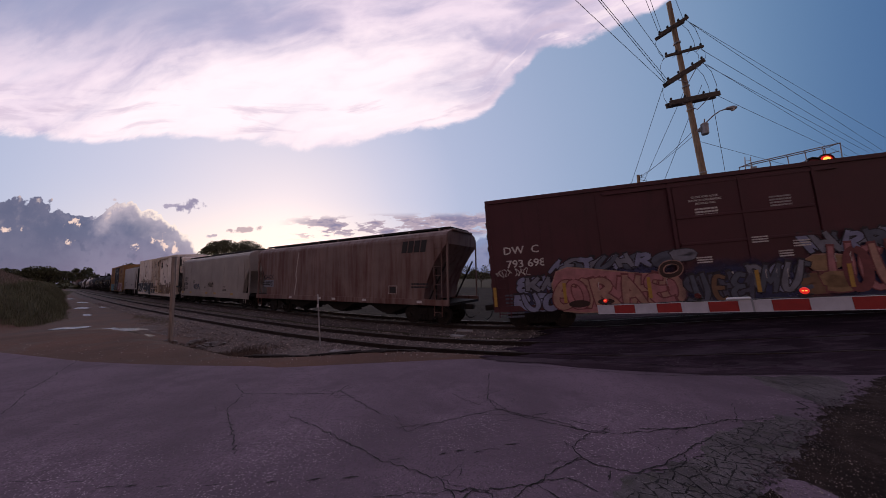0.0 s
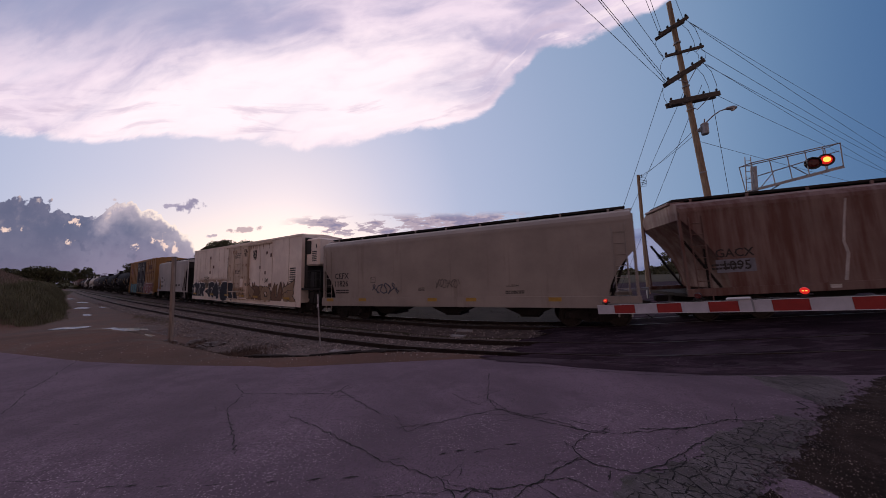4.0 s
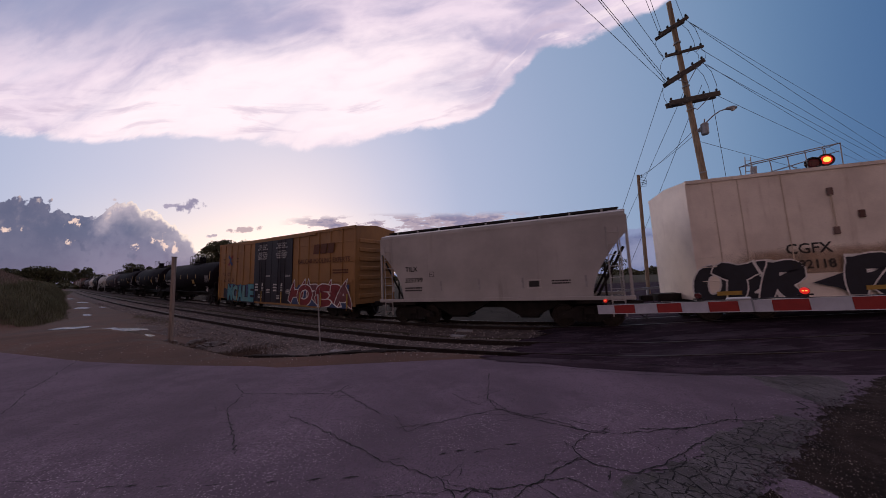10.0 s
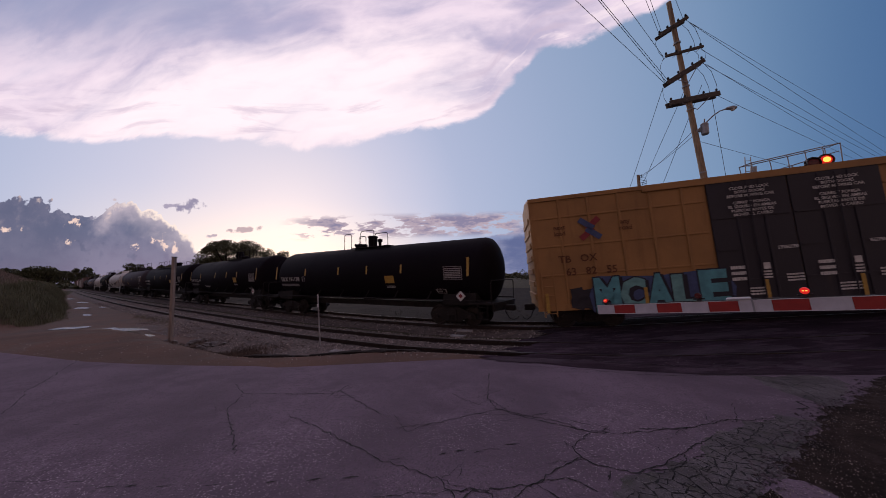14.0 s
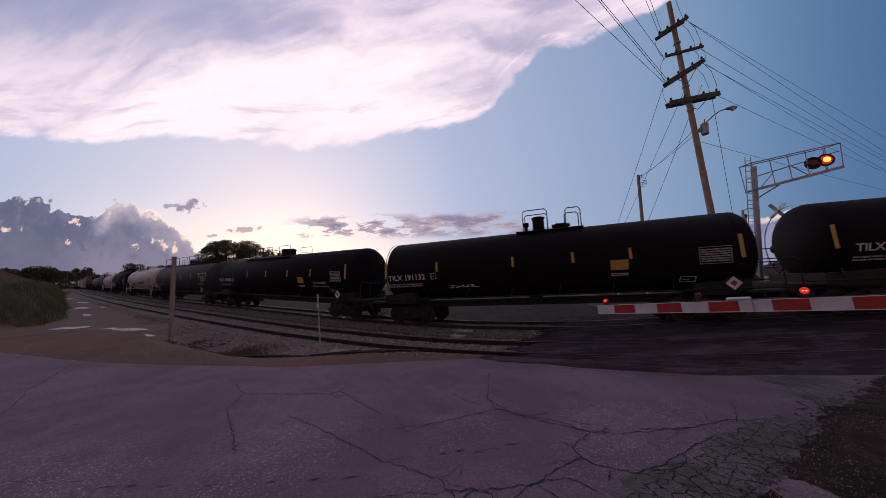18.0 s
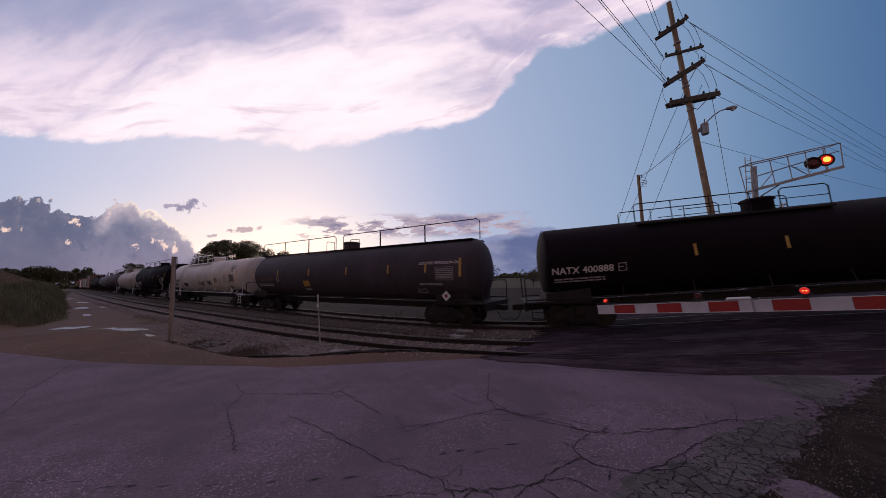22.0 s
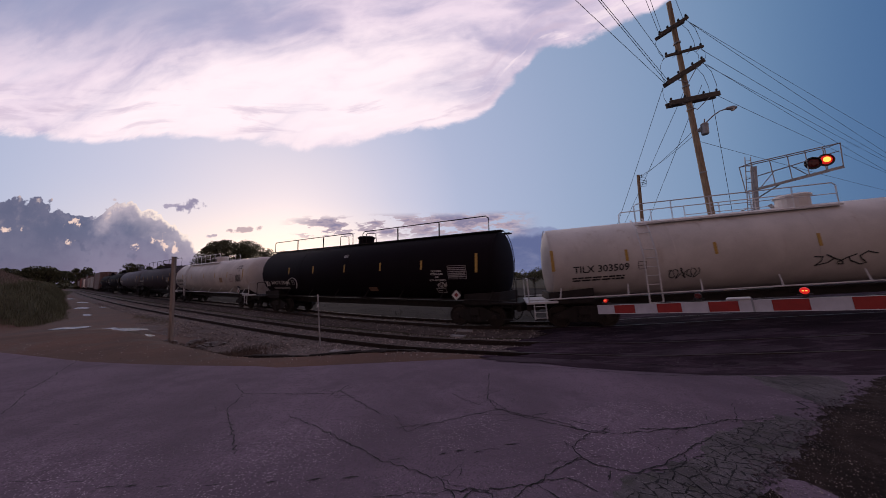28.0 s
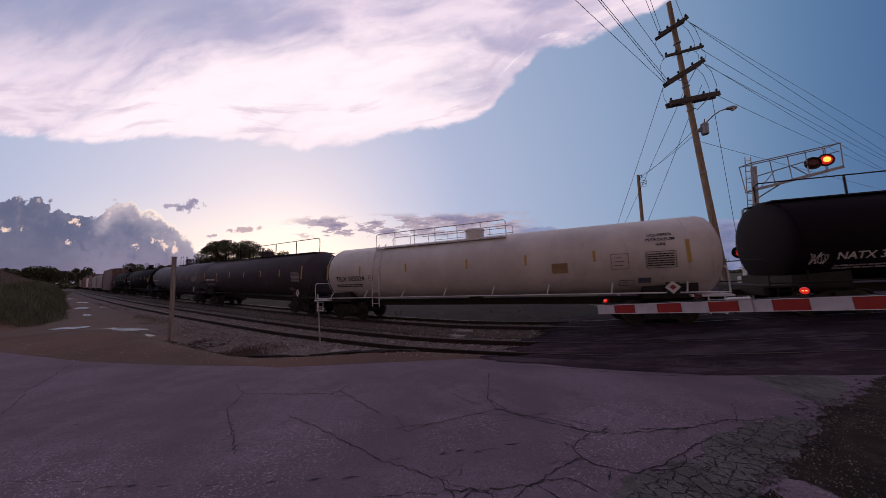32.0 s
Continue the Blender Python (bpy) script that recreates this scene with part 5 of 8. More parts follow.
def hopper(name, s0, s1, label, paint, bays=3, cut=1.25, z_top=4.72, cut_top=3.8, sill=0.98, shoulder=4.12, slope=None):
    """A covered hopper: side sheets cut away in an arc at both ends, slope sheets inside, rounded roof, hatch walkway, outlet gates."""
    car, half = begin_car(name, s0, s1, label, "hopper car", 1.75)
    L = half - 0.08
    arc = [(L - cut * (1 - (k / 8) ** 1.8), 1.2 + (cut_top - 1.2) * k / 8) for k in range(9)]
    ring = [(1.55, shoulder - 0.02), (1.53, shoulder + 0.12), (1.40, 0.4 * shoulder + 0.6 * 4.6), (1.05, 0.12 * shoulder + 0.88 * 4.6), (0.55, 4.6)]
    ring = [(-y, z) for y, z in ring] + [(y, z) for y, z in ring[::-1]]
    bm = bmesh.new()
    a, b = [bm.verts.new((-L, y, z)) for y, z in ring], [bm.verts.new((L, y, z)) for y, z in ring]
    for k in range(len(ring) - 1):
        bm.faces.new((a[k], b[k], b[k + 1], a[k + 1]))
    bm.faces.new(a[::-1])
    bm.faces.new(b)
    bmesh.ops.recalc_face_normals(bm, faces=bm.faces[:])
    part("roof", bm, paint, car)
    sheet_outline = [(-L + cut, 1.12), (L - cut, 1.12)] + arc + [(L, shoulder), (-L, shoulder)] + [(-x, z) for x, z in arc[::-1]]
    for y in (-1.55, 1.55):
        part("side_sheet", prism(sheet_outline, y - 0.012, y + 0.012), paint, car)
        part("side_sill", box((-half, y * 1.006 - 0.05, sill), (half, y * 1.006 + 0.05, 1.26), bevel=0.01), paint, car)
        part("shoulder_seam", box((-L, y * 1.006 - 0.014, shoulder - 0.08), (L, y * 1.006 + 0.014, shoulder)), paint, car)
        part("roof_edge_rail", box((-half + 0.3, y * 0.60 - 0.03, 4.62), (half - 0.3, y * 0.60 + 0.03, z_top), bevel=0.01), rust_steel, car)
        post = finish("walkway_post", box((-0.04, -0.02, 4.36), (0.04, 0.02, 4.66)), paint)
        for i in range(9):
            part("walkway_post", post, paint, car, at=pose(-half + 0.8 + i * (2 * half - 1.6) / 8, y * 0.66, 0))
    walk_me = finish("roof_walkway", box((-half + 0.2, -0.95, z_top - 0.06), (half - 0.2, 0.95, z_top), bevel=0.01), rust_steel)
    part("roof_walkway", walk_me, rust_steel, car)
    part("hatch_cover", box((-half + 1.2, -0.45, z_top), (half - 1.2, 0.45, z_top + 0.10), bevel=0.03), paint, car)
    for k in (-1, 1):
        # the slope sheet with its floor rim, the end frame, platform and ladder
        line = [(x - 0.02, z) for x, z in arc] + [(L - 0.02, shoulder)]
        # a slope material, where given, puts the overhang's shade into the sheet's colour
        part("slope_sheet", prism([(k * x, z) for x, z in line] + [(k * (x - 0.05), z) for x, z in line[::-1]], -1.52, 1.52), slope or paint, car, "slope sheet at the car end")
        part("slope_brace", beam_between((k * (L - cut * 0.9), -1.3, 1.2), (k * (L - 0.12), -1.3, 3.1), 0.05), rust_steel, car)
        part("slope_brace", beam_between((k * (L - cut * 0.9), 1.3, 1.2), (k * (L - 0.12), 1.3, 3.1), 0.05), rust_steel, car)
        part("corner_post", box((k * (half - 0.08) - 0.045, -1.53, 1.1), (k * (half - 0.08) + 0.045, -1.44, 4.3)), paint, car)
        part("corner_post", box((k * (half - 0.08) - 0.03, 1.46, 1.1), (k * (half - 0.08) + 0.03, 1.52, 4.0)), paint, car)
        part("end_platform", box((min(k * (half - 2.0), k * half), -1.5, 0.98), (max(k * (half - 2.0), k * half), 1.5, 1.10)), rust_steel, car)
        part("end_roof_lip", box((min(k * (half - 0.6), k * half), -1.0, 4.50), (max(k * (half - 0.6), k * half), 1.0, 4.60), bevel=0.02), paint, car)
        ladder(car, k * (half - 0.55), -1.60, 0.5, 3.9, 8, 0.42, paint)
        part("brake_pipe", tube([(k * (half - 0.9), -1.2, 1.1), (k * (half - 0.9), -1.2, 2.7)], 0.04, 6), rust_steel, car)
    for i in range(bays):
        cx = (i - (bays - 1) / 2) * (2 * half - 4.6) / bays
        w = (2 * half - 4.6) / bays / 2
        bm = bmesh.new()
        lo, hi = [(-0.35, 0.42), (0.35, 0.42)], [(-w * 0.95, 1.05), (w * 0.95, 1.05)]
        q = [(lo[0][0], lo[0][1]), (lo[1][0], lo[1][1]), (hi[1][0], hi[1][1]), (hi[0][0], hi[0][1])]
        add_prism(bm, q, -0.9, 0.9)
        part("discharge_bay", bm, rust_steel, car, at=pose(cx, 0, 0))
        part("outlet_gate", box((-0.42, -0.6, 0.30), (0.42, 0.6, 0.42), bevel=0.02), rust_steel, car, at=pose(cx, 0, 0))
    return car, half


def tank(name, s0, s1, label, paint, radius=1.5, centre=2.62, dome=True, rail_kind=1, strips=None, rail_mat=None, dome_at=0.0, rails=None, ends=(0.0, 0.0), turn=1, dish=0.62, rail_high=0.86, edge_in=(0.72, 0.72)):
    """A tank car: shell with dished heads, saddles, stub sills, fittings, walkway, handrails, ladders."""
    car, half = begin_car(name, s0 - 0.42, s1 + 0.42, label, "tank car", 2.25)
    rail_mat = rail_mat or rust_steel
    L = half - 0.42
    e0, e1 = ends
    prof = [(-L + e0, 0.0)] + [(-L + e0 + dish * (1 - math.cos(a)), radius * math.sin(a)) for a in (0.25, 0.5, 0.75, 1.0, 1.25, math.pi / 2)]
    prof += [(L + e1 - dish * (1 - math.cos(a)), radius * math.sin(a)) for a in (math.pi / 2, 1.25, 1.0, 0.75, 0.5, 0.25)] + [(L + e1, 0.0)]
    part("shell", lathe(bmesh.new(), prof, pose(0, 0, centre), 40), paint, car, smooth=True)
    seam = finish("weld_band", lathe(bmesh.new(), [(-0.02, radius), (-0.018, radius + 0.006), (0.018, radius + 0.006), (0.02, radius)], None, 40), paint)
    for i in range(5):
        part("weld_band", seam, paint, car, at=pose(-L + 0.7 + i * (2 * L - 1.4) / 4, 0, centre))
    top = centre + radius
    dx = dome_at
    if rail_kind == 0:
        # a tall valve housing between a relief valve and the low manway, under two hoops
        part("valve_housing", lathe(bmesh.new(), [(top - 0.1, 0.0), (top - 0.1, 0.27), (top + 0.60, 0.27), (top + 0.60, 0.31), (top + 0.66, 0.31), (top + 0.70, 0.22), (top + 0.72, 0.0)], pose(dx, 0, 0, 0, -90, 0), 20), paint, car)
        part("relief_valve", lathe(bmesh.new(), [(top - 0.1, 0), (top - 0.1, 0.09), (top + 0.28, 0.09), (top + 0.30, 0.15), (top + 0.46, 0.15), (top + 0.50, 0)], pose(dx - 0.58 * turn, 0, 0, 0, -90, 0), 14), paint, car)
        man = part("manway", lathe(bmesh.new(), [(top - 0.1, 0), (top - 0.1, 0.34), (top + 0.14, 0.34), (top + 0.14, 0.40), (top + 0.20, 0.40), (top + 0.26, 0.28), (top + 0.28, 0)], pose(dx + 1.0 * turn, 0, 0, 0, -90, 0), 20), paint, car)
        for q in range(6):
            a = math.pi * q / 3
            part("lid_bolt", tube([(dx + turn + 0.37 * math.cos(a), 0.37 * math.sin(a), top + 0.1), (dx + turn + 0.37 * math.cos(a), 0.37 * math.sin(a), top + 0.27)], 0.03, 5), paint, man)
        for y in (-0.6, 0.6):
            for h0, h1, h in ((-0.66, 0.42, 0.95), (1.2, 1.82, 0.86)):
                a, b = sorted((dx + h0 * turn, dx + h1 * turn))
                part("hoop_rail", tube([(a, y, top - 0.1), (a, y, top + h - 0.1), (a + 0.1, y, top + h), (b - 0.1, y, top + h), (b, y, top + h - 0.1), (b, y, top - 0.1)], 0.024, 6), rail_mat, car)
        part("service_platform", box((dx - 1.0, -0.75, top - 0.06), (dx + 1.9, 0.75, top - 0.02)), rail_mat, car)
    elif dome:
        part("dome", lathe(bmesh.new(), [(top - 0.1, 0.0), (top - 0.1, 0.48), (top + 0.34, 0.48), (top + 0.34, 0.54), (top + 0.40, 0.54), (top + 0.46, 0.44), (top + 0.48, 0.0)], pose(dx, 0, 0, 0, -90, 0), 20), paint, car, smooth=False)
    # walkway and handrails on top
    walk_z = top + 0.02
    if rail_kind == 2:
        # a rail the whole length, broken at the dome
        for y in (-0.55, 0.55):
            part("walkway_plank", box((-L + 0.6, y - 0.2, walk_z - 0.12), (L - 0.5, y + 0.2, walk_z - 0.07)), rail_mat, car)
        for x0, x1 in rails or ((-L + 0.5, dx - 1.3), (dx - 0.5, L - 0.35)):
            part("handrail", tube([(x0, -0.5, walk_z - 0.1), (x0, -0.5, walk_z + rail_high - 0.12), (x0 + 0.14, -0.5, walk_z + rail_high), (x1 - 0.14, -0.5, walk_z + rail_high), (x1, -0.5, walk_z + rail_high - 0.12), (x1, -0.5, walk_z - 0.1)], 0.026, 6), rail_mat, car)
            n = max(2, round((x1 - x0) / 2.9))
            post = finish("rail_post", box((-0.03, -0.02, -0.1), (0.03, 0.02, rail_high)), rail_mat)
            for i in range(1, n):
                part("rail_post", post, rail_mat, car, at=pose(x0 + (x1 - x0) * i / n, -0.5, walk_z))
        for x0 in (dx - 1.5, dx + 0.75):
            part("grab_rail", tube([(x0, -0.75, walk_z - 0.2), (x0, -0.75, walk_z + 0.42), (x0 + 0.1, -0.75, walk_z + 0.5), (x0 + 0.75, -0.75, walk_z + 0.42), (x0 + 0.8, -0.75, walk_z - 0.2)], 0.022, 6), rail_mat, car)
    elif rail_kind:
        w0, w1 = (dx - rails[0], rails[1] - dx) if rails else (3.6, 1.5)
        gaps = ((-w0, -0.8, 0.6), (0.15, w1, 0.6)) if rail_kind == 1 else ((-w0, w1, 0.6),)
        for y in (-0.85, 0.85):
            part("walkway_plank", box((dx - w0, y - 0.16, walk_z - 0.26), (dx + w1, y + 0.16, walk_z - 0.2)), rail_mat, car)
            post = finish("rail_post", tube([(0, 0, -0.25), (0, 0, 0.6)], 0.018, 5), rail_mat)
            for g0, g1, h in gaps:
                p, q = dx + g0, dx + g1
                part("handrail", tube([(p, y, walk_z - 0.2), (p, y, walk_z + h - 0.1), (p + 0.1, y, walk_z + h), (q - 0.1, y, walk_z + h), (q, y, walk_z + h - 0.1), (q, y, walk_z - 0.2)], 0.022, 6), rail_mat, car)
                part("mid_rail", tube([(p + 0.4 * (q - p) if g0 < -1 else p, y, walk_z + 0.2), (q, y, walk_z + 0.2)], 0.016, 5), rail_mat, car)
                n = max(1, round((g1 - g0) / 1.3))
                for i in range(1, n):
                    part("rail_post", post, rail_mat, car, at=pose(p + i * (q - p) / n, y, walk_z))
    # low side rail on brackets
    for y in (-1.46, 1.46):
        part("side_rail", tube([(-half + 0.1, y, 1.22), (half - 0.1, y, 1.22)], 0.03, 6), rail_mat, car)
        br = finish("rail_bracket", tube([(0, 0, 1.22), (0.10, -y * 0.16, 1.62)], 0.025, 5), rail_mat)
        for i in range(8):
            part("rail_bracket", br, rail_mat, car, at=pose(-half + 1.3 + i * (2 * half - 2.6) / 7, y, 0))
    for k in (-1, 1):
        e = k * half
        xs = (k * (half - 2.6), k * (half - 0.9))
        bm = bmesh.new()
        add_prism(bm, [(min(xs), 1.0), (max(xs), 1.0), (max(xs), 1.55), (min(xs), 1.45)], -1.25, 1.25)
        part("saddle", bm, rust_steel, car)
        part("end_platform", box((min(e, e - k * 1.2), -1.48, 1.06), (max(e, e - k * 1.2), 1.48, 1.14), bevel=0.01), rail_mat, car)
        part("end_sill", box((min(e, e - k * 0.16), -1.3, 0.78), (max(e, e - k * 0.16), 1.3, 1.06), bevel=0.01), rust_steel, car)
        part("end_handrail", tube([(e - k * 0.1, -1.45, 1.1), (e - k * 0.1, -1.45, 2.0), (e - k * 0.1, -1.35, 2.1), (e - k * 0.1, 1.35, 2.1), (e - k * 0.1, 1.45, 2.0), (e - k * 0.1, 1.45, 1.1)], 0.024, 6), rail_mat, car)
        part("step", box((e - k * 0.5 - 0.25, -1.5, 0.42), (e - k * 0.5 + 0.25, -1.32, 0.46)), rust_steel, car)
        ladder(car, e - k * 0.5, -1.48, 0.42, 1.1, 3, 0.45, rail_mat)
        part("brake_line", tube([(e - k * 0.2, -0.5, 0.9), (e - k * 1.6, -0.7, 0.85)], 0.03, 5), rust_steel, car)
    part("bottom_outlet", box((-0.3, -0.3, centre - radius - 0.28), (0.3, 0.3, centre - radius + 0.1), bevel=0.04), rust_steel, car)
    for y in (-0.55,):
        part("brake_pipe", tube([(-half + 1.5, y, centre - radius - 0.06), (half - 1.5, y, centre - radius - 0.06)], 0.03, 5), rust_steel, car)

    def on_shell(x, z, deg=0.0):
        """A pose on the near side of the shell at that height."""
        c = max(-1.0, min(1.0, (z - centre) / radius))
        return pose(x, -math.sqrt(1 - c * c) * radius - 0.004, z, -math.degrees(math.asin(c)))
    sm = finish("reflector_strip", box((-0.05, -0.004, -0.22), (0.05, 0.004, 0.22)), reflector_mat)
    tall = finish("reflector_strip", box((-0.06, -0.004, -0.42), (0.06, 0.004, 0.42)), reflector_mat)
    rows = [(x, False) for x in strips] if strips else [(-L + 0.75 + i * (2 * L - 1.5) / 6, False) for i in range(1, 6)]
    for x, long in rows + [(k * (L - e), True) for k, e in zip((-1, 1), edge_in) if e is not None]:
        part("reflector_strip", tall if long else sm, reflector_mat, car, at=on_shell(x, centre + 0.10))
    return car, half, on_shell


def plate(car, m, w, h, material, name="placard"):
    return part(name, box((-w / 2, -0.004, -h / 2), (w / 2, 0.004, h / 2)), material, car, at=m)


def framed(car, m, w, h, line, material, name="stencil_box"):
    """A painted box outline with a few bars in it."""
    bm = bmesh.new()
    t = 0.018
    for lo, hi in (((-w / 2, -h / 2), (w / 2, -h / 2 + t)), ((-w / 2, h / 2 - t), (w / 2, h / 2)), ((-w / 2, -h / 2), (-w / 2 + t, h / 2)), ((w / 2 - t, -h / 2), (w / 2, h / 2))):
        add_box(bm, (lo[0], -0.003, lo[1]), (hi[0], 0.003, hi[1]))
    for i in range(line):
        z = h / 2 - (i + 1) * h / (line + 1)
        add_box(bm, (-w * 0.36, -0.003, z - 0.012), (w * (0.1 + 0.25 * ((i * 37) % 10) / 10), 0.003, z + 0.012))
    return part(name, bm, material, car, at=m)


def diamond(car, m, r, material):
    bm = bmesh.new()
    bm.faces.new([bm.verts.new(p) for p in ((-r, 0, 0), (0, 0, -r), (r, 0, 0), (0, 0, r))])
    d = part("hazard_placard", bm, material, car, at=m)
    bm = bmesh.new()
    bm.faces.new([bm.verts.new(p) for p in ((-r * 0.45, -0.004, 0), (0, -0.004, -r * 0.45), (r * 0.45, -0.004, 0), (0, -0.004, r * 0.45))])
    part("placard_field", bm, spray["red"], d)


def scribble(car, m, w, h, n, material, seed, thick=0.02):
    """A quick sprayed tag that cannot be read."""
    rnd = random.Random(seed)
    pts = []
    for i in range(n * 8 + 1):
        u = i / (n * 8)
        pts.append((-w / 2 + w * u + 0.35 * w / n * math.sin(i * 1.35), 0, h / 2 * math.sin(i * 0.8 + seed) * (0.6 + 0.4 * rnd.random())))
    return part("spray_tag", tube(pts, thick, 4), material, car, at=m)

# the cars, from the front of what passes to its far end; distances along the line at 12 s
SIDE = -1.525


def flat_at(x, z, y=SIDE - 0.006):
    return pose(x, y, z)


def maroon_boxcar():
    car, half = boxcar("boxcar", 80.40, 98.00, "dark maroon steel boxcar with pink and blue graffiti", paint_maroon, 5.42)
    # near-black panels cover both end walls
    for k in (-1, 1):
        part("end_panel", box((k * (half + 0.004) - 0.006, -1.5, 0.95), (k * (half + 0.004) + 0.006, 1.5, 5.3)), rust_steel, car, "black end wall")
    # sliding door, its posts and the panel seams
    d = part("door", box((-1.75, SIDE - 0.05, 0.85), (2.6, SIDE - 0.005, 5.15), bevel=0.01), paint_maroon, car)
    for z in (1.9, 2.9, 3.9):
        part("door_rib", box((-1.72, SIDE - 0.085, z - 0.05), (2.57, SIDE - 0.045, z + 0.05), bevel=0.012), paint_maroon, d)
    for x in (-1.85, 0.45, 2.7):
        part("door_post", box((x - 0.06, SIDE - 0.08, 0.8), (x + 0.06, SIDE - 0.01, 5.25)), paint_maroon, car)
    for x in (-6.6, -4.4, 4.9, 7.0):
        part("panel_seam", box((x - 0.05, SIDE - 0.016, 1.0), (x + 0.05, SIDE, 5.2)), paint_maroon, car)
    part("door_track", box((-4.2, SIDE - 0.07, 5.1), (3.4, SIDE - 0.01, 5.22)), paint_maroon, car)
    lettering(car, "DW  C", 0.44, flat_at(-7.5, 3.24), letter_white, stretch=1.08)
    lettering(car, "793 698", 0.44, flat_at(-7.36, 2.68), letter_white, stretch=1.08)
    stencil(car, flat_at(-7.95, 1.0), 0.7, 1.0, 7, spray["slate"], 1)
    for k, line in enumerate(("CLOSE AND LOCK", "BOTH DOORS BEFORE", "MOVING CAR")):
        lettering(car, line, 0.105, flat_at(-0.72, 4.62 - 0.125 * k, SIDE - 0.056), letter_white)
    stencil(car, flat_at(-0.72, 4.05, SIDE - 0.056), 0.75, 0.34, 3, letter_white, 2)
    stencil(car, flat_at(1.6, 4.18, SIDE - 0.056), 0.66, 0.42, 4, letter_dim, 3)
    for x, z, w in ((0.75, 2.86, 0.5), (1.95, 2.62, 0.5), (1.45, 2.30, 0.42), (-1.05, 2.28, 0.5)):
        stencil(car, flat_at(x, z, SIDE - 0.095), w, 0.26, 3, letter_white, 5)
    plate(car, flat_at(-0.35, 1.72, SIDE - 0.095), 0.24, 0.14, letter_white, "route_card")
    # blue overspray, then grey-blue letters, then the pink pieces over them
    for x0, x1, z1, d in ((-7.95, -6.1, 2.45, 0.004), (-6.7, -1.6, 2.98, 0.058), (-2.3, 2.3, 2.55, 0.092), (2.0, 8.7, 3.25, 0.058)):
        part("overspray", box((x0, SIDE - d - 0.002, 0.7), (x1, SIDE - d, z1)), mist_mat, car)
    graffiti(car, -7.7, -6.3, SIDE - 0.008, 1.48, 2.12, 4, ("ice", "pale"), "black", 11, None, 0.02, 0.09, 0.04, (10, 11, 1, 7), 0.24, 0)
    graffiti(car, -7.85, -6.3, SIDE - 0.026, 0.72, 1.46, 4, ("ice", "ice"), "black", 12, None, 0.02, 0.10, 0.04, (3, 5, 10, 0), 0.26, 0)
    graffiti(car, -6.25, -2.9, SIDE - 0.062, 2.16, 2.74, 10, ("ice", "pale", "slate"), "black", 22, None, 0.04, 0.085, 0.035, (7, 10, 2, 8, 11, 5, 7, 1, 10, 3), 0.22, 0)
    graffiti(car, -2.5, -1.4, SIDE - 0.070, 2.15, 2.75, 2, ("slate", "pale"), "black", 23, None, 0.02, 0.13, 0.03, (0, 9), 0.30, 0)
    for name, key, g, d in (("outline", "sand", 0.05, 0.078), ("fill", "blush", 0.0, 0.081)):
        part(name, prism([(-6.42 - g, 1.75), (-6.34 - g, 1.2), (-6.1, 0.72 - g), (-5.3, 0.62 - g), (-1.95 + g, 0.72 - g), (-1.92 + g, 1.45), (-2.1 + g, 1.85 + g), (-3.2, 1.92 + g), (-4.3, 2.12 + g), (-5.1, 2.26 + g), (-5.8, 2.36 + g), (-6.25, 2.22 + g)], SIDE - d - 0.002, SIDE - d), spray[key], car)
    graffiti(car, -6.25, -2.0, SIDE - 0.084, 0.74, 1.92, 9, ("sand", "blush", "sand"), "rose", 27, None, 0.02, 0.105, 0.045, (6, 0, 8, 3, 7, 4, 1, 10, 0), 0.22, 0.5)
    graffiti(car, -2.45, -1.95, SIDE - 0.108, 1.72, 2.36, 1, ("umber",), "sand", 29, None, 0.02, 0.07, 0.03, (0,), 0.16, 0)
    for x, z, r in ((-5.5, 0.95, 0.26), (-4.55, 0.98, 0.2)):
        part("sprayed_mouth", prism([(x + r * 1.5 * math.cos(q), z + r * 0.55 * math.sin(q)) for q in (math.pi * k / 8 for k in range(16))], SIDE - 0.112, SIDE - 0.108), spray["umber"], car)
    graffiti(car, -1.75, 0.3, SIDE - 0.094, 0.72, 1.75, 7, ("dusk", "slate", "dusk", "brown"), "black", 25, None, 0.05, 0.10, 0.04, (2, 5, 7, 6, 1, 10, 4), 0.26, 0)
    graffiti(car, 0.35, 1.95, SIDE - 0.094, 0.95, 1.98, 5, ("pale", "slate", "ice"), "black", 31, None, 0.05, 0.10, 0.04, (9, 7, 2, 5, 10), 0.26, 0.5)
    graffiti(car, 2.1, 8.6, SIDE - 0.064, 2.15, 2.88, 18, ("ice", "pale", "slate"), "black", 15, None, 0.08, 0.085, 0.035, None, 0.24, 0)
    for name, key, g, d in (("outline", "sand", 0.04, 0.090), ("fill", "gold", 0.0, 0.093)):
        part(name, prism([(1.85 - g, 1.98), (2.2, 2.16 + g), (2.75, 2.14 + g), (3.1 + g, 2.06 + g), (2.95, 1.72), (2.55, 1.58 - g), (2.15, 1.66 - g)], SIDE - d - 0.002, SIDE - d), spray[key], car)
    part("sprayed_eye", prism([(2.72 + 0.07 * math.cos(q), 1.98 + 0.06 * math.sin(q)) for q in (math.pi * k / 6 for k in range(12))], SIDE - 0.099, SIDE - 0.096), spray["black"], car)
    graffiti(car, 1.9, 3.0, SIDE - 0.094, 0.85, 1.6, 2, ("brown", "gold"), "rose", 17, None, 0.02, 0.2, 0.05, (0, 2), 0.32, 0)
    graffiti(car, 2.7, 8.6, SIDE - 0.100, 0.85, 2.38, 14, ("blush", "rose", "blush", "sand"), "rose", 16, None, 0.08, 0.11, 0.04, None, 0.24, 0.3)
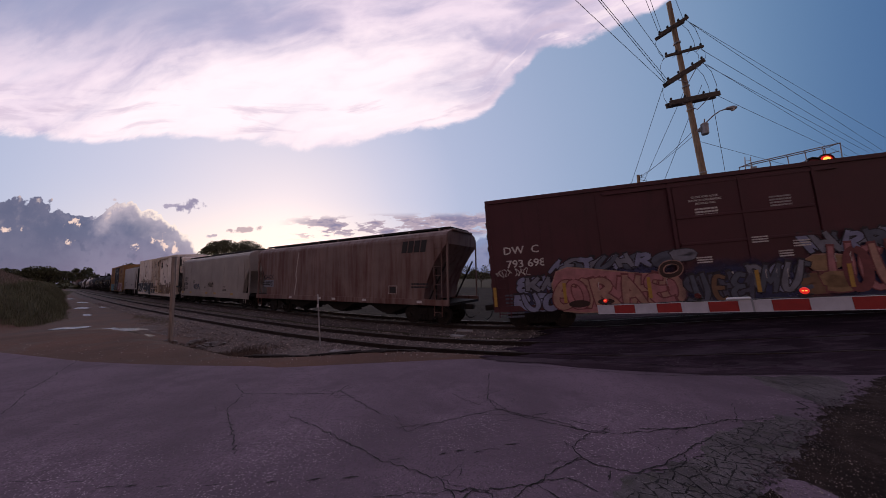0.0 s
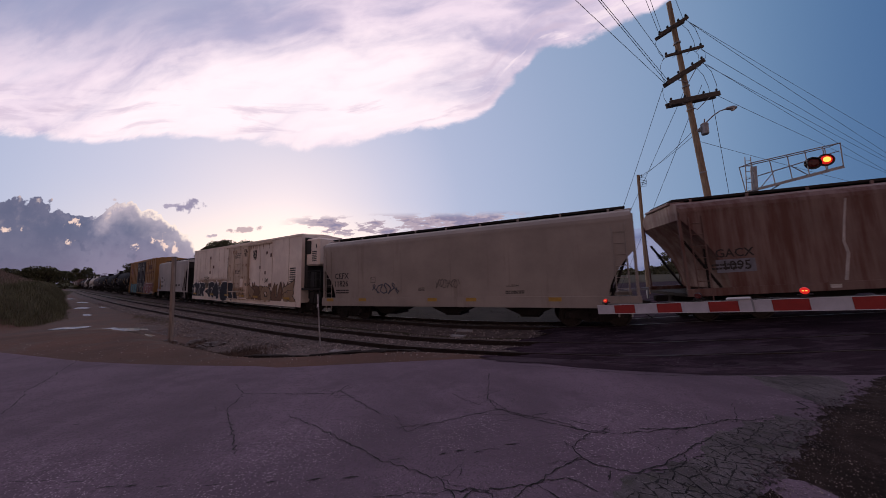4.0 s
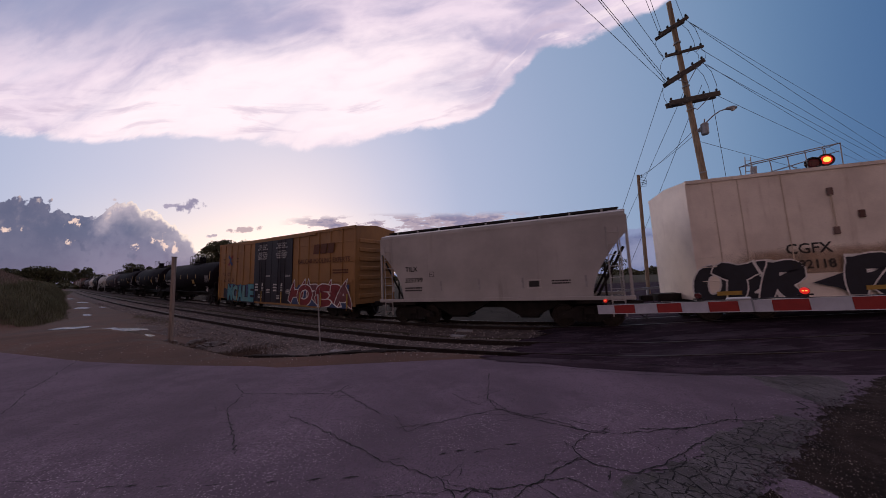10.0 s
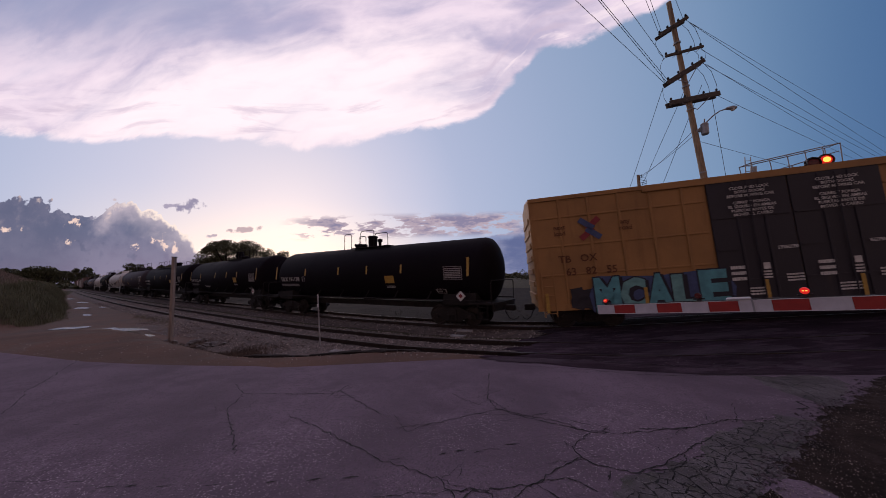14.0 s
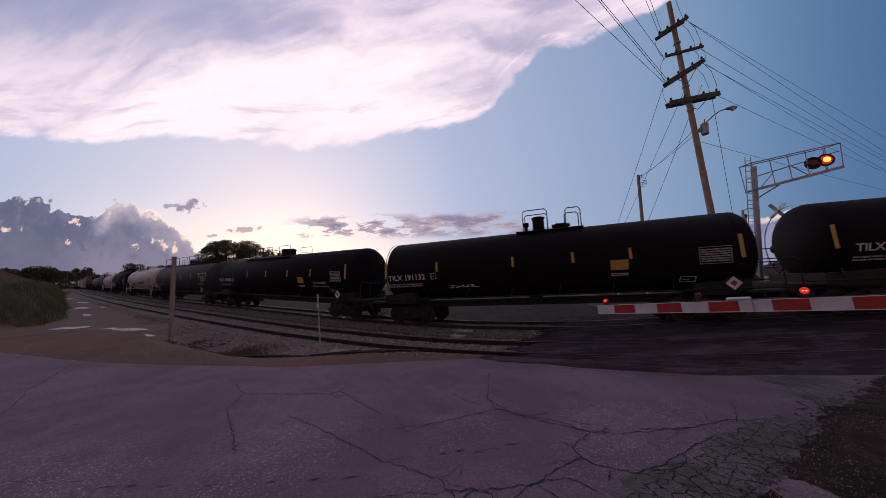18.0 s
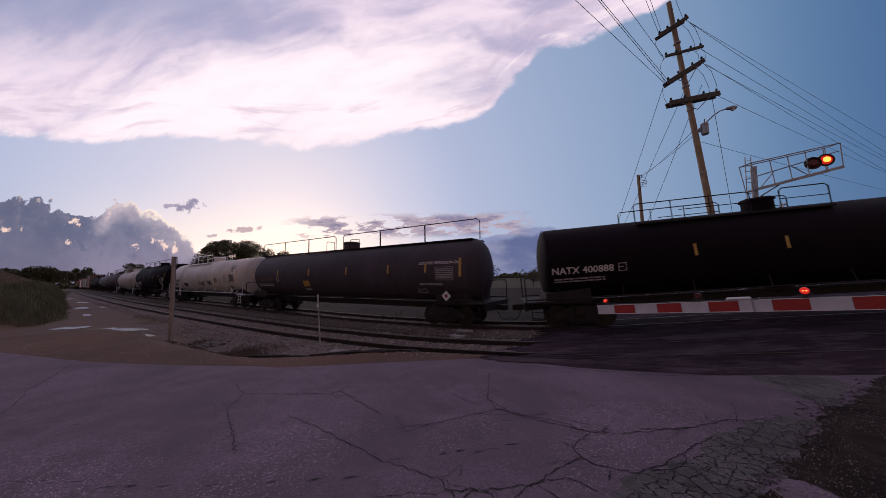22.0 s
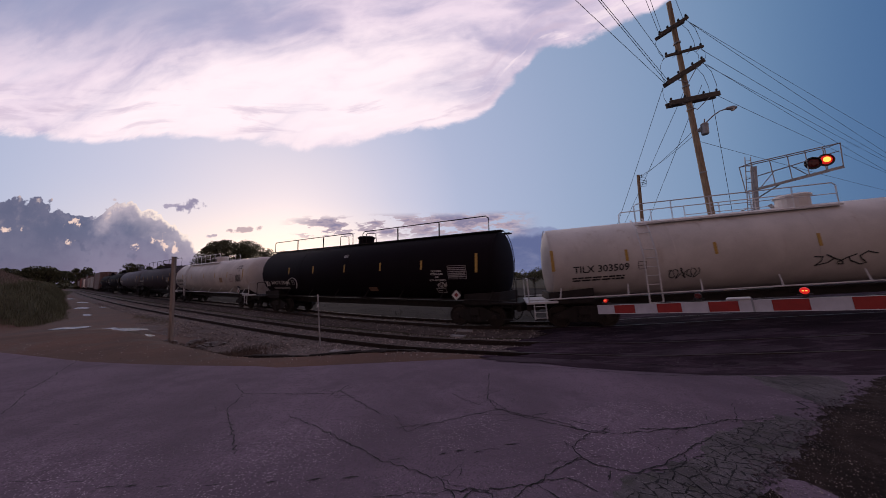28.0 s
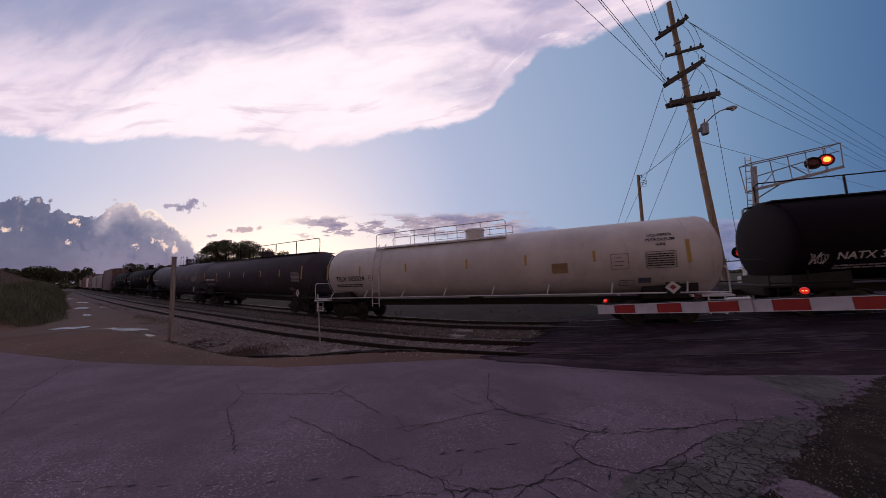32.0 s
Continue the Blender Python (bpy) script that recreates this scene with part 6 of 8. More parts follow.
    scribble(car, flat_at(-8.3, 2.35), 0.6, 0.35, 3, letter_white, 3, 0.014)
    scribble(car, flat_at(-7.55, 2.35), 0.55, 0.35, 3, letter_white, 5, 0.016)
    for x in (-8.7, -6.0, -3.0, 0.45, 3.1, 6.0, 8.5):
        plate(car, flat_at(x, 1.40, SIDE - 0.125), 0.12, 0.78, reflector_mat, "reflector_strip")


def rusty_hopper():
    car, half = hopper("hopper_car", 62.37, 78.80, "rust-stained grey covered hopper car with a dark logo", paint_rusty, 3, 1.3, 4.72, 3.85)
    y = -1.57
    logo(car, pose(6.25, y - 0.006, 3.80), 0.80, 4, letter_black, 0.40)
    framed(car, pose(4.9, y, 1.68), 0.55, 0.42, 2, letter_white)
    plate(car, pose(4.9, y - 0.002, 1.68), 0.4, 0.3, letter_black)
    lettering(car, "GACX", 0.42, pose(-6.6, y - 0.004, 2.46), letter_black)
    lettering(car, "1095", 0.46, pose(-6.58, y - 0.004, 2.01), letter_black)
    part("number_panel", box((-7.2, y, 1.78), (-6.0, y + 0.004, 2.25)), spray["pale"], car)
    stencil(car, pose(-6.9, y, 2.0), 0.9, 0.25, 2, letter_black, 8)
    stencil(car, pose(6.6, y, 1.9), 1.0, 0.3, 2, letter_black, 9)
    for x in (-3.9, -0.9, 0.4, 2.9, 6.6):
        plate(car, pose(x, -1.616, 1.13), 0.3, 0.12, letter_white, "reflector_strip")
    part("paint_splash", tube([(-3.15, y + 0.03, 4.05), (-3.3, y + 0.03, 3.3), (-3.42, y + 0.03, 2.6), (-3.36, y + 0.03, 2.2), (-3.55, y + 0.03, 1.3)], 0.045, 5, 0.06), spray["white"], car)


def grey_hopper():
    car, half = hopper("hopper_car", 45.15, 61.07, "light grey covered hopper car with black lettering", paint_grey, 3, 0.95, 4.72, 2.95, 0.80)
    y = -1.57
    lettering(car, "CEFX", 0.44, pose(-6.45, y, 2.46), letter_black)
    lettering(car, "11826", 0.44, pose(-6.5, y, 2.02), letter_black)
    stencil(car, pose(-6.4, y, 1.6), 0.95, 0.26, 2, letter_black, 21)
    framed(car, pose(-4.2, y, 2.2), 0.3, 0.3, 1, letter_black)
    scribble(car, pose(-3.4, y, 1.72), 1.7, 0.6, 4, spray["slate"], 6, 0.03)
    scribble(car, pose(0.2, y, 1.9), 1.2, 0.5, 6, letter_black, 9, 0.010)
    lettering(car, "CAUTION", 0.12, pose(3.3, y, 1.72), letter_black)
    stencil(car, pose(3.4, y, 1.45), 0.8, 0.16, 2, letter_black, 24)
    stencil(car, pose(-1.2, y, 1.65), 0.35, 0.16, 3, letter_black, 25)
    for x in (-7.3, -4.9, -0.6, 1.4, 5.0):
        plate(car, pose(x, -1.616, 1.14), 0.5, 0.16, reflector_mat, "reflector_strip")
    for x in (-5.2, -2.4, 0.4, 3.2, 6.0):
        part("side_seam", box((x - 0.012, y - 0.004, 1.3), (x + 0.012, y + 0.01, 3.55)), paint_grey, car)


def refrigerator_car():
    car, whole = begin_car("refrigerator_car", 22.66, 44.86, "dirty white refrigerator car with graffiti along its foot", "refrigerator car", 2.4)
    a, b = -10.15, 9.12
    mid, half = (a + b) / 2, (b - a) / 2
    z_top = 5.22
    part("body", plain_body(half, 1.52, 0.80, z_top, 0.12), paint_cream, car, at=pose(mid, 0, 0))
    for y in (-1.53, 1.53):
        part("side_sill", box((a, y - 0.03, 0.52), (b, y + 0.03, 0.82)), paint_cream, car)
        part("top_rail", box((a, y - 0.04, z_top - 0.10), (b, y + 0.04, z_top + 0.02)), paint_cream, car)
    seam = finish("panel_seam", box((-0.014, -0.012, 0.82), (0.014, 0.0, z_top - 0.12)), paint_door)
    for x in (-9.3, -8.5, -7.2, -4.0, -2.9, 3.6, 5.4, 7.6):
        part("panel_seam", seam, paint_door, car, at=pose(x, SIDE, 0))
    # plug door with its panels, bars, hinges and rods
    d = part("door", box((-1.75, SIDE - 0.07, 0.9), (1.85, SIDE - 0.005, 4.92), bevel=0.015), paint_door, car)
    for z in (1.35, 2.1, 2.6, 3.6, 4.75):
        part("door_bar", box((-1.68, SIDE - 0.12, z - 0.045), (1.78, SIDE - 0.065, z + 0.045), bevel=0.015), paint_door, d)
    for x in (-1.7, -0.62, 0.9, 1.8):
        part("door_rod", tube([(x, SIDE - 0.12, 0.95), (x, SIDE - 0.12, 4.9)], 0.028, 6), paint_door, d)
    part("door_rail", box((-2.3, SIDE - 0.11, 4.92), (5.3, SIDE - 0.01, 5.03), bevel=0.01), paint_door, car)
    part("lower_rail", box((-2.0, SIDE - 0.10, 0.72), (5.3, SIDE - 0.03, 0.82)), paint_door, car)
    part("lock_box", box((0.62, SIDE - 0.15, 1.75), (1.12, SIDE - 0.07, 2.4), bevel=0.02), paint_cream, d)
    for x, z in ((-2.0, 4.1), (-2.0, 2.2), (-5.9, 4.35), (-5.9, 3.0), (-5.15, 3.5), (5.25, 4.05), (5.25, 1.9)):
        part("latch", box((x - 0.09, SIDE - 0.06, z - 0.13), (x + 0.09, SIDE - 0.005, z + 0.13), bevel=0.02), paint_rusty, car)
    for x, z in ((3.6, 3.2), (4.6, 4.25), (4.4, 2.8)):
        part("vent_plate", box((x - 0.09, SIDE - 0.03, z - 0.11), (x + 0.09, SIDE - 0.005, z + 0.11), bevel=0.01), paint_rusty, car)
    # rust that has run down from the rail, the seams and the door's edges
    rnd = random.Random(8)
    for k in range(46):
        x = rnd.uniform(-1.7, 1.8) if k % 2 else rnd.choice((1.95, 2.1, 2.4, 2.7, 3.0, 3.4, 4.0, 4.9, -2.0, -1.85, 3.6, 5.4, 7.6)) + rnd.uniform(-0.05, 0.05)
        z = rnd.choice((4.72, 3.56, 2.57, 2.07)) if k % 2 else rnd.choice((4.9, 4.9, 2.4))
        l, w_ = rnd.uniform(0.15, 0.75), rnd.uniform(0.012, 0.045)
        part("rust_streak", prism([(x - w_, z), (x + w_, z), (x + w_ * 0.4, z - l * 0.6), (x, z - l)], SIDE - (0.0745 if k % 2 else 0.0035), SIDE - (0.071 if k % 2 else 0.001)), rust_run, car)
    part("lock_bar", tube([(-5.9, SIDE - 0.04, 3.0), (-5.9, SIDE - 0.04, 4.35)], 0.022, 6), paint_door, car)
    for k, line in enumerate(("CLOSE AND LOCK", "DOORS BEFORE", "MOVING CAR")):
        lettering(car, line, 0.15, flat_at(-0.05, 4.42 - 0.16 * k, SIDE - 0.078), letter_black)
        lettering(car, line, 0.12, flat_at(-0.05, 3.08 - 0.12 * k, SIDE - 0.078), letter_black)
    lettering(car, "CGFX", 0.50, flat_at(-6.75, 2.44), letter_black)
    lettering(car, "992118", 0.42, flat_at(-6.7, 1.9, SIDE - 0.034), letter_black)
    stencil(car, flat_at(8.1, 2.6), 0.7, 1.0, 7, letter_black, 31)
    graffiti(car, -10.0, -7.3, SIDE - 0.012, 0.56, 2.12, 4, ("navy",), "bright", 48, None, 0.02, 0.26, 0.05, (0, 8, 10, 3), 0.36, 0)
    graffiti(car, -5.7, -1.1, SIDE - 0.082, 0.56, 2.18, 5, ("navy",), "bright", 41, None, 0.04, 0.30, 0.05, (9, 4, 1, 10, 3), 0.33, 0)
    part("graffiti_arrow", prism([(-6.85, 1.28), (-5.5, 1.75), (-5.65, 1.4), (-5.3, 1.0), (-5.8, 0.85), (-6.2, 1.1)], SIDE - 0.079, SIDE - 0.076), spray["navy"], car)
    part("graffiti_arrow", prism([(-1.2, 0.8), (-0.85, 1.42), (-0.2, 1.3), (0.1, 0.8)], SIDE - 0.079, SIDE - 0.076), spray["navy"], car)
    for x0, x1, z0, z1, d in ((-9.9, -0.9, 1.6, 2.75, 0.004), (-2.35, -1.5, 0.85, 4.9, 0.0045), (-1.7, 1.8, 1.0, 1.9, 0.0725)):
        part("rust_bloom", box((x0, SIDE - d - 0.001, z0), (x1, SIDE - d, z1)), grime_mat, car)
    graffiti(car, 1.9, 8.1, SIDE - 0.012, 0.60, 1.85, 8, ("gold", "brown", "gold", "tan"), "umber", 34, None, 0.30, 0.25, 0.045)
    for name, key, g, d in (("outline", "umber", 0.05, 0.030), ("fill", "tan", 0.0, 0.034)):
        part(name, prism([(6.9 - g, 1.30 - g), (7.7, 1.62 - g), (8.2 + g, 1.55), (8.45 + g, 2.25 + 2 * g), (7.8, 1.98 + g), (7.0 - g, 1.72 + g)], SIDE - d - 0.003, SIDE - d), spray[key], car)
        part(name, prism([(1.65 - 2 * g, 1.98 + g), (2.1, 1.86 + g), (2.9 + g, 1.45), (2.5, 0.95 - g), (1.95 - g, 1.35)], SIDE - d - 0.003, SIDE - d), spray[key], car)
    scribble(car, flat_at(2.75, 4.2), 0.6, 0.9, 4, letter_black, 12, 0.014)
    scribble(car, flat_at(1.35, 4.45, SIDE - 0.08), 0.5, 0.8, 3, letter_black, 19, 0.012)
    scribble(car, flat_at(4.6, 2.25), 0.5, 0.35, 3, letter_black, 23, 0.010)
    scribble(car, flat_at(1.6, 1.95, SIDE - 0.08), 0.5, 0.25, 4, letter_black, 13, 0.012)
    for x in (-9.3, -5.1, -1.9, 0.9, 3.2, 7.6):
        plate(car, flat_at(x, 1.05, SIDE - 0.10), 0.75, 0.14, reflector_mat, "reflector_strip")
    for x in (-10.0,):
        for z in (1.5, 2.0, 2.35):
            part("grab_iron", tube([(x, SIDE - 0.02, z), (x, SIDE - 0.09, z), (x + 0.45, SIDE - 0.09, z), (x + 0.45, SIDE - 0.02, z)], 0.016, 5), paint_cream, car)
    # the cooling unit on its platform at the front end
    part("platform", box((b, -1.5, 1.62), (whole, 1.5, 1.74)), rust_steel, car)
    unit = part("cooling_unit", box((b + 0.02, -1.25, 3.15), (10.55, 1.25, 4.92), bevel=0.10), paint_cream, car)
    part("unit_grille", box((b + 0.12, -1.28, 3.9), (b + 0.62, -1.24, 4.75), bevel=0.05), black_paint, unit)
    part("unit_window", box((b + 1.15, -1.27, 4.25), (b + 1.25, -1.245, 4.5)), black_paint, unit)
    stencil(unit, pose(b + 0.98, -1.256, 3.75), 0.5, 0.7, 6, letter_black, 35)
    for x, y0, z0, x1, y1, z1 in ((b + 0.05, -1.3, 1.74, b + 0.3, 1.3, 3.15), (b + 0.45, -1.2, 1.74, b + 1.15, 0.9, 2.75), (b + 1.2, -0.6, 1.74, b + 1.6, 1.2, 2.35)):
        part("compressor_housing", box((x, y0, z0), (x1, y1, z1), bevel=0.06), black_paint, car)
    part("unit_frame", box((b, -1.3, 1.74), (b + 0.14, 1.3, 5.0)), black_paint, car)
    part("fuel_tank", box((b + 0.2, -1.1, 0.75), (whole - 0.6, 1.1, 1.55), bevel=0.08), black_paint, car)
    for x in (b + 0.75, b + 1.3, whole - 0.05):
        part("rail_post", tube([(x, -1.42, 1.1), (x, -1.42, 2.85)], 0.035, 6), black_paint, car)
    for z in (2.3, 2.8):
        part("handrail", tube([(b + 0.4, -1.42, z), (whole, -1.42, z)], 0.022, 6), black_paint, car)
    ladder(car, whole - 0.5, -1.45, 0.5, 1.7, 4, 0.42, rust_steel)


def short_hopper():
    # dark steel on the slope sheets: shade under the overhang put into their colour
    car, half = hopper("hopper_car", 10.50, 21.68, "short pale grey covered hopper car with black lettering", paint_pale, 2, 1.3, 4.72, 3.65, 1.12, 4.3, rust_steel)
    y = -1.57
    lettering(car, "TILX", 0.33, pose(-3.72, y - 0.012, 2.68), letter_black)
    lettering(car, "339799", 0.33, pose(-3.60, y - 0.012, 2.14), letter_black)
    stencil(car, pose(-3.62, y - 0.012, 1.72), 0.95, 0.24, 2, letter_black, 41)
    framed(car, pose(-2.62, y - 0.012, 2.40), 0.24, 0.24, 1, letter_black)
    framed(car, pose(2.05, y, 1.80), 0.55, 0.36, 1, letter_white)
    plate(car, pose(2.05, y - 0.002, 1.80), 0.40, 0.24, letter_black)
    stencil(car, pose(3.1, y, 1.85), 0.7, 0.2, 2, letter_black, 42)
    for x in (-4.75, -2.15, -0.3, 1.6, 4.0):
        plate(car, pose(x, y - 0.012, 1.85), 0.08, 0.45, letter_dim, "reflector_strip")


def yellow_boxcar():
    car, half = boxcar("boxcar", -8.93, 8.77, "mustard yellow ribbed boxcar with black double doors and graffiti", paint_yellow, 5.28, 16, (-2.55, 2.67))
    yy = SIDE - 0.056
    # horizontal beads that make panels between the ribs
    for x0, x1 in ((-8.7, -2.6), (2.7, 8.6)):
        for z in (2.15, 3.3, 4.45):
            part("panel_bead", box((x0, SIDE - 0.03, z - 0.035), (x1, SIDE, z + 0.035), bevel=0.01), paint_yellow, car)
    for x0, x1 in ((-2.5, -0.02), (0.02, 2.62)):
        d = part("door", box((x0, SIDE - 0.07, 0.70), (x1, SIDE - 0.005, 5.08), bevel=0.012), paint_blackdoor, car, "black plug door")
        for i in range(1, 3):
            x = x0 + (x1 - x0) * i / 3
            part("door_rib", box((x - 0.04, SIDE - 0.11, 0.78), (x + 0.04, SIDE - 0.065, 5.0), bevel=0.012), paint_blackdoor, d)
        for z in (1.5, 2.6, 3.75):
            part("door_bar", box((x0 + 0.05, SIDE - 0.10, z - 0.03), (x1 - 0.05, SIDE - 0.065, z + 0.03)), paint_blackdoor, d)
        part("lock_rod", tube([((x0 + x1) / 2, SIDE - 0.13, 0.8), ((x0 + x1) / 2, SIDE - 0.13, 5.0)], 0.025, 6), paint_blackdoor, d)
        cx = (x0 + x1) / 2 + 0.05
        for k, line in enumerate(("CLOSE AND LOCK", "BOTH DOORS", "BEFORE MOVING CAR", "CIERRE Y PONGA", "EL SEGURO EN AMBAS", "PUERTAS ANTES DE", "MOVER EL CARRO")):
            lettering(car, line, 0.145, flat_at(cx, 4.78 - 0.145 * k - (0.1 if k > 2 else 0), SIDE - 0.118), letter_white)
        for sx, sz, w, h in ((-0.75, 1.75, 0.45, 0.6), (0.1, 1.65, 0.28, 0.3), (0.85, 2.55, 0.6, 0.12), (0.9, 1.5, 0.5, 0.3), (-0.2, 1.1, 0.6, 0.3)):
            stencil(car, flat_at(cx + sx, sz, SIDE - 0.112), w, h, 3, letter_white, int(cx * 10 + sx * 7))
        plate(car, flat_at(cx + 0.12, 1.95, SIDE - 0.118), 0.2, 0.22, letter_white)
    part("door_track", box((-4.6, SIDE - 0.10, 5.06), (5.2, SIDE - 0.01, 5.15)), paint_yellow, car)
    part("lower_track", box((-4.0, SIDE - 0.10, 0.60), (4.4, SIDE - 0.02, 0.70)), paint_yellow, car)
    # crossed chevrons, slogan, numbers
    X = flat_at(-6.62, 3.88, yy)
    for turn, col, dx in ((38, "blue", -0.13), (-38, "red", -0.13), (142, "red", 0.13), (-142, "blue", 0.13)):
        part("chevron", box((0, -0.003, -0.11), (0.62, 0.003, 0.11)), spray[col], car, at=X @ pose(dx, -0.002 if col == "blue" else 0, 0, 0, turn, 0))
    for k, (a, b) in enumerate((("next", "any"), ("load", "road"))):
        lettering(car, a, 0.25, flat_at(-7.75, 4.02 - 0.24 * k, yy), letter_brown)
        lettering(car, b, 0.25, flat_at(-5.35, 4.02 - 0.24 * k, yy), letter_brown)
    lettering(car, "TB   OX", 0.40, flat_at(-7.2, 2.74, yy), letter_brown)
    lettering(car, "63   82   55", 0.40, flat_at(-6.75, 2.24, yy), letter_brown)
    logo(car, flat_at(6.0, 4.15, yy), 0.82, 3, letter_brown, 0.72)
    lettering(car, "RAILCAR POOLING EXPERTS", 0.40, flat_at(5.85, 3.42, yy), letter_brown)
    stencil(car, flat_at(7.6, 2.75, yy), 1.4, 0.3, 2, letter_brown, 51)
    block_letters(car, "MCALE", -6.75, -2.35, SIDE - 0.118, 0.66, 1.95, ("teal", "aqua"), "navy", "blue")
    graffiti(car, -7.3, -6.5, SIDE - 0.072, 0.66, 1.5, 1, ("black",), "black", 53, None, 0.1)
    graffiti(car, 2.75, 8.4, SIDE - 0.075, 0.66, 2.0, 6, ("red", "red", "rose"), "bright", 58, "blue", 0.34, 0.2, 0.06, (1, 0, 3, 10, 3, 4), 0.24, 0.3)
    for x in (-8.5, -5.0, -1.2, 1.5, 3.7, 5.9, 8.3):
        plate(car, flat_at(x, 1.1, SIDE - 0.14), 0.12, 0.75, reflector_mat, "reflector_strip")


def black_tank(s0, s1, code, num, seed, kind, paint, label, ink, dome_at=0.0, num_x=None, plate_at=None, table_x=None, gas_x=None, box_x=None, gem_x=None, strips=None, rails=None, rail=None, num_ink=None, ends=(0.0, 0.0), turn=1, num_z=2.28, size=(1.52, 2.62, 0.62, 0.86), edge_in=(0.72, 0.72)):
    car, half, shell = tank("tank_car", s0, s1, label, paint, size[0], size[1], True, kind, strips, rail, dome_at, rails, ends, turn, size[2], size[3], edge_in)
    L = half - 0.42

    def on(x, z, lift=0.012):
        return shell(x, z) @ pose(0, -lift, 0)
    nx = -L + 2.1 if num_x is None else num_x
    if num:
        lettering(car, code + " " + num, 0.38, on(nx, num_z), num_ink or ink)
    else:
        stencil(car, on(nx, 2.34), 2.1, 0.26, 1, ink, seed + 5)
    stencil(car, on(nx - 0.1, num_z - 0.36), 1.9, 0.22, 2, letter_dim if ink is letter_white else ink, seed)
    framed(car, on(nx + 1.45, num_z + 0.02), 0.28, 0.3, 1, ink)
    tx = L - 1.5 if table_x is None else table_x
    dim = letter_dim if ink is letter_white else ink
    framed(car, on(tx, 2.45), 0.95, 0.62, 0, dim)
    stencil(car, on(tx, 2.45), 0.85, 0.5, 6, dim, seed + 1)
    if plate_at:
        plate(car, on(*plate_at), 0.62, 0.4, reflector_mat, "warning_plate")
        stencil(car, on(plate_at[0], plate_at[1] - 0.37), 0.6, 0.14, 2, ink, seed + 2)
    if gas_x is not None:
        lettering(car, "NOT ODORIZED", 0.17, on(gas_x, 2.08), ink)
        lettering(car, "LIQUEFIED PETROLEUM GAS", 0.13, on(gas_x, 1.86), ink)
    framed(car, on(L - 2.3 if box_x is None else box_x, 1.62), 0.5, 0.28, 1, ink)
    gx = L - 1.1 if gem_x is None else gem_x
    part("placard_holder", box((gx - 0.2, -1.52, 1.2), (gx + 0.2, -1.49, 1.6)), rust_steel, car)
    diamond(car, pose(gx, -1.53, 1.42), 0.24, letter_white)
    return car, half, on


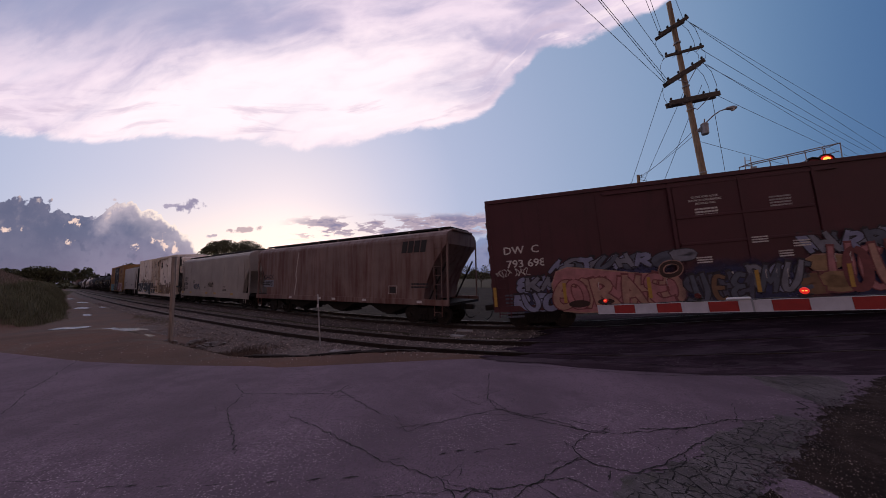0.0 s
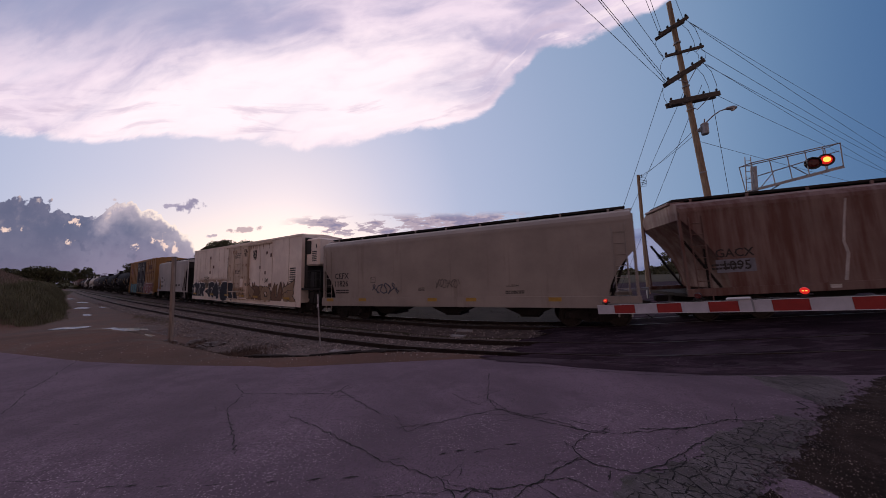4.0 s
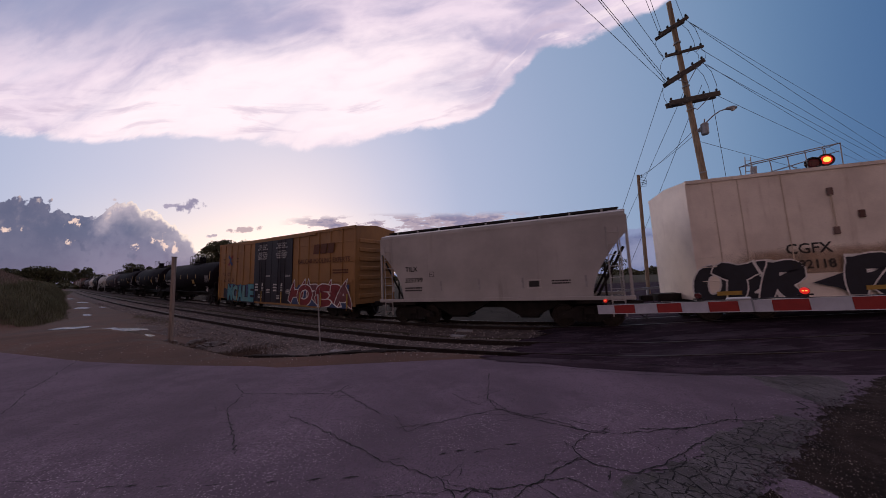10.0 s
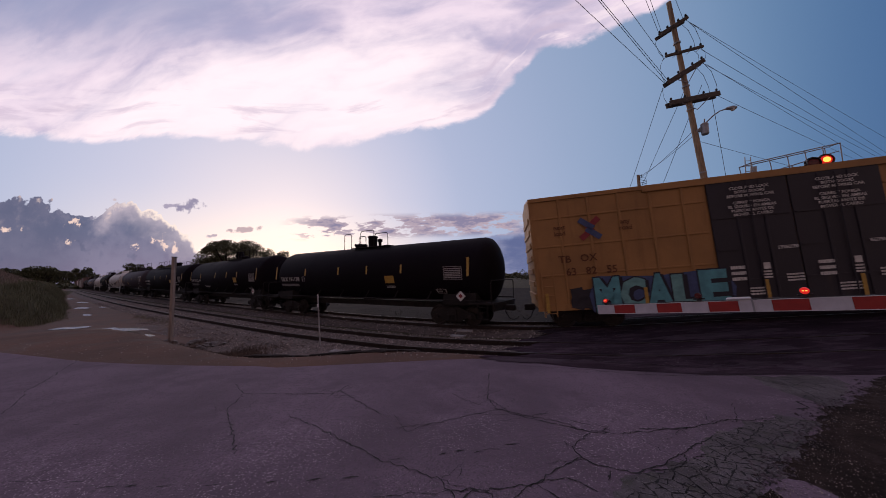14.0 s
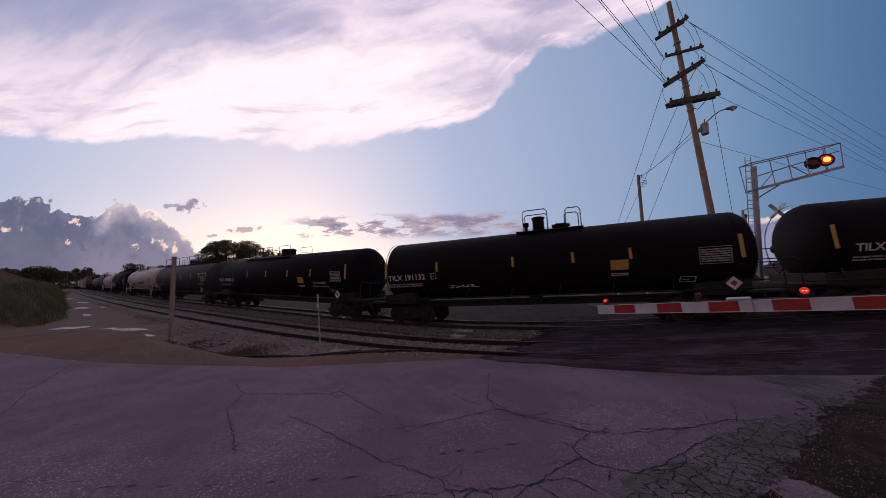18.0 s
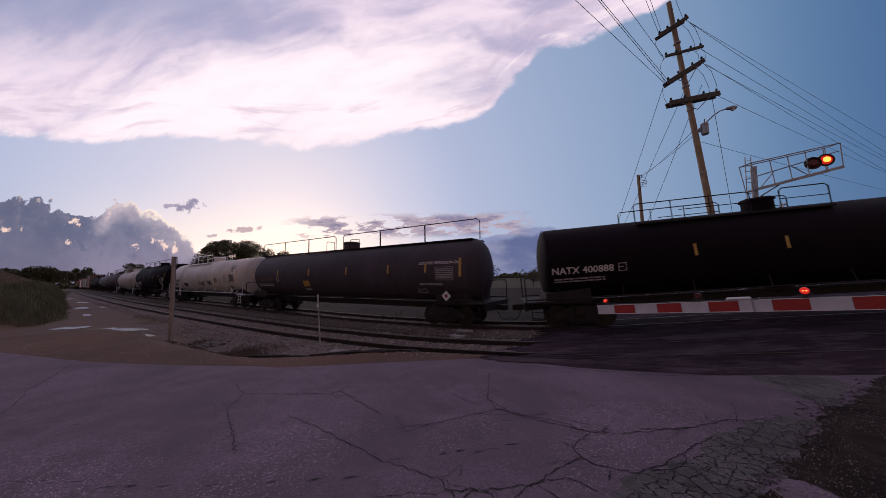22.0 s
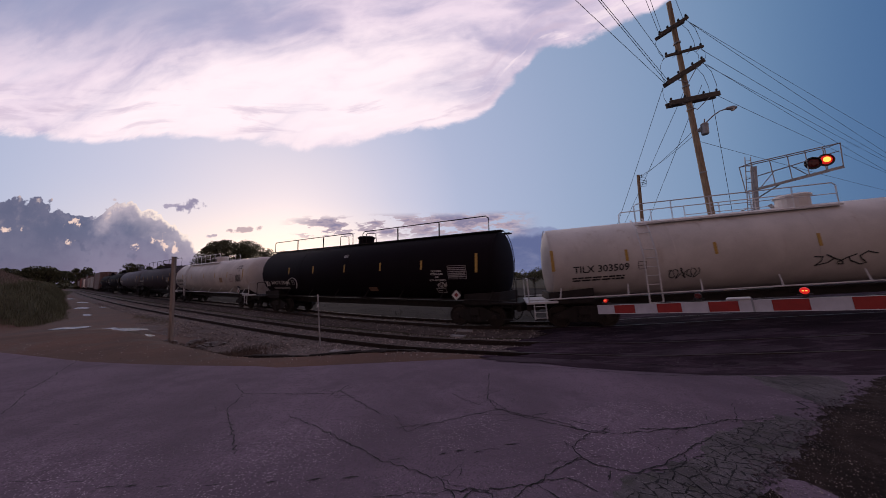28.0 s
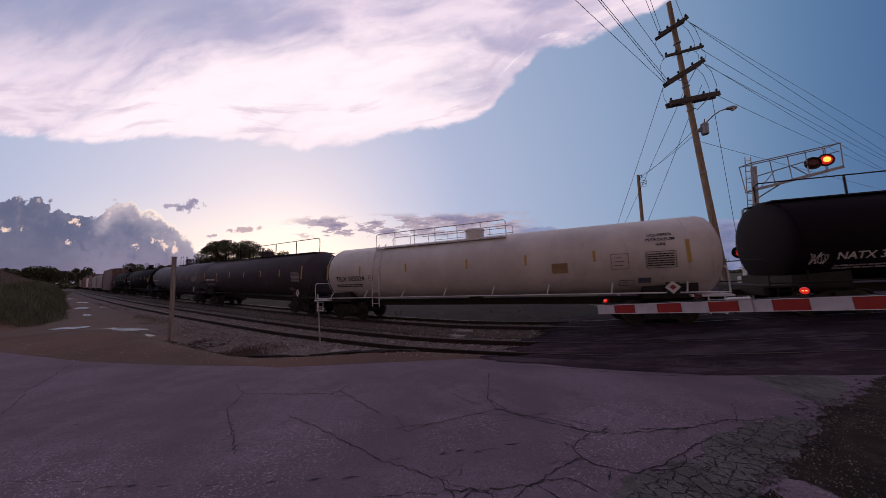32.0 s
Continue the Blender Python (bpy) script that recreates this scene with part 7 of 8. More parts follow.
def make_tanks():
    black_tank(-26.85, -10.64, "TILX", "191138", 61, 0, paint_black, "black tank car with white lettering", letter_white, 0.2, -5.85, (2.8, 2.2), strips=(-4.2, -1.1, 1.2, 3.6), ends=(0.5, 0.25), turn=-1)
    car, half, on = black_tank(-44.06, -28.29, "TILX", "191132", 65, 0, paint_black, "black tank car with bold white lettering", letter_white, 0.36, -6.04, (3.32, 2.3), strips=(-4.39, -0.8, 1.65, 3.73), ends=(0.45, 0.0), size=(1.52, 2.62, 0.40, 0.86))
    scribble(car, on(-3.2, 1.75), 1.3, 0.16, 3, letter_white, 5, 0.012)
    black_tank(-63.91, -45.41, "NATX", "400888", 70, 1, paint_black, "long black pressure tank car with a yellow plate", letter_white, -0.2, -7.35, (3.85, 2.25), 7.45, 5.82, 6.82, 7.7, (-3.4, -0.57, 2.3, 4.95), (-5.0, 1.47), ends=(0.4, -0.2), size=(1.52, 2.62, 0.40, 0.86), edge_in=(None, 0.9))
    car, half, on = black_tank(-85.11, -65.88, "UTLX", "5064", 75, 2, paint_dark, "faded dark grey pressure tank car with full-length handrail", letter_white, 0.15, -7.1, (-2.45, 2.0), 8.05, None, 6.6, 8.16, (-5.6, -2.1, 1.4, 4.6, 7.0), ((-9.35, -0.75), (-0.05, 9.45)), None, letter_faded, (0.4, 0.0))
    lettering(car, "LIQUEFIED PETROLEUM GAS", 0.18, on(7.75, 2.95), letter_white)
    lettering(car, "NOT ODORIZED", 0.17, on(7.24, 1.95), letter_white)
    for s0, s1, num, seed, dome, nx, lx, rails, strips, tag in ((-105.50, -86.55, "303509", 80, 0.63, -7.0, -5.28, (-5.32, 1.33), (-6.05, -3.1, 0.0, 3.2, 6.2), True), (-145.74, -127.13, "303524", 90, 0.08, -6.95, -5.13, (-5.54, 1.91), (-6.23, -3.26, 0.09, 2.83, 5.53), False)):
        car, half, on = black_tank(s0, s1, "TILX", num, seed, 3, paint_white, "white pressure tank car with a side ladder", letter_black, dome, nx, None, 7.74, None, 6.6, 8.0, strips, rails, white_metal, None, (0.5 if tag else 0.3, 0.55), size=(1.52, 2.62, 0.3 if tag else 0.62, 0.86))
        lad = part("side_ladder", add_tube(tube([(lx - 0.22, -1.58, 0.75), (lx - 0.22, -1.58, 2.7), (lx - 0.22, -1.25, 3.7), (lx - 0.22, -0.8, 4.15)], 0.025, 5), [(lx + 0.22, -1.58, 0.75), (lx + 0.22, -1.58, 2.7), (lx + 0.22, -1.25, 3.7), (lx + 0.22, -0.8, 4.15)], 0.025, 5), white_metal, car)
        for i in range(10):
            z = 0.9 + 0.33 * i
            y = -1.58 if z < 2.7 else -1.58 + (z - 2.7) * 0.4
            part("rung", tube([(lx - 0.22, y, z), (lx + 0.22, y, z)], 0.016, 5), white_metal, lad)
        framed(car, on(6.4, 2.45), 0.6, 0.6, 3, spray["pink"])
        plate(car, on(4.21, 2.3), 0.62, 0.42, spray["gold"], "warning_plate")
        for k, word in enumerate(("LIQUEFIED", "PETROLEUM", "GAS")):
            lettering(car, word, 0.17, on(7.78, 3.38 - 0.18 * k), letter_black)
        plate(car, on(7.2, 1.7), 0.42, 0.24, spray["slate"], "data_plate")
        if tag:
            scribble(car, on(-4.16, 1.9), 1.0, 0.5, 5, letter_black, 7, 0.016)
            scribble(car, on(0.6, 2.0), 1.6, 0.5, 3, letter_black, 8, 0.02)
            scribble(car, on(2.6, 2.1), 1.1, 0.5, 4, letter_black, 4, 0.018)
    car, half, on = black_tank(-125.09, -106.14, "NATX", "33606", 85, 2, paint_black, "black pressure tank car with white stencilling and tags", letter_white, -0.1, -6.75, None, 7.15, None, 6.1, 7.05, (-5.58, -3.06, -0.22, 2.54, 5.2), ((-9.2, -0.75), (0.1, 8.3)), num_z=2.06, ends=(0.4, -0.5), size=(1.63, 2.74, 0.34, 0.68), edge_in=(None, 1.35))
    plate(car, on(1.72, 1.66), 0.62, 0.3, spray["brown"], "warning_plate")
    for k, line in enumerate(("LIQUEFIED", "PETROLEUM", "GAS", "NON ODORIZED")):
        lettering(car, line, 0.12, on(6.05, 2.52 - 0.14 * k), letter_white)
    stencil(car, on(-0.25, 3.55), 0.36, 0.22, 3, letter_dim, 96)
    part("spray_arch", tube([(-5.25 + 0.55 * math.cos(a), -1.605, 1.85 + 0.52 * math.sin(a)) for a in (math.pi * k / 10 for k in range(-1, 11))], 0.022, 5), letter_white, car)
    scribble(car, on(-8.3, 2.0), 0.5, 0.5, 4, letter_white, 2, 0.014)
    scribble(car, on(6.25, 1.88), 0.55, 0.34, 4, letter_white, 3, 0.016)
    black_tank(-164.70, -146.90, "", "", 95, 2, paint_dark, "dark slate pressure tank car", letter_white, 0.5)
    black_tank(-183.70, -165.70, "", "", 100, 0, paint_blue, "dull blue-grey tank car", letter_white, 0.0)
    black_tank(-203.30, -184.70, "", "", 105, 0, paint_black, "black tank car far along the train", letter_white, 0.0)
    black_tank(-222.30, -204.30, "", "", 110, 0, paint_black, "black tank car far along the train", letter_white, 0.0)


maroon_boxcar()
rusty_hopper()
grey_hopper()
refrigerator_car()
short_hopper()
yellow_boxcar()
make_tanks()
# the far end of the train: boxcars and hoppers that stay small
for kind, s0, s1, col, text in (("b", -242.0, -224.0, paint_rusty, "rust-brown boxcar far along the train"), ("h", -260.5, -243.0, paint_grey, "grey hopper car far along the train"), ("h", -279.0, -261.5, paint_grey, "grey hopper car far along the train"),
                               ("b", -297.0, -280.0, paint_rusty, "rust-stained grey boxcar far along the train"), ("h", -315.0, -298.0, paint_cream, "pale hopper car far along the train"), ("b", -334.0, -316.0, paint_rusty, "rust-stained grey boxcar far along the train"),
                               ("b", -353.0, -335.0, paint_red, "rust-red boxcar far along the train"), ("h", -372.0, -354.0, paint_rusty, "rusty hopper car far along the train"), ("h", -391.0, -373.0, paint_grey, "grey hopper car far along the train"), ("b", -410.0, -392.0, paint_maroon, "maroon boxcar far along the train")):
    (boxcar if kind == "b" else hopper)("boxcar" if kind == "b" else "hopper_car", s0, s1, text, col)

# ---------------------------------------------------------------- the utility pole, its wires and the smaller pole


def beam(a, b, w, h, up=(0, 0, 1), bevel=0.0):
    """A squared timber or bar from a to b."""
    a, b = Vector(a), Vector(b)
    d = (b - a).normalized()
    side = Vector(up).cross(d).normalized()
    m = Matrix.Translation(a) @ Matrix((d, side, d.cross(side))).transposed().to_4x4()
    return box((0, -w / 2, -h / 2), ((b - a).length, w / 2, h / 2), m, bevel)


def sag(a, b, drop, n=14):
    a, b = Vector(a), Vector(b)
    return [a.lerp(b, i / n) - Vector((0, 0, drop * 4 * (i / n) * (1 - i / n))) for i in range(n + 1)]


def insulator(parent, p, h=0.22):
    part("insulator", lathe(bmesh.new(), [(0, 0), (0, 0.03), (h * 0.35, 0.03), (h * 0.4, 0.07), (h * 0.6, 0.045), (h * 0.65, 0.065), (h * 0.9, 0.04), (h, 0)], Matrix.Translation(p) @ pose(0, 0, 0, 0, -90, 0), 10), black_paint, parent)


ARMS = [((13.87, 18.0, 16.84), (15.77, 18.0, 18.03), 0.20), ((14.13, 18.0, 15.42), (16.54, 18.0, 16.04), 0.16), ((14.12, 18.0, 13.69), (16.52, 18.0, 15.13), 0.26), ((14.14, 18.0, 12.35), (17.26, 18.0, 12.94), 0.30)]


def utility_pole():
    pole = thing("utility_pole", None, "tall weathered wooden utility pole with four dark crossarms", "utility pole")
    part("pole_shaft", tube([(16.75, 18, gz(16.75, 18) - 0.3), (16.35, 18, 3.2), (16.0, 18, 6.6), (15.6, 18, 10.8), (15.2, 18, 15.0), (14.79, 18, 19.2)], 0.20, 14, 0.13), wood_mat, pole)
    for k, (a, b, w) in enumerate(ARMS):
        a, b = Vector(a), Vector(b)
        for off in ((-0.17, 0.17) if k in (0, 2, 3) else (-0.17,)):
            o = Vector((0, off, 0))
            part("crossarm", beam(a + o, b + o, 0.11, w, bevel=0.012), arm_mat, pole)
        mid = (a + b) / 2
        for q in (0.2, 0.8):
            p = a.lerp(b, q)
            if k in (2, 3):
                part("arm_brace", tube([p + Vector((0, -0.2, -0.1)), mid + Vector((0.05, -0.2, -0.75))], 0.022, 5), galv_mat, pole)
        for q in (0.04, 0.32, 0.70, 0.96):
            insulator(pole, a.lerp(b, q) + Vector((0, -0.1, w / 2)))
            part("arm_bolt", tube([a.lerp(b, q) + Vector((0, -0.26, 0)), a.lerp(b, q) + Vector((0, 0.26, 0))], 0.015, 5), galv_mat, pole)
        if k < 3:
            # jumper loops that hang from one arm to the next
            c, d = Vector(ARMS[k + 1][0]), Vector(ARMS[k + 1][1])
            for p, q, out in ((a, c, -0.25), (b, d, 0.3), (a.lerp(b, 0.8), c.lerp(d, 0.85), 0.25)):
                part("jumper_wire", tube([p, p.lerp(q, 0.3) + Vector((out, 0, 0)), p.lerp(q, 0.7) + Vector((out * 0.8, 0, 0)), q], 0.012, 5), wire_mat, pole)
    part("transformer", lathe(bmesh.new(), [(10.25, 0), (10.25, 0.15), (10.3, 0.19), (10.85, 0.19), (10.9, 0.2), (10.98, 0.12), (11.0, 0)], pose(16.0, 17.72, 0, 0, -90, 0), 16), galv_mat, pole)
    part("bushing", tube([(16.0, 17.7, 10.95), (15.98, 17.66, 11.2)], 0.035, 8), galv_mat, pole)
    part("mount_bracket", box((15.6, 17.75, 10.5), (15.9, 17.95, 10.62)), galv_mat, pole)
    part("lamp_arm", tube([(15.62, 17.85, 10.55), (15.95, 17.75, 10.85), (16.49, 17.6, 11.38), (16.85, 17.55, 11.62), (17.25, 17.5, 11.74)], 0.035, 8), galv_mat, pole)
    bm = lathe(bmesh.new(), [(0, 0), (0.02, 0.07), (0.18, 0.10), (0.42, 0.13), (0.60, 0.10), (0.66, 0)], pose(17.2, 17.5, 11.74, 0, -6, 0), 14)
    head = part("lamp_head", bm, galv_mat, pole)
    part("lamp_lens", lathe(bmesh.new(), [(-0.14, 0), (-0.10, 0.09), (0, 0.11), (0, 0)], pose(17.6, 17.5, 11.72, 0, -90, 0), 14), white_metal, head)
    for z in (8.0, 12.0, 13.5, 16.4):
        x = 16.0 - (z - 6.6) * 0.0963
        part("pole_band", tube([(x + 0.008, 18, z - 0.04), (x - 0.002, 18, z + 0.04)], 0.20, 12), galv_mat, pole)
    return pole


utility_pole()


def wires():
    """Overhead wires: seven come over the road, seven go on to the right, guys hold the pole."""
    over = [((14.12, 18, 13.69), (5.87, 12.0, 13.72)), ((14.23, 18, 13.76), (6.86, 12.0, 13.69)), ((14.38, 18, 13.79), (6.98, 12.0, 13.69)), ((14.17, 18, 15.45), (8.99, 13.7, 15.32)), ((14.05, 18, 16.87), (11.26, 15.2, 16.74)), ((14.2, 18, 17.02), (11.58, 15.3, 16.84)), ((15.65, 18, 17.91), (13.72, 16.2, 17.67))]
    for a, b in over:
        a, b = Vector(a), Vector(b)
        e = a + (b - a) * 4.5
        tagged(part("overhead_wire", tube([a, b, e], 0.012, 5), wire_mat), "thin dark overhead wire", "wire", "overhead wires")
    right = [((15.77, 18, 17.99), (83.83, 48.4, 16.3)), ((16.07, 18, 17.75), (83.0, 48.4, 13.2)), ((16.54, 18, 15.97), (82.4, 48.4, 13.65)), ((16.52, 18, 15.06), (82.3, 48.4, 13.7)), ((16.79, 18, 14.94), (81.7, 48.4, 11.7)), ((17.25, 18, 12.87), (81.3, 48.4, 13.1)), ((15.8, 18, 9.97), (81.5, 48.4, 12.0))]
    for a, b in right:
        tagged(part("overhead_wire", tube(sag(a, b, 0.25), 0.012, 5), wire_mat), "thin dark overhead wire", "wire", "overhead wires")
    for a, b in (((15.62, 18, 10.42), (17.25, 26, 10.35)), ((15.62, 18, 10.72), (17.3, 26, 10.2)), ((16.9, 18, 12.8), (23.6, 24, 0.3)), ((14.0, 18, 13.68), (16.08, 32.88, 0.23)), ((15.44, 18, 13.64), (15.95, 32.88, 0.24)), ((16.36, 18, 13.62), (18.75, 32.88, 0.17))):
        tagged(part("guy_wire", tube(sag(a, b, 0.15, 8), 0.014, 5), wire_mat), "thin steel guy wire", "wire", "guy wires")


wires()


def small_pole():
    p = thing("utility_pole", None, "short grey wooden pole behind the train", "utility pole")
    part("pole_shaft", tube([(17.3, 26, gz(17.3, 26) - 0.2), (17.26, 26, 6.0), (17.23, 26, 10.5)], 0.15, 12, 0.12), wood_mat, p)
    part("pole_cap", tube([(17.23, 26, 10.5), (17.23, 26, 10.54)], 0.13, 12), galv_mat, p)
    for k in range(3):
        part("wire_loop", tube([(17.33, 25.9, 10.3 - 0.2 * k), (17.7, 25.8, 10.2 - 0.25 * k), (17.8, 25.8, 9.9 - 0.2 * k), (17.4, 25.88, 9.8 - 0.15 * k)], 0.018, 5), wire_mat, p)
    insulator(p, Vector((17.42, 25.9, 10.35)))


small_pole()

# ---------------------------------------------------------------- crossing signals


def flasher(parent, p, lit, yaw, r=0.15, back=0.30):
    """A round crossing light: black background disc, hooded housing, red lens."""
    m = Matrix.Translation(p) @ pose(0, 0, 0, 0, 0, yaw)
    disc = part("target_disc", lathe(bmesh.new(), [(-0.01, 0), (-0.01, back), (0.015, back), (0.015, 0)], m @ pose(0, 0, 0, 0, 0, 90), 28), black_paint, parent)
    bm = bmesh.new()
    n = 20
    for i in range(n):
        a0, a1 = math.pi * (-0.15 + 1.3 * i / n), math.pi * (-0.15 + 1.3 * (i + 1) / n)
        q = []
        for a, y in ((a0, 0), (a1, 0), (a1, -0.13), (a0, -0.13)):
            k = r * 1.12
            q.append(bm.verts.new(m @ Vector((k * math.cos(a), y, k * math.sin(a)))))
        bm.faces.new(q)
    bmesh.ops.remove_doubles(bm, verts=bm.verts[:], dist=1e-4)
    bmesh.ops.solidify(bm, geom=bm.faces[:], thickness=0.008)
    part("hood", bm, black_paint, disc)
    part("housing", lathe(bmesh.new(), [(0.0, r * 1.1), (0.16, r * 0.95), (0.2, r * 0.5), (0.2, 0)], m @ pose(0, 0, 0, 0, 0, 90), 20), black_paint, disc)
    lens = part("lens", lathe(bmesh.new(), [(-0.105, 0), (-0.10, r * 0.5), (-0.07, r * 0.9), (-0.012, r)], m @ pose(0, 0, 0, 0, 0, 90), 20), lens_on if lit else lens_off, disc, "lit red lens" if lit else "dark red lens")
    if lit:
        part("bright_spot", lathe(bmesh.new(), [(-0.115, 0), (-0.113, r * 0.5), (-0.095, r * 0.62)], m @ pose(0, 0, 0, 0, 0, 90), 16), core_on, lens)


def cantilever():
    g = thing("cantilever_signal", None, "galvanized cantilever crossing signal with a railed arm", "railway signal")
    base = gz(16.0, 15.5)
    part("mast", tube([(15.95, 15.5, base - 0.1), (16.32, 15.5, 7.4)], 0.125, 16), galv_mat, g)
    part("base_flange", box((15.65, 15.2, base - 0.05), (16.25, 15.8, base + 0.06), bevel=0.02), galv_mat, g)
    tl, tr, ll, lr, ml, mr = (Vector(v) for v in ((15.90, 15.5, 7.51), (20.59, 15.5, 8.47), (16.10, 15.5, 6.14), (20.59, 15.5, 7.19), (16.18, 15.5, 6.83), (20.47, 15.5, 8.04)))
    for y in (-0.32, 0.32):
        o = Vector((0, y, 0))
        part("bottom_chord", beam(ll + o, lr + o, 0.07, 0.11), galv_mat, g)
        part("top_handrail", tube([tl + o, tr + o], 0.028, 8), galv_mat, g)
        part("mid_handrail", tube([ml + o, mr + o], 0.022, 8), galv_mat, g)
        for i in range(6 if y < 0 else 2):
            q = i / (5 if y < 0 else 1)
            part("rail_post", tube([ll.lerp(lr, q) + o, tl.lerp(tr, q) + o], 0.022, 6), galv_mat, g)
        if y > 0:
            continue
        part("truss_diagonal", tube([ll.lerp(lr, 0.02) + o, ml.lerp(mr, 0.2) + o], 0.02, 6), galv_mat, g)
        part("truss_diagonal", tube([ll.lerp(lr, 0.6) + o, ml.lerp(mr, 0.4) + o], 0.02, 6), galv_mat, g)
    for q in (0.0, 1.0):
        for a, b in ((tl, tr), (ll, lr)):
            p = a.lerp(b, q)
            part("cross_tie", tube([p + Vector((0, -0.32, 0)), p + Vector((0, 0.32, 0))], 0.025, 6), galv_mat, g)
    part("walkway_grating", beam(ll + Vector((0.1, 0, 0.07)), lr + Vector((0, 0, 0.07)), 0.6, 0.04), galv_mat, g)
    part("diagonal_stay", tube([(16.28, 15.5, 5.7), (17.6, 15.5, 6.45)], 0.03, 6), galv_mat, g)
    # ladder with its cage on the side of the mast
    for x in (-0.42, -0.12):
        part("ladder_stile", tube([(15.9 + x - 0.05, 15.4, base + 0.6), (16.25 + x, 15.4, 7.9)], 0.022, 6), galv_mat, g)
    for i in range(24):
        z = base + 0.8 + i * 0.29
        x = 15.9 + (z - base) / 7.2 * 0.35 - 0.45
        part("ladder_rung", tube([(x, 15.4, z), (x + 0.3, 15.4, z)], 0.014, 5), galv_mat, g)
    for z in (1.5, 3.5, 5.6):
        x = 15.9 + (z - base) / 7.2 * 0.35
        part("ladder_clamp", tube([(x - 0.4, 15.4, z), (x, 15.5, z)], 0.02, 5), galv_mat, g)
    flasher(g, Vector((19.66, 15.12, 7.56)), True, -28, 0.23, 0.32)
    flasher(g, Vector((18.98, 15.12, 7.40)), False, -28, 0.23, 0.32)
    part("light_bar", tube([(18.7, 15.25, 7.38), (20.1, 15.25, 7.66)], 0.035, 8), galv_mat, g)
    # crossbuck and plate, seen edge on, and a round light on the mast
    for a, b in (((16.48, 15.1, 4.6), (17.0, 14.9, 5.3)), ((16.48, 15.1, 5.3), (17.0, 14.9, 4.6))):
        part("crossbuck_blade", beam(a, b, 0.03, 0.2, (0, 1, 0)), white_metal, g)
    part("track_plate", box((16.55, 14.98, 4.05), (16.95, 15.02, 4.32)), white_metal, g)
    part("round_light", lathe(bmesh.new(), [(0, 0), (0, 0.26), (0.05, 0.28), (0.1, 0.2), (0.12, 0)], pose(16.75, 15.2, 3.06, 0, 0, 60), 20), black_paint, g)
    part("light_bracket", tube([(16.15, 15.5, 3.1), (16.72, 15.25, 3.12)], 0.03, 6), galv_mat, g)
    part("junction_box", box((16.25, 15.3, 1.1), (16.65, 15.6, 1.7), bevel=0.02), galv_mat, g)


cantilever()


def signal_mast():
    g = thing("signal_mast", None, "slim crossing signal mast with a pair of flashing lights", "railway signal")
    base = gz(14.6, 14.6)
    part("mast", tube([(14.45, 14.6, base - 0.1), (14.6, 14.6, 4.95)], 0.06, 10), galv_mat, g)
    part("side_pipe", tube([(14.62, 14.7, base), (14.80, 14.7, 4.6)], 0.045, 8), galv_mat, g)
    part("pipe_cap", tube([(14.8, 14.7, 4.6), (14.8, 14.7, 4.75)], 0.07, 8), black_paint, g)
    part("top_bracket", tube([(14.58, 14.6, 4.9), (14.9, 14.6, 5.05), (15.3, 14.7, 5.0)], 0.02, 6), galv_mat, g)
    part("light_arm", tube([(13.9, 14.5, 2.88), (14.75, 14.5, 2.92)], 0.035, 8), galv_mat, g)
    flasher(g, Vector((13.92, 14.35, 2.88)), True, -12, 0.15, 0.27)
    flasher(g, Vector((14.60, 14.42, 2.92)), False, -12, 0.15, 0.27)
    mech = part("gate_mechanism", box((14.15, 14.35, 1.0), (14.75, 14.85, 1.75), bevel=0.06), galv_mat, g)
    part("mechanism_cover", lathe(bmesh.new(), [(0, 0), (0, 0.33), (0.06, 0.36), (0.1, 0.3), (0.1, 0)], pose(14.35, 14.3, 1.55, 0, 0, -90), 20), galv_mat, mech)
    part("counterweight", box((14.0, 14.2, 1.2), (14.2, 14.3, 1.6)), galv_mat, g)
    part("foundation", box((14.1, 14.2, base - 0.2), (14.9, 15.0, base + 0.12)), concrete_mat, g)
    part("wire_coil", tube([(14.6, 14.5, 2.8), (14.75, 14.45, 2.2), (14.6, 14.5, 1.8)], 0.02, 5), black_paint, g)


signal_mast()


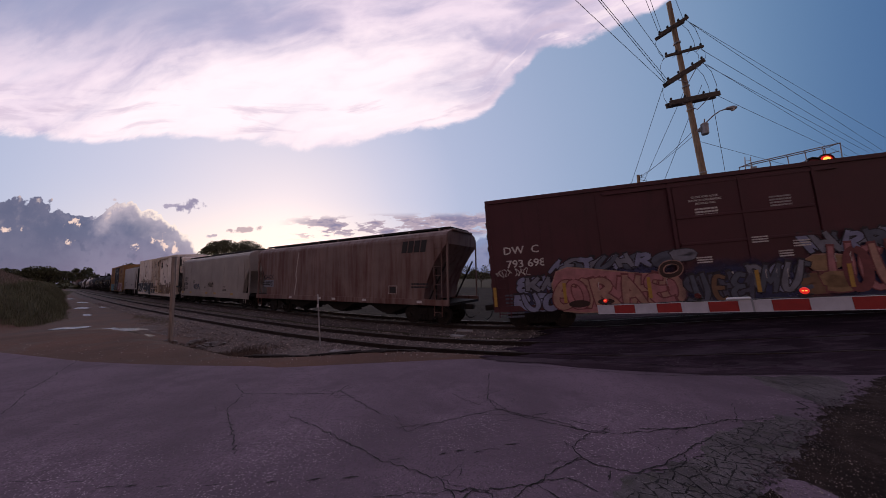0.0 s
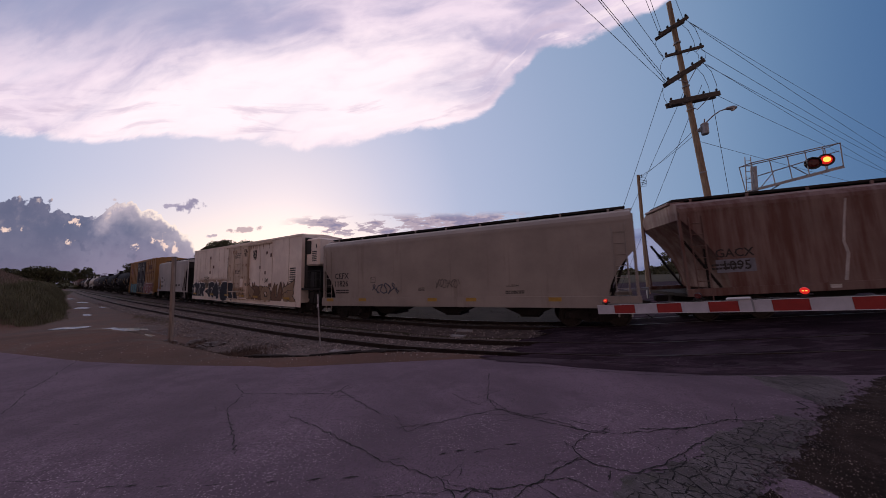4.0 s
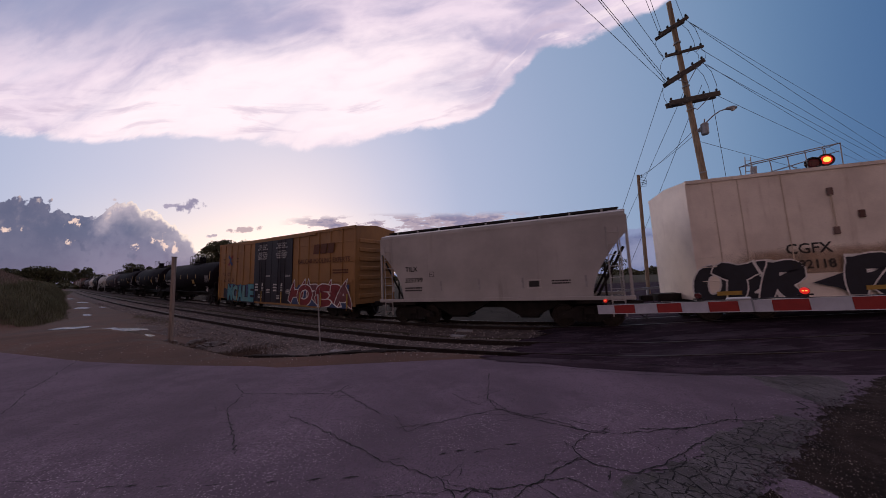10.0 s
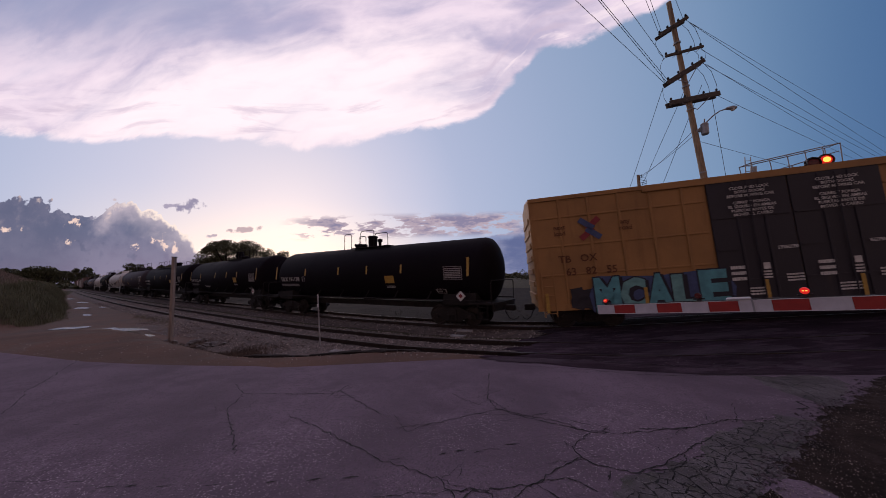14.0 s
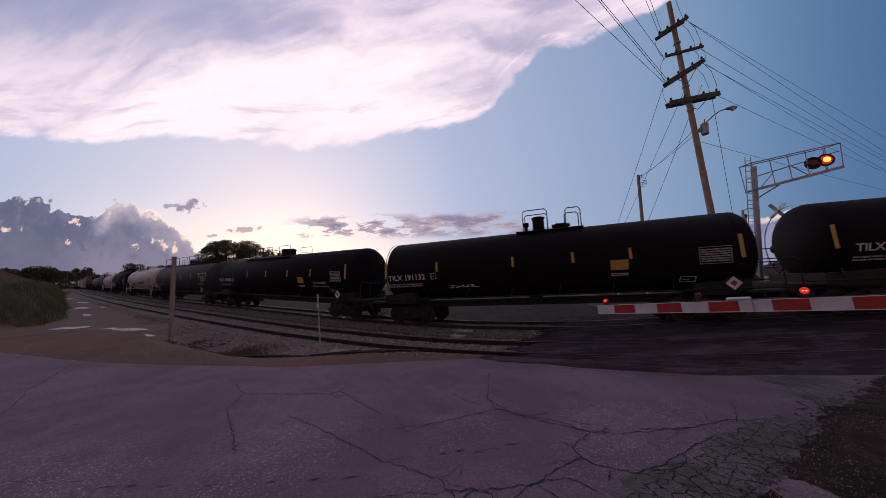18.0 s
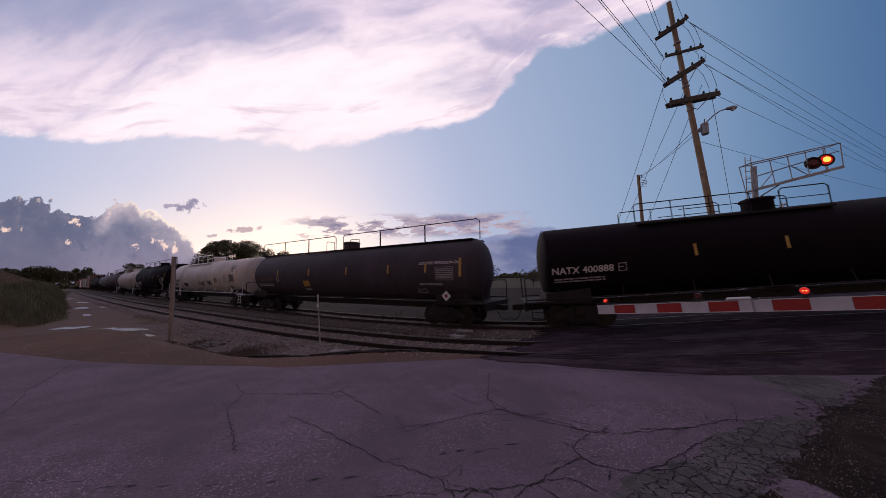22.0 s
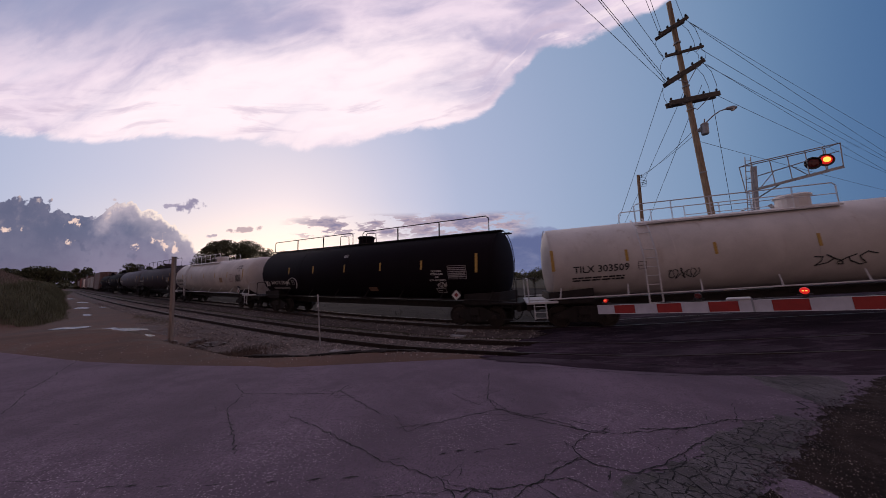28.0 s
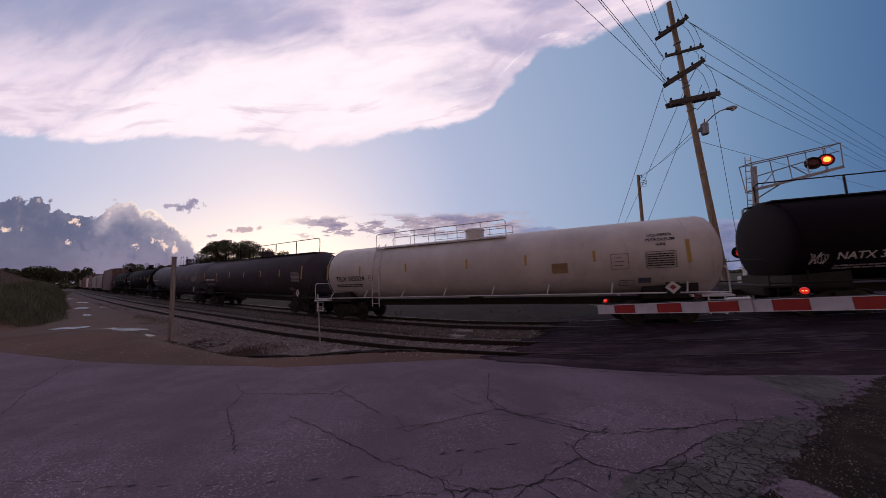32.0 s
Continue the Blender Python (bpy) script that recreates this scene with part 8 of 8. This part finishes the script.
def gate():
    g = thing("crossing_gate", None, "lowered crossing gate arm with red and white stripes", "crossing gate")
    a, b = Vector((3.52, 7.08, 1.205)), Vector((6.04, 4.22, 1.553))
    d = (b - a).normalized()
    side = Vector((0, 0, 1)).cross(d).normalized()
    m = Matrix.Translation(a) @ Matrix((d, side, d.cross(side))).transposed().to_4x4()
    lead = 0.36
    part("arm_panel", box((0, -0.018, -0.088), (lead, 0.018, 0.088), bevel=0.006), white_mat, g, at=m)
    for i in range(17):
        x0 = lead + i * 0.399
        h = 0.088
        part("arm_panel", box((x0 + 0.002, -0.018, -h), (x0 + 0.397, 0.018, h)), (red_mat, white_mat)[i % 2], g, at=m)
    part("arm_spine", box((0.02, 0.02, -0.05), (7.2, 0.045, 0.05)), white_metal, g, at=m)
    part("arm_lower_edge", box((0.0, -0.022, -0.100), (7.1, 0.022, -0.088)), white_metal, g, at=m)
    part("arm_upper_edge", box((0.0, -0.022, 0.088), (7.1, 0.022, 0.098)), white_metal, g, at=m)
    part("arm_splice", box((2.52, -0.026, -0.10), (2.545, 0.026, 0.105)), galv_mat, g, at=m)
    part("conduit_cover", box((2.21, -0.05, 0.098), (2.53, 0.05, 0.15), bevel=0.02), white_metal, g, at=m)
    part("cable", tube([m @ Vector((x, 0.0, 0.104 + 0.012 * math.sin(x * 5))) for x in (0.25, 0.6, 1.0, 1.4, 1.8, 2.3, 2.8, 3.4, 4.2)], 0.010, 5), black_paint, g)
    for x, lit in ((0.20, 1), (1.84, 0), (3.13, 1)):
        r = 0.052 if x > 0.2 else 0.040
        lamp_m = m @ pose(x, 0, 0.10)
        part("lamp_foot", box((-0.035, -0.03, 0.0), (0.035, 0.03, 0.05), bevel=0.008), black_paint, g, at=lamp_m)
        part("lamp_wing", box((-0.085, -0.02, 0.035), (0.085, 0.02, 0.06), bevel=0.006), black_paint, g, at=lamp_m)
        body = part("gate_lamp", lathe(bmesh.new(), [(-0.05, 0), (-0.05, r * 0.9), (-0.03, r), (0.03, r), (0.05, r * 0.9), (0.05, 0)], lamp_m @ pose(0, 0, 0.055 + r, 0, 0, 90), 20), lens_on if lit else lens_off, g, "lit red lamp" if lit else "unlit red lamp")
        part("lamp_guard", lathe(bmesh.new(), [(-0.015, r * 1.0), (-0.012, r * 1.12), (0.012, r * 1.12), (0.015, r * 1.0)], lamp_m @ pose(0, 0, 0.055 + r, 0, 0, 90), 20), black_paint, body)
        if lit:
            bm = bmesh.new()
            for dx in (-0.32, 0.32):
                add_box(bm, (dx * r - 0.2 * r, -0.054, -0.12 * r), (dx * r + 0.2 * r, -0.052, 0.12 * r))
            part("bright_spot", bm, core_on, body, at=lamp_m @ pose(0, 0, 0.055 + r))
    # the mast that carries the arm stands beyond the picture's edge
    p = m @ Vector((7.15, 0, 0))
    part("gate_mast", tube([(p.x, p.y, gz(p.x, p.y)), (p.x, p.y, 4.2)], 0.065, 10), galv_mat, g)
    part("gate_mechanism", box((p.x - 0.3, p.y - 0.3, 0.95), (p.x + 0.3, p.y + 0.3, 1.6), bevel=0.05), galv_mat, g)


gate()


def trackside():
    x, y = -12.35, 14.0
    p = thing("marker_post", None, "old square wooden post at the lane", "post")
    part("post_shaft", beam((x, y, gz(x, y) - 0.2), (x - 0.05, y, 3.22), 0.14, 0.14, (0, 1, 0), 0.015), post_mat, p)
    part("post_cap", box((x - 0.13, y - 0.085, 3.2), (x + 0.03, y + 0.085, 3.235)), galv_mat, p)
    x, y = -4.63, 11.6
    p = thing("marker_stake", None, "thin pale marker stake beside the siding", "stake")
    part("stake_rod", beam((x, y, gz(x, y) - 0.2), (x - 0.14, y, 1.49), 0.035, 0.05, (0, 1, 0)), concrete_mat, p)
    part("reflector", box((x - 0.15, y - 0.04, 1.0), (x - 0.09, y - 0.028, 1.12)), white_metal, p)
    # old ties and timbers lying at the ditch
    rnd = random.Random(4)
    for k in range(30):
        q, l, w = k / 29, rnd.uniform(0.2, 0.75), rnd.uniform(0.03, 0.10)
        cx, cy, turn = -5.4 + 4.4 * q + rnd.uniform(-0.2, 0.2), 9.1 - 0.95 * q + rnd.uniform(-0.16, 0.14), rnd.gauss(-0.2, 0.22)
        a, b = (cx - l * math.cos(turn), cy - l * math.sin(turn)), (cx + l * math.cos(turn), cy + l * math.sin(turn))
        za, zb = gz(*a) + 0.02 + rnd.uniform(0, 0.06), gz(*b) + 0.02 + rnd.uniform(0, 0.06)
        tagged(part("old_tie", beam((*a, za), (*b, zb), w, w * rnd.uniform(0.5, 0.9), bevel=0.012), rotten_mat), "rotting dark timber lying in the ditch", "timber", "discarded timbers")
    for k in range(24):
        s, o = rnd.uniform(-9.6, -6.7), rnd.uniform(-6.5, -5.4)
        x, y, _, _ = along(s, o)
        r = rnd.uniform(0.07, 0.19)
        bm = bmesh.new()
        bmesh.ops.create_icosphere(bm, subdivisions=1, radius=r)
        for v in bm.verts:
            v.co *= 1 + 0.6 * noise.noise(v.co * 4 / r * 0.3 + Vector((k * 7, 0, 0)))
            v.co.z *= 0.65
        tagged(part("rock", bm, stone_mat, at=pose(x, y, gz(x, y) + r * 0.4, 0, 0, rnd.uniform(0, 360))), "rough grey rock dumped beside the lane", "rock", "rocks by the ditch")
    # low debris between the tracks and slabs at the crossing's edge
    for s, o, l in ((2.0, -1.2, 0.6), (1.4, -4.9, 0.5), (0.6, -4.8, 0.45), (-0.4, -5.0, 0.5), (1.8, 0.0, 0.7)):
        x, y, z, h = along(s, o)
        tagged(part("concrete_slab", box((-l / 2, -0.12, -0.05), (l / 2, 0.12, 0.03), bevel=0.012), concrete_mat, at=pose(x, y, z - 0.10, rnd.uniform(-4, 4), rnd.uniform(-3, 3), -math.degrees(h) + rnd.uniform(-15, 15))), "broken concrete slab between the rails", "slab", "broken slabs")


trackside()

# ---------------------------------------------------------------- trees and the far side


def tree(x, y, h, w, seed, label, leaves=2600, group="trees", leaf=0.020, low=0.45):
    """Trunk, limbs, and a crown of leaf clumps with gaps."""
    rnd = random.Random(seed)
    rng = np.random.default_rng(seed)
    z = gz(x, y) if math.hypot(x, y) < 250 else 0.2
    t = thing("tree", pose(x, y, z), label, "tree", group)
    part("trunk", tube([(0, 0, -0.3), (0.1, 0, h * 0.25), (-0.05, 0.1, h * 0.55)], 0.035 * h * 0.6, 8, 0.012 * h), bark_mat, t)
    clumps = []
    for i in range(11):
        a, e = rnd.uniform(0, 6.3), rnd.uniform(0.2, 1.3)
        r = rnd.uniform(0.5, 1.0)
        tip = Vector((math.cos(a) * w * 0.42 * r, math.sin(a) * w * 0.42 * r, h * (0.38 + 0.5 * rnd.random())))
        part("limb", tube([(0, 0, h * rnd.uniform(0.2, 0.5)), tip * 0.6 + Vector((0, 0, h * 0.14)), tip], 0.012 * h, 5, 0.004 * h), bark_mat, t)
        clumps.append((tip, rnd.uniform(0.12, 0.22) * w))
    for i in range(10 if low > 0.3 else 22):
        clumps.append((Vector((rnd.uniform(-0.36, 0.36) * w, rnd.uniform(-0.3, 0.3) * w, h * rnd.uniform(low, 0.88))), rnd.uniform(0.10, 0.2) * w))
    n = leaves
    pick = rng.integers(0, len(clumps), n)
    c = np.array([[*p] for p, _ in clumps])[pick]
    r = np.array([q for _, q in clumps])[pick]
    d = rng.normal(0, 1, (n, 3))
    d /= np.linalg.norm(d, axis=1)[:, None]
    p = c + d * (r * rng.uniform(0.35, 1.0, n) ** 0.6)[:, None] * np.array([1, 1, 0.8])
    u, v = rng.normal(0, 1, (n, 3)), rng.normal(0, 1, (n, 3))
    u /= np.linalg.norm(u, axis=1)[:, None]
    v -= u * (u * v).sum(1)[:, None]
    v /= np.linalg.norm(v, axis=1)[:, None]
    k = (leaf * h * rng.uniform(0.6, 1.3, n))[:, None]
    q = np.stack([p - u * k, p - v * k * 0.6, p + u * k, p + v * k * 0.6], 1).reshape(-1, 3)
    me = bpy.data.meshes.new("crown")
    me.from_pydata(q.tolist(), [], np.arange(4 * n).reshape(-1, 4).tolist())
    me.materials.append(leaf_mat)
    part("crown", me, leaf_mat, t)


for k, (tx, ty, th, tw) in enumerate(((-60.5, 80, 10.5, 9), (-55.5, 78, 13.6, 11), (-50, 80, 12.5, 11), (-46.5, 83, 11, 9), (-42, 84, 9, 8), (-64, 84, 8.5, 7))):
    tree(tx, ty, th, tw, 40 + k, "leafy dark tree in silhouette beyond the train", 9000, "trees beyond the train", 0.0155)
for k, (tx, ty, th, tw) in enumerate(((-131, 128, 8.5, 8), (-125, 124, 10.5, 9), (-118, 122, 9.5, 8), (-109, 118, 10.5, 6), (-100, 116, 8, 8))):
    tree(tx, ty, th, tw, 60 + k, "small tree far along the line", 2600, "far trees", 0.034)
for k, (tx, ty, th, tw) in enumerate(((-312, 215, 13, 16), (-299, 214, 15, 15), (-288, 216, 16, 15), (-277, 214, 15, 13), (-269, 216, 13, 11), (-309, 262, 17, 14), (-296, 262, 11, 9))):
    tree(tx, ty, th, tw, 80 + k, "dark tree at the end of the lane", 2600, "trees at the lane's end", 0.045, 0.08)
for k, (tx, ty, th, tw) in enumerate(((40, 52, 5.0, 6), (44.5, 54, 5.6, 7), (33, 60, 4.6, 7), (52, 60, 4.4, 6), (18, 62, 4.0, 7), (8, 66, 4.5, 8), (26, 64, 4.2, 7))):
    tree(tx, ty, th, tw, 100 + k, "low bushy tree across the tracks", 1300, "bushes across the tracks", 0.035)


def far_woods():
    """A low uneven belt of woods along the horizon, leaf by leaf."""
    rng = np.random.default_rng(77)
    n = 40000
    a = rng.uniform(-1.35, 1.35, n)
    d = rng.uniform(260, 330, n)
    x, y = d * np.sin(a), d * np.cos(a)
    top = 4.2 + 1.7 * np.sin(a * 23) + 1.6 * np.sin(a * 61 + 1) + 1.0 * np.sin(a * 140)
    z = top * rng.uniform(0, 1, n) ** 0.7
    u, v = rng.normal(0, 1, (n, 3)), rng.normal(0, 1, (n, 3))
    u /= np.linalg.norm(u, axis=1)[:, None]
    v -= u * (u * v).sum(1)[:, None]
    v /= np.linalg.norm(v, axis=1)[:, None]
    p, k = np.stack([x, y, z], -1), rng.uniform(0.5, 1.2, n)[:, None]
    q = np.stack([p - u * k, p - v * k, p + u * k, p + v * k], 1).reshape(-1, 3)
    me = bpy.data.meshes.new("far_woods")
    me.from_pydata(q.tolist(), [], np.arange(4 * n).reshape(-1, 4).tolist())
    me.materials.append(leaf_mat)
    tagged(new("far_woods", me), "dark belt of woods on the horizon", "woods", kind="stuff")


far_woods()


def far_side():
    """Across the tracks: the road goes on, a pale guard rail and a low shed stand beside it."""
    edge = line_edge(9, 42, MAIN + 2.5, 12)
    far = edge + np.array([[14, 34]] * 12)
    tagged(new("far_road", sheet("far_road", edge, far, 0.03, patch_mat, 40, 30)), "dark road beyond the crossing", "road", kind="structure")
    g = thing("guard_rail", None, "pale steel guard rail across the tracks", "guard rail")
    pts = [(12.5 + i * 2.4, 22 + i * 0.5) for i in range(9)]
    for (x0, y0), (x1, y1) in zip(pts, pts[1:]):
        part("rail_beam", beam((x0, y0, gz(x0, y0) + 0.75), (x1, y1, gz(x1, y1) + 0.75), 0.05, 0.16), galv_mat, g)
    for x, y in pts:
        part("rail_post", box((x - 0.06, y - 0.06, gz(x, y) - 0.2), (x + 0.06, y + 0.06, gz(x, y) + 0.8)), galv_mat, g)
    c = thing("equipment_cabinet", pose(21.5, 20.5, gz(21.5, 20.5), 0, 0, -20), "grey metal signal equipment cabinet", "cabinet")
    part("cabinet_body", box((-0.9, -0.6, 0.1), (0.9, 0.6, 1.75), bevel=0.03), galv_mat, c)
    part("cabinet_roof", box((-1.0, -0.7, 1.75), (1.0, 0.7, 1.83), bevel=0.02), galv_mat, c)
    part("cabinet_plinth", box((-1.0, -0.7, -0.15), (1.0, 0.7, 0.1)), concrete_mat, c)
    for x in (-0.45, 0.45):
        d = part("cabinet_door", box((x - 0.42, -0.62, 0.2), (x + 0.42, -0.605, 1.68)), galv_mat, c)
        part("handle", box((x + 0.3, -0.65, 0.9), (x + 0.34, -0.62, 1.05)), black_paint, d)


far_side()


def moved(t):
    return SPEED * (t - 12) + GAIN * (t - 12) ** 2 + EASE * (t - 12) ** 3 + REST * (t - 12) ** 4


def motions():
    """The train rolls past; its trucks turn under the cars on the curve and the wheels turn with the way gone."""
    for car, mid, reach, trucks in CARS:
        rows, turns = [], ([], [])
        for i in range(65):
            t = i * 0.5
            s = mid + moved(t)
            a, b = along(s - reach, MAIN), along(s + reach, MAIN)
            p, q = Vector(a[:3]), Vector(b[:3])
            d = (q - p).normalized()
            yaw, pitch = math.atan2(d.y, d.x), -math.asin(d.z)
            rows.append((t, Matrix.Translation((p + q) / 2) @ Euler((0, pitch, yaw)).to_matrix().to_4x4()))
            for k, e, x in ((0, a, -reach), (1, b, reach)):
                turns[k].append((t, pose(x, 0, 0, 0, 0, math.degrees(-e[3] - yaw))))
        walk(car, rows)
        for tr, tt in zip(trucks, turns):
            walk(tr, tt[::4])
        if mid > -150:
            for tr in trucks:
                for w in tr.children:
                    if w.name.startswith("wheelset"):
                        x = w.matrix_basis.translation.x
                        walk(w, [(t, pose(x, 0, 0.457) @ Matrix.Rotation(moved(t) / 0.457, 4, "Y")) for t in (i * 0.1 for i in range(321))])


motions()
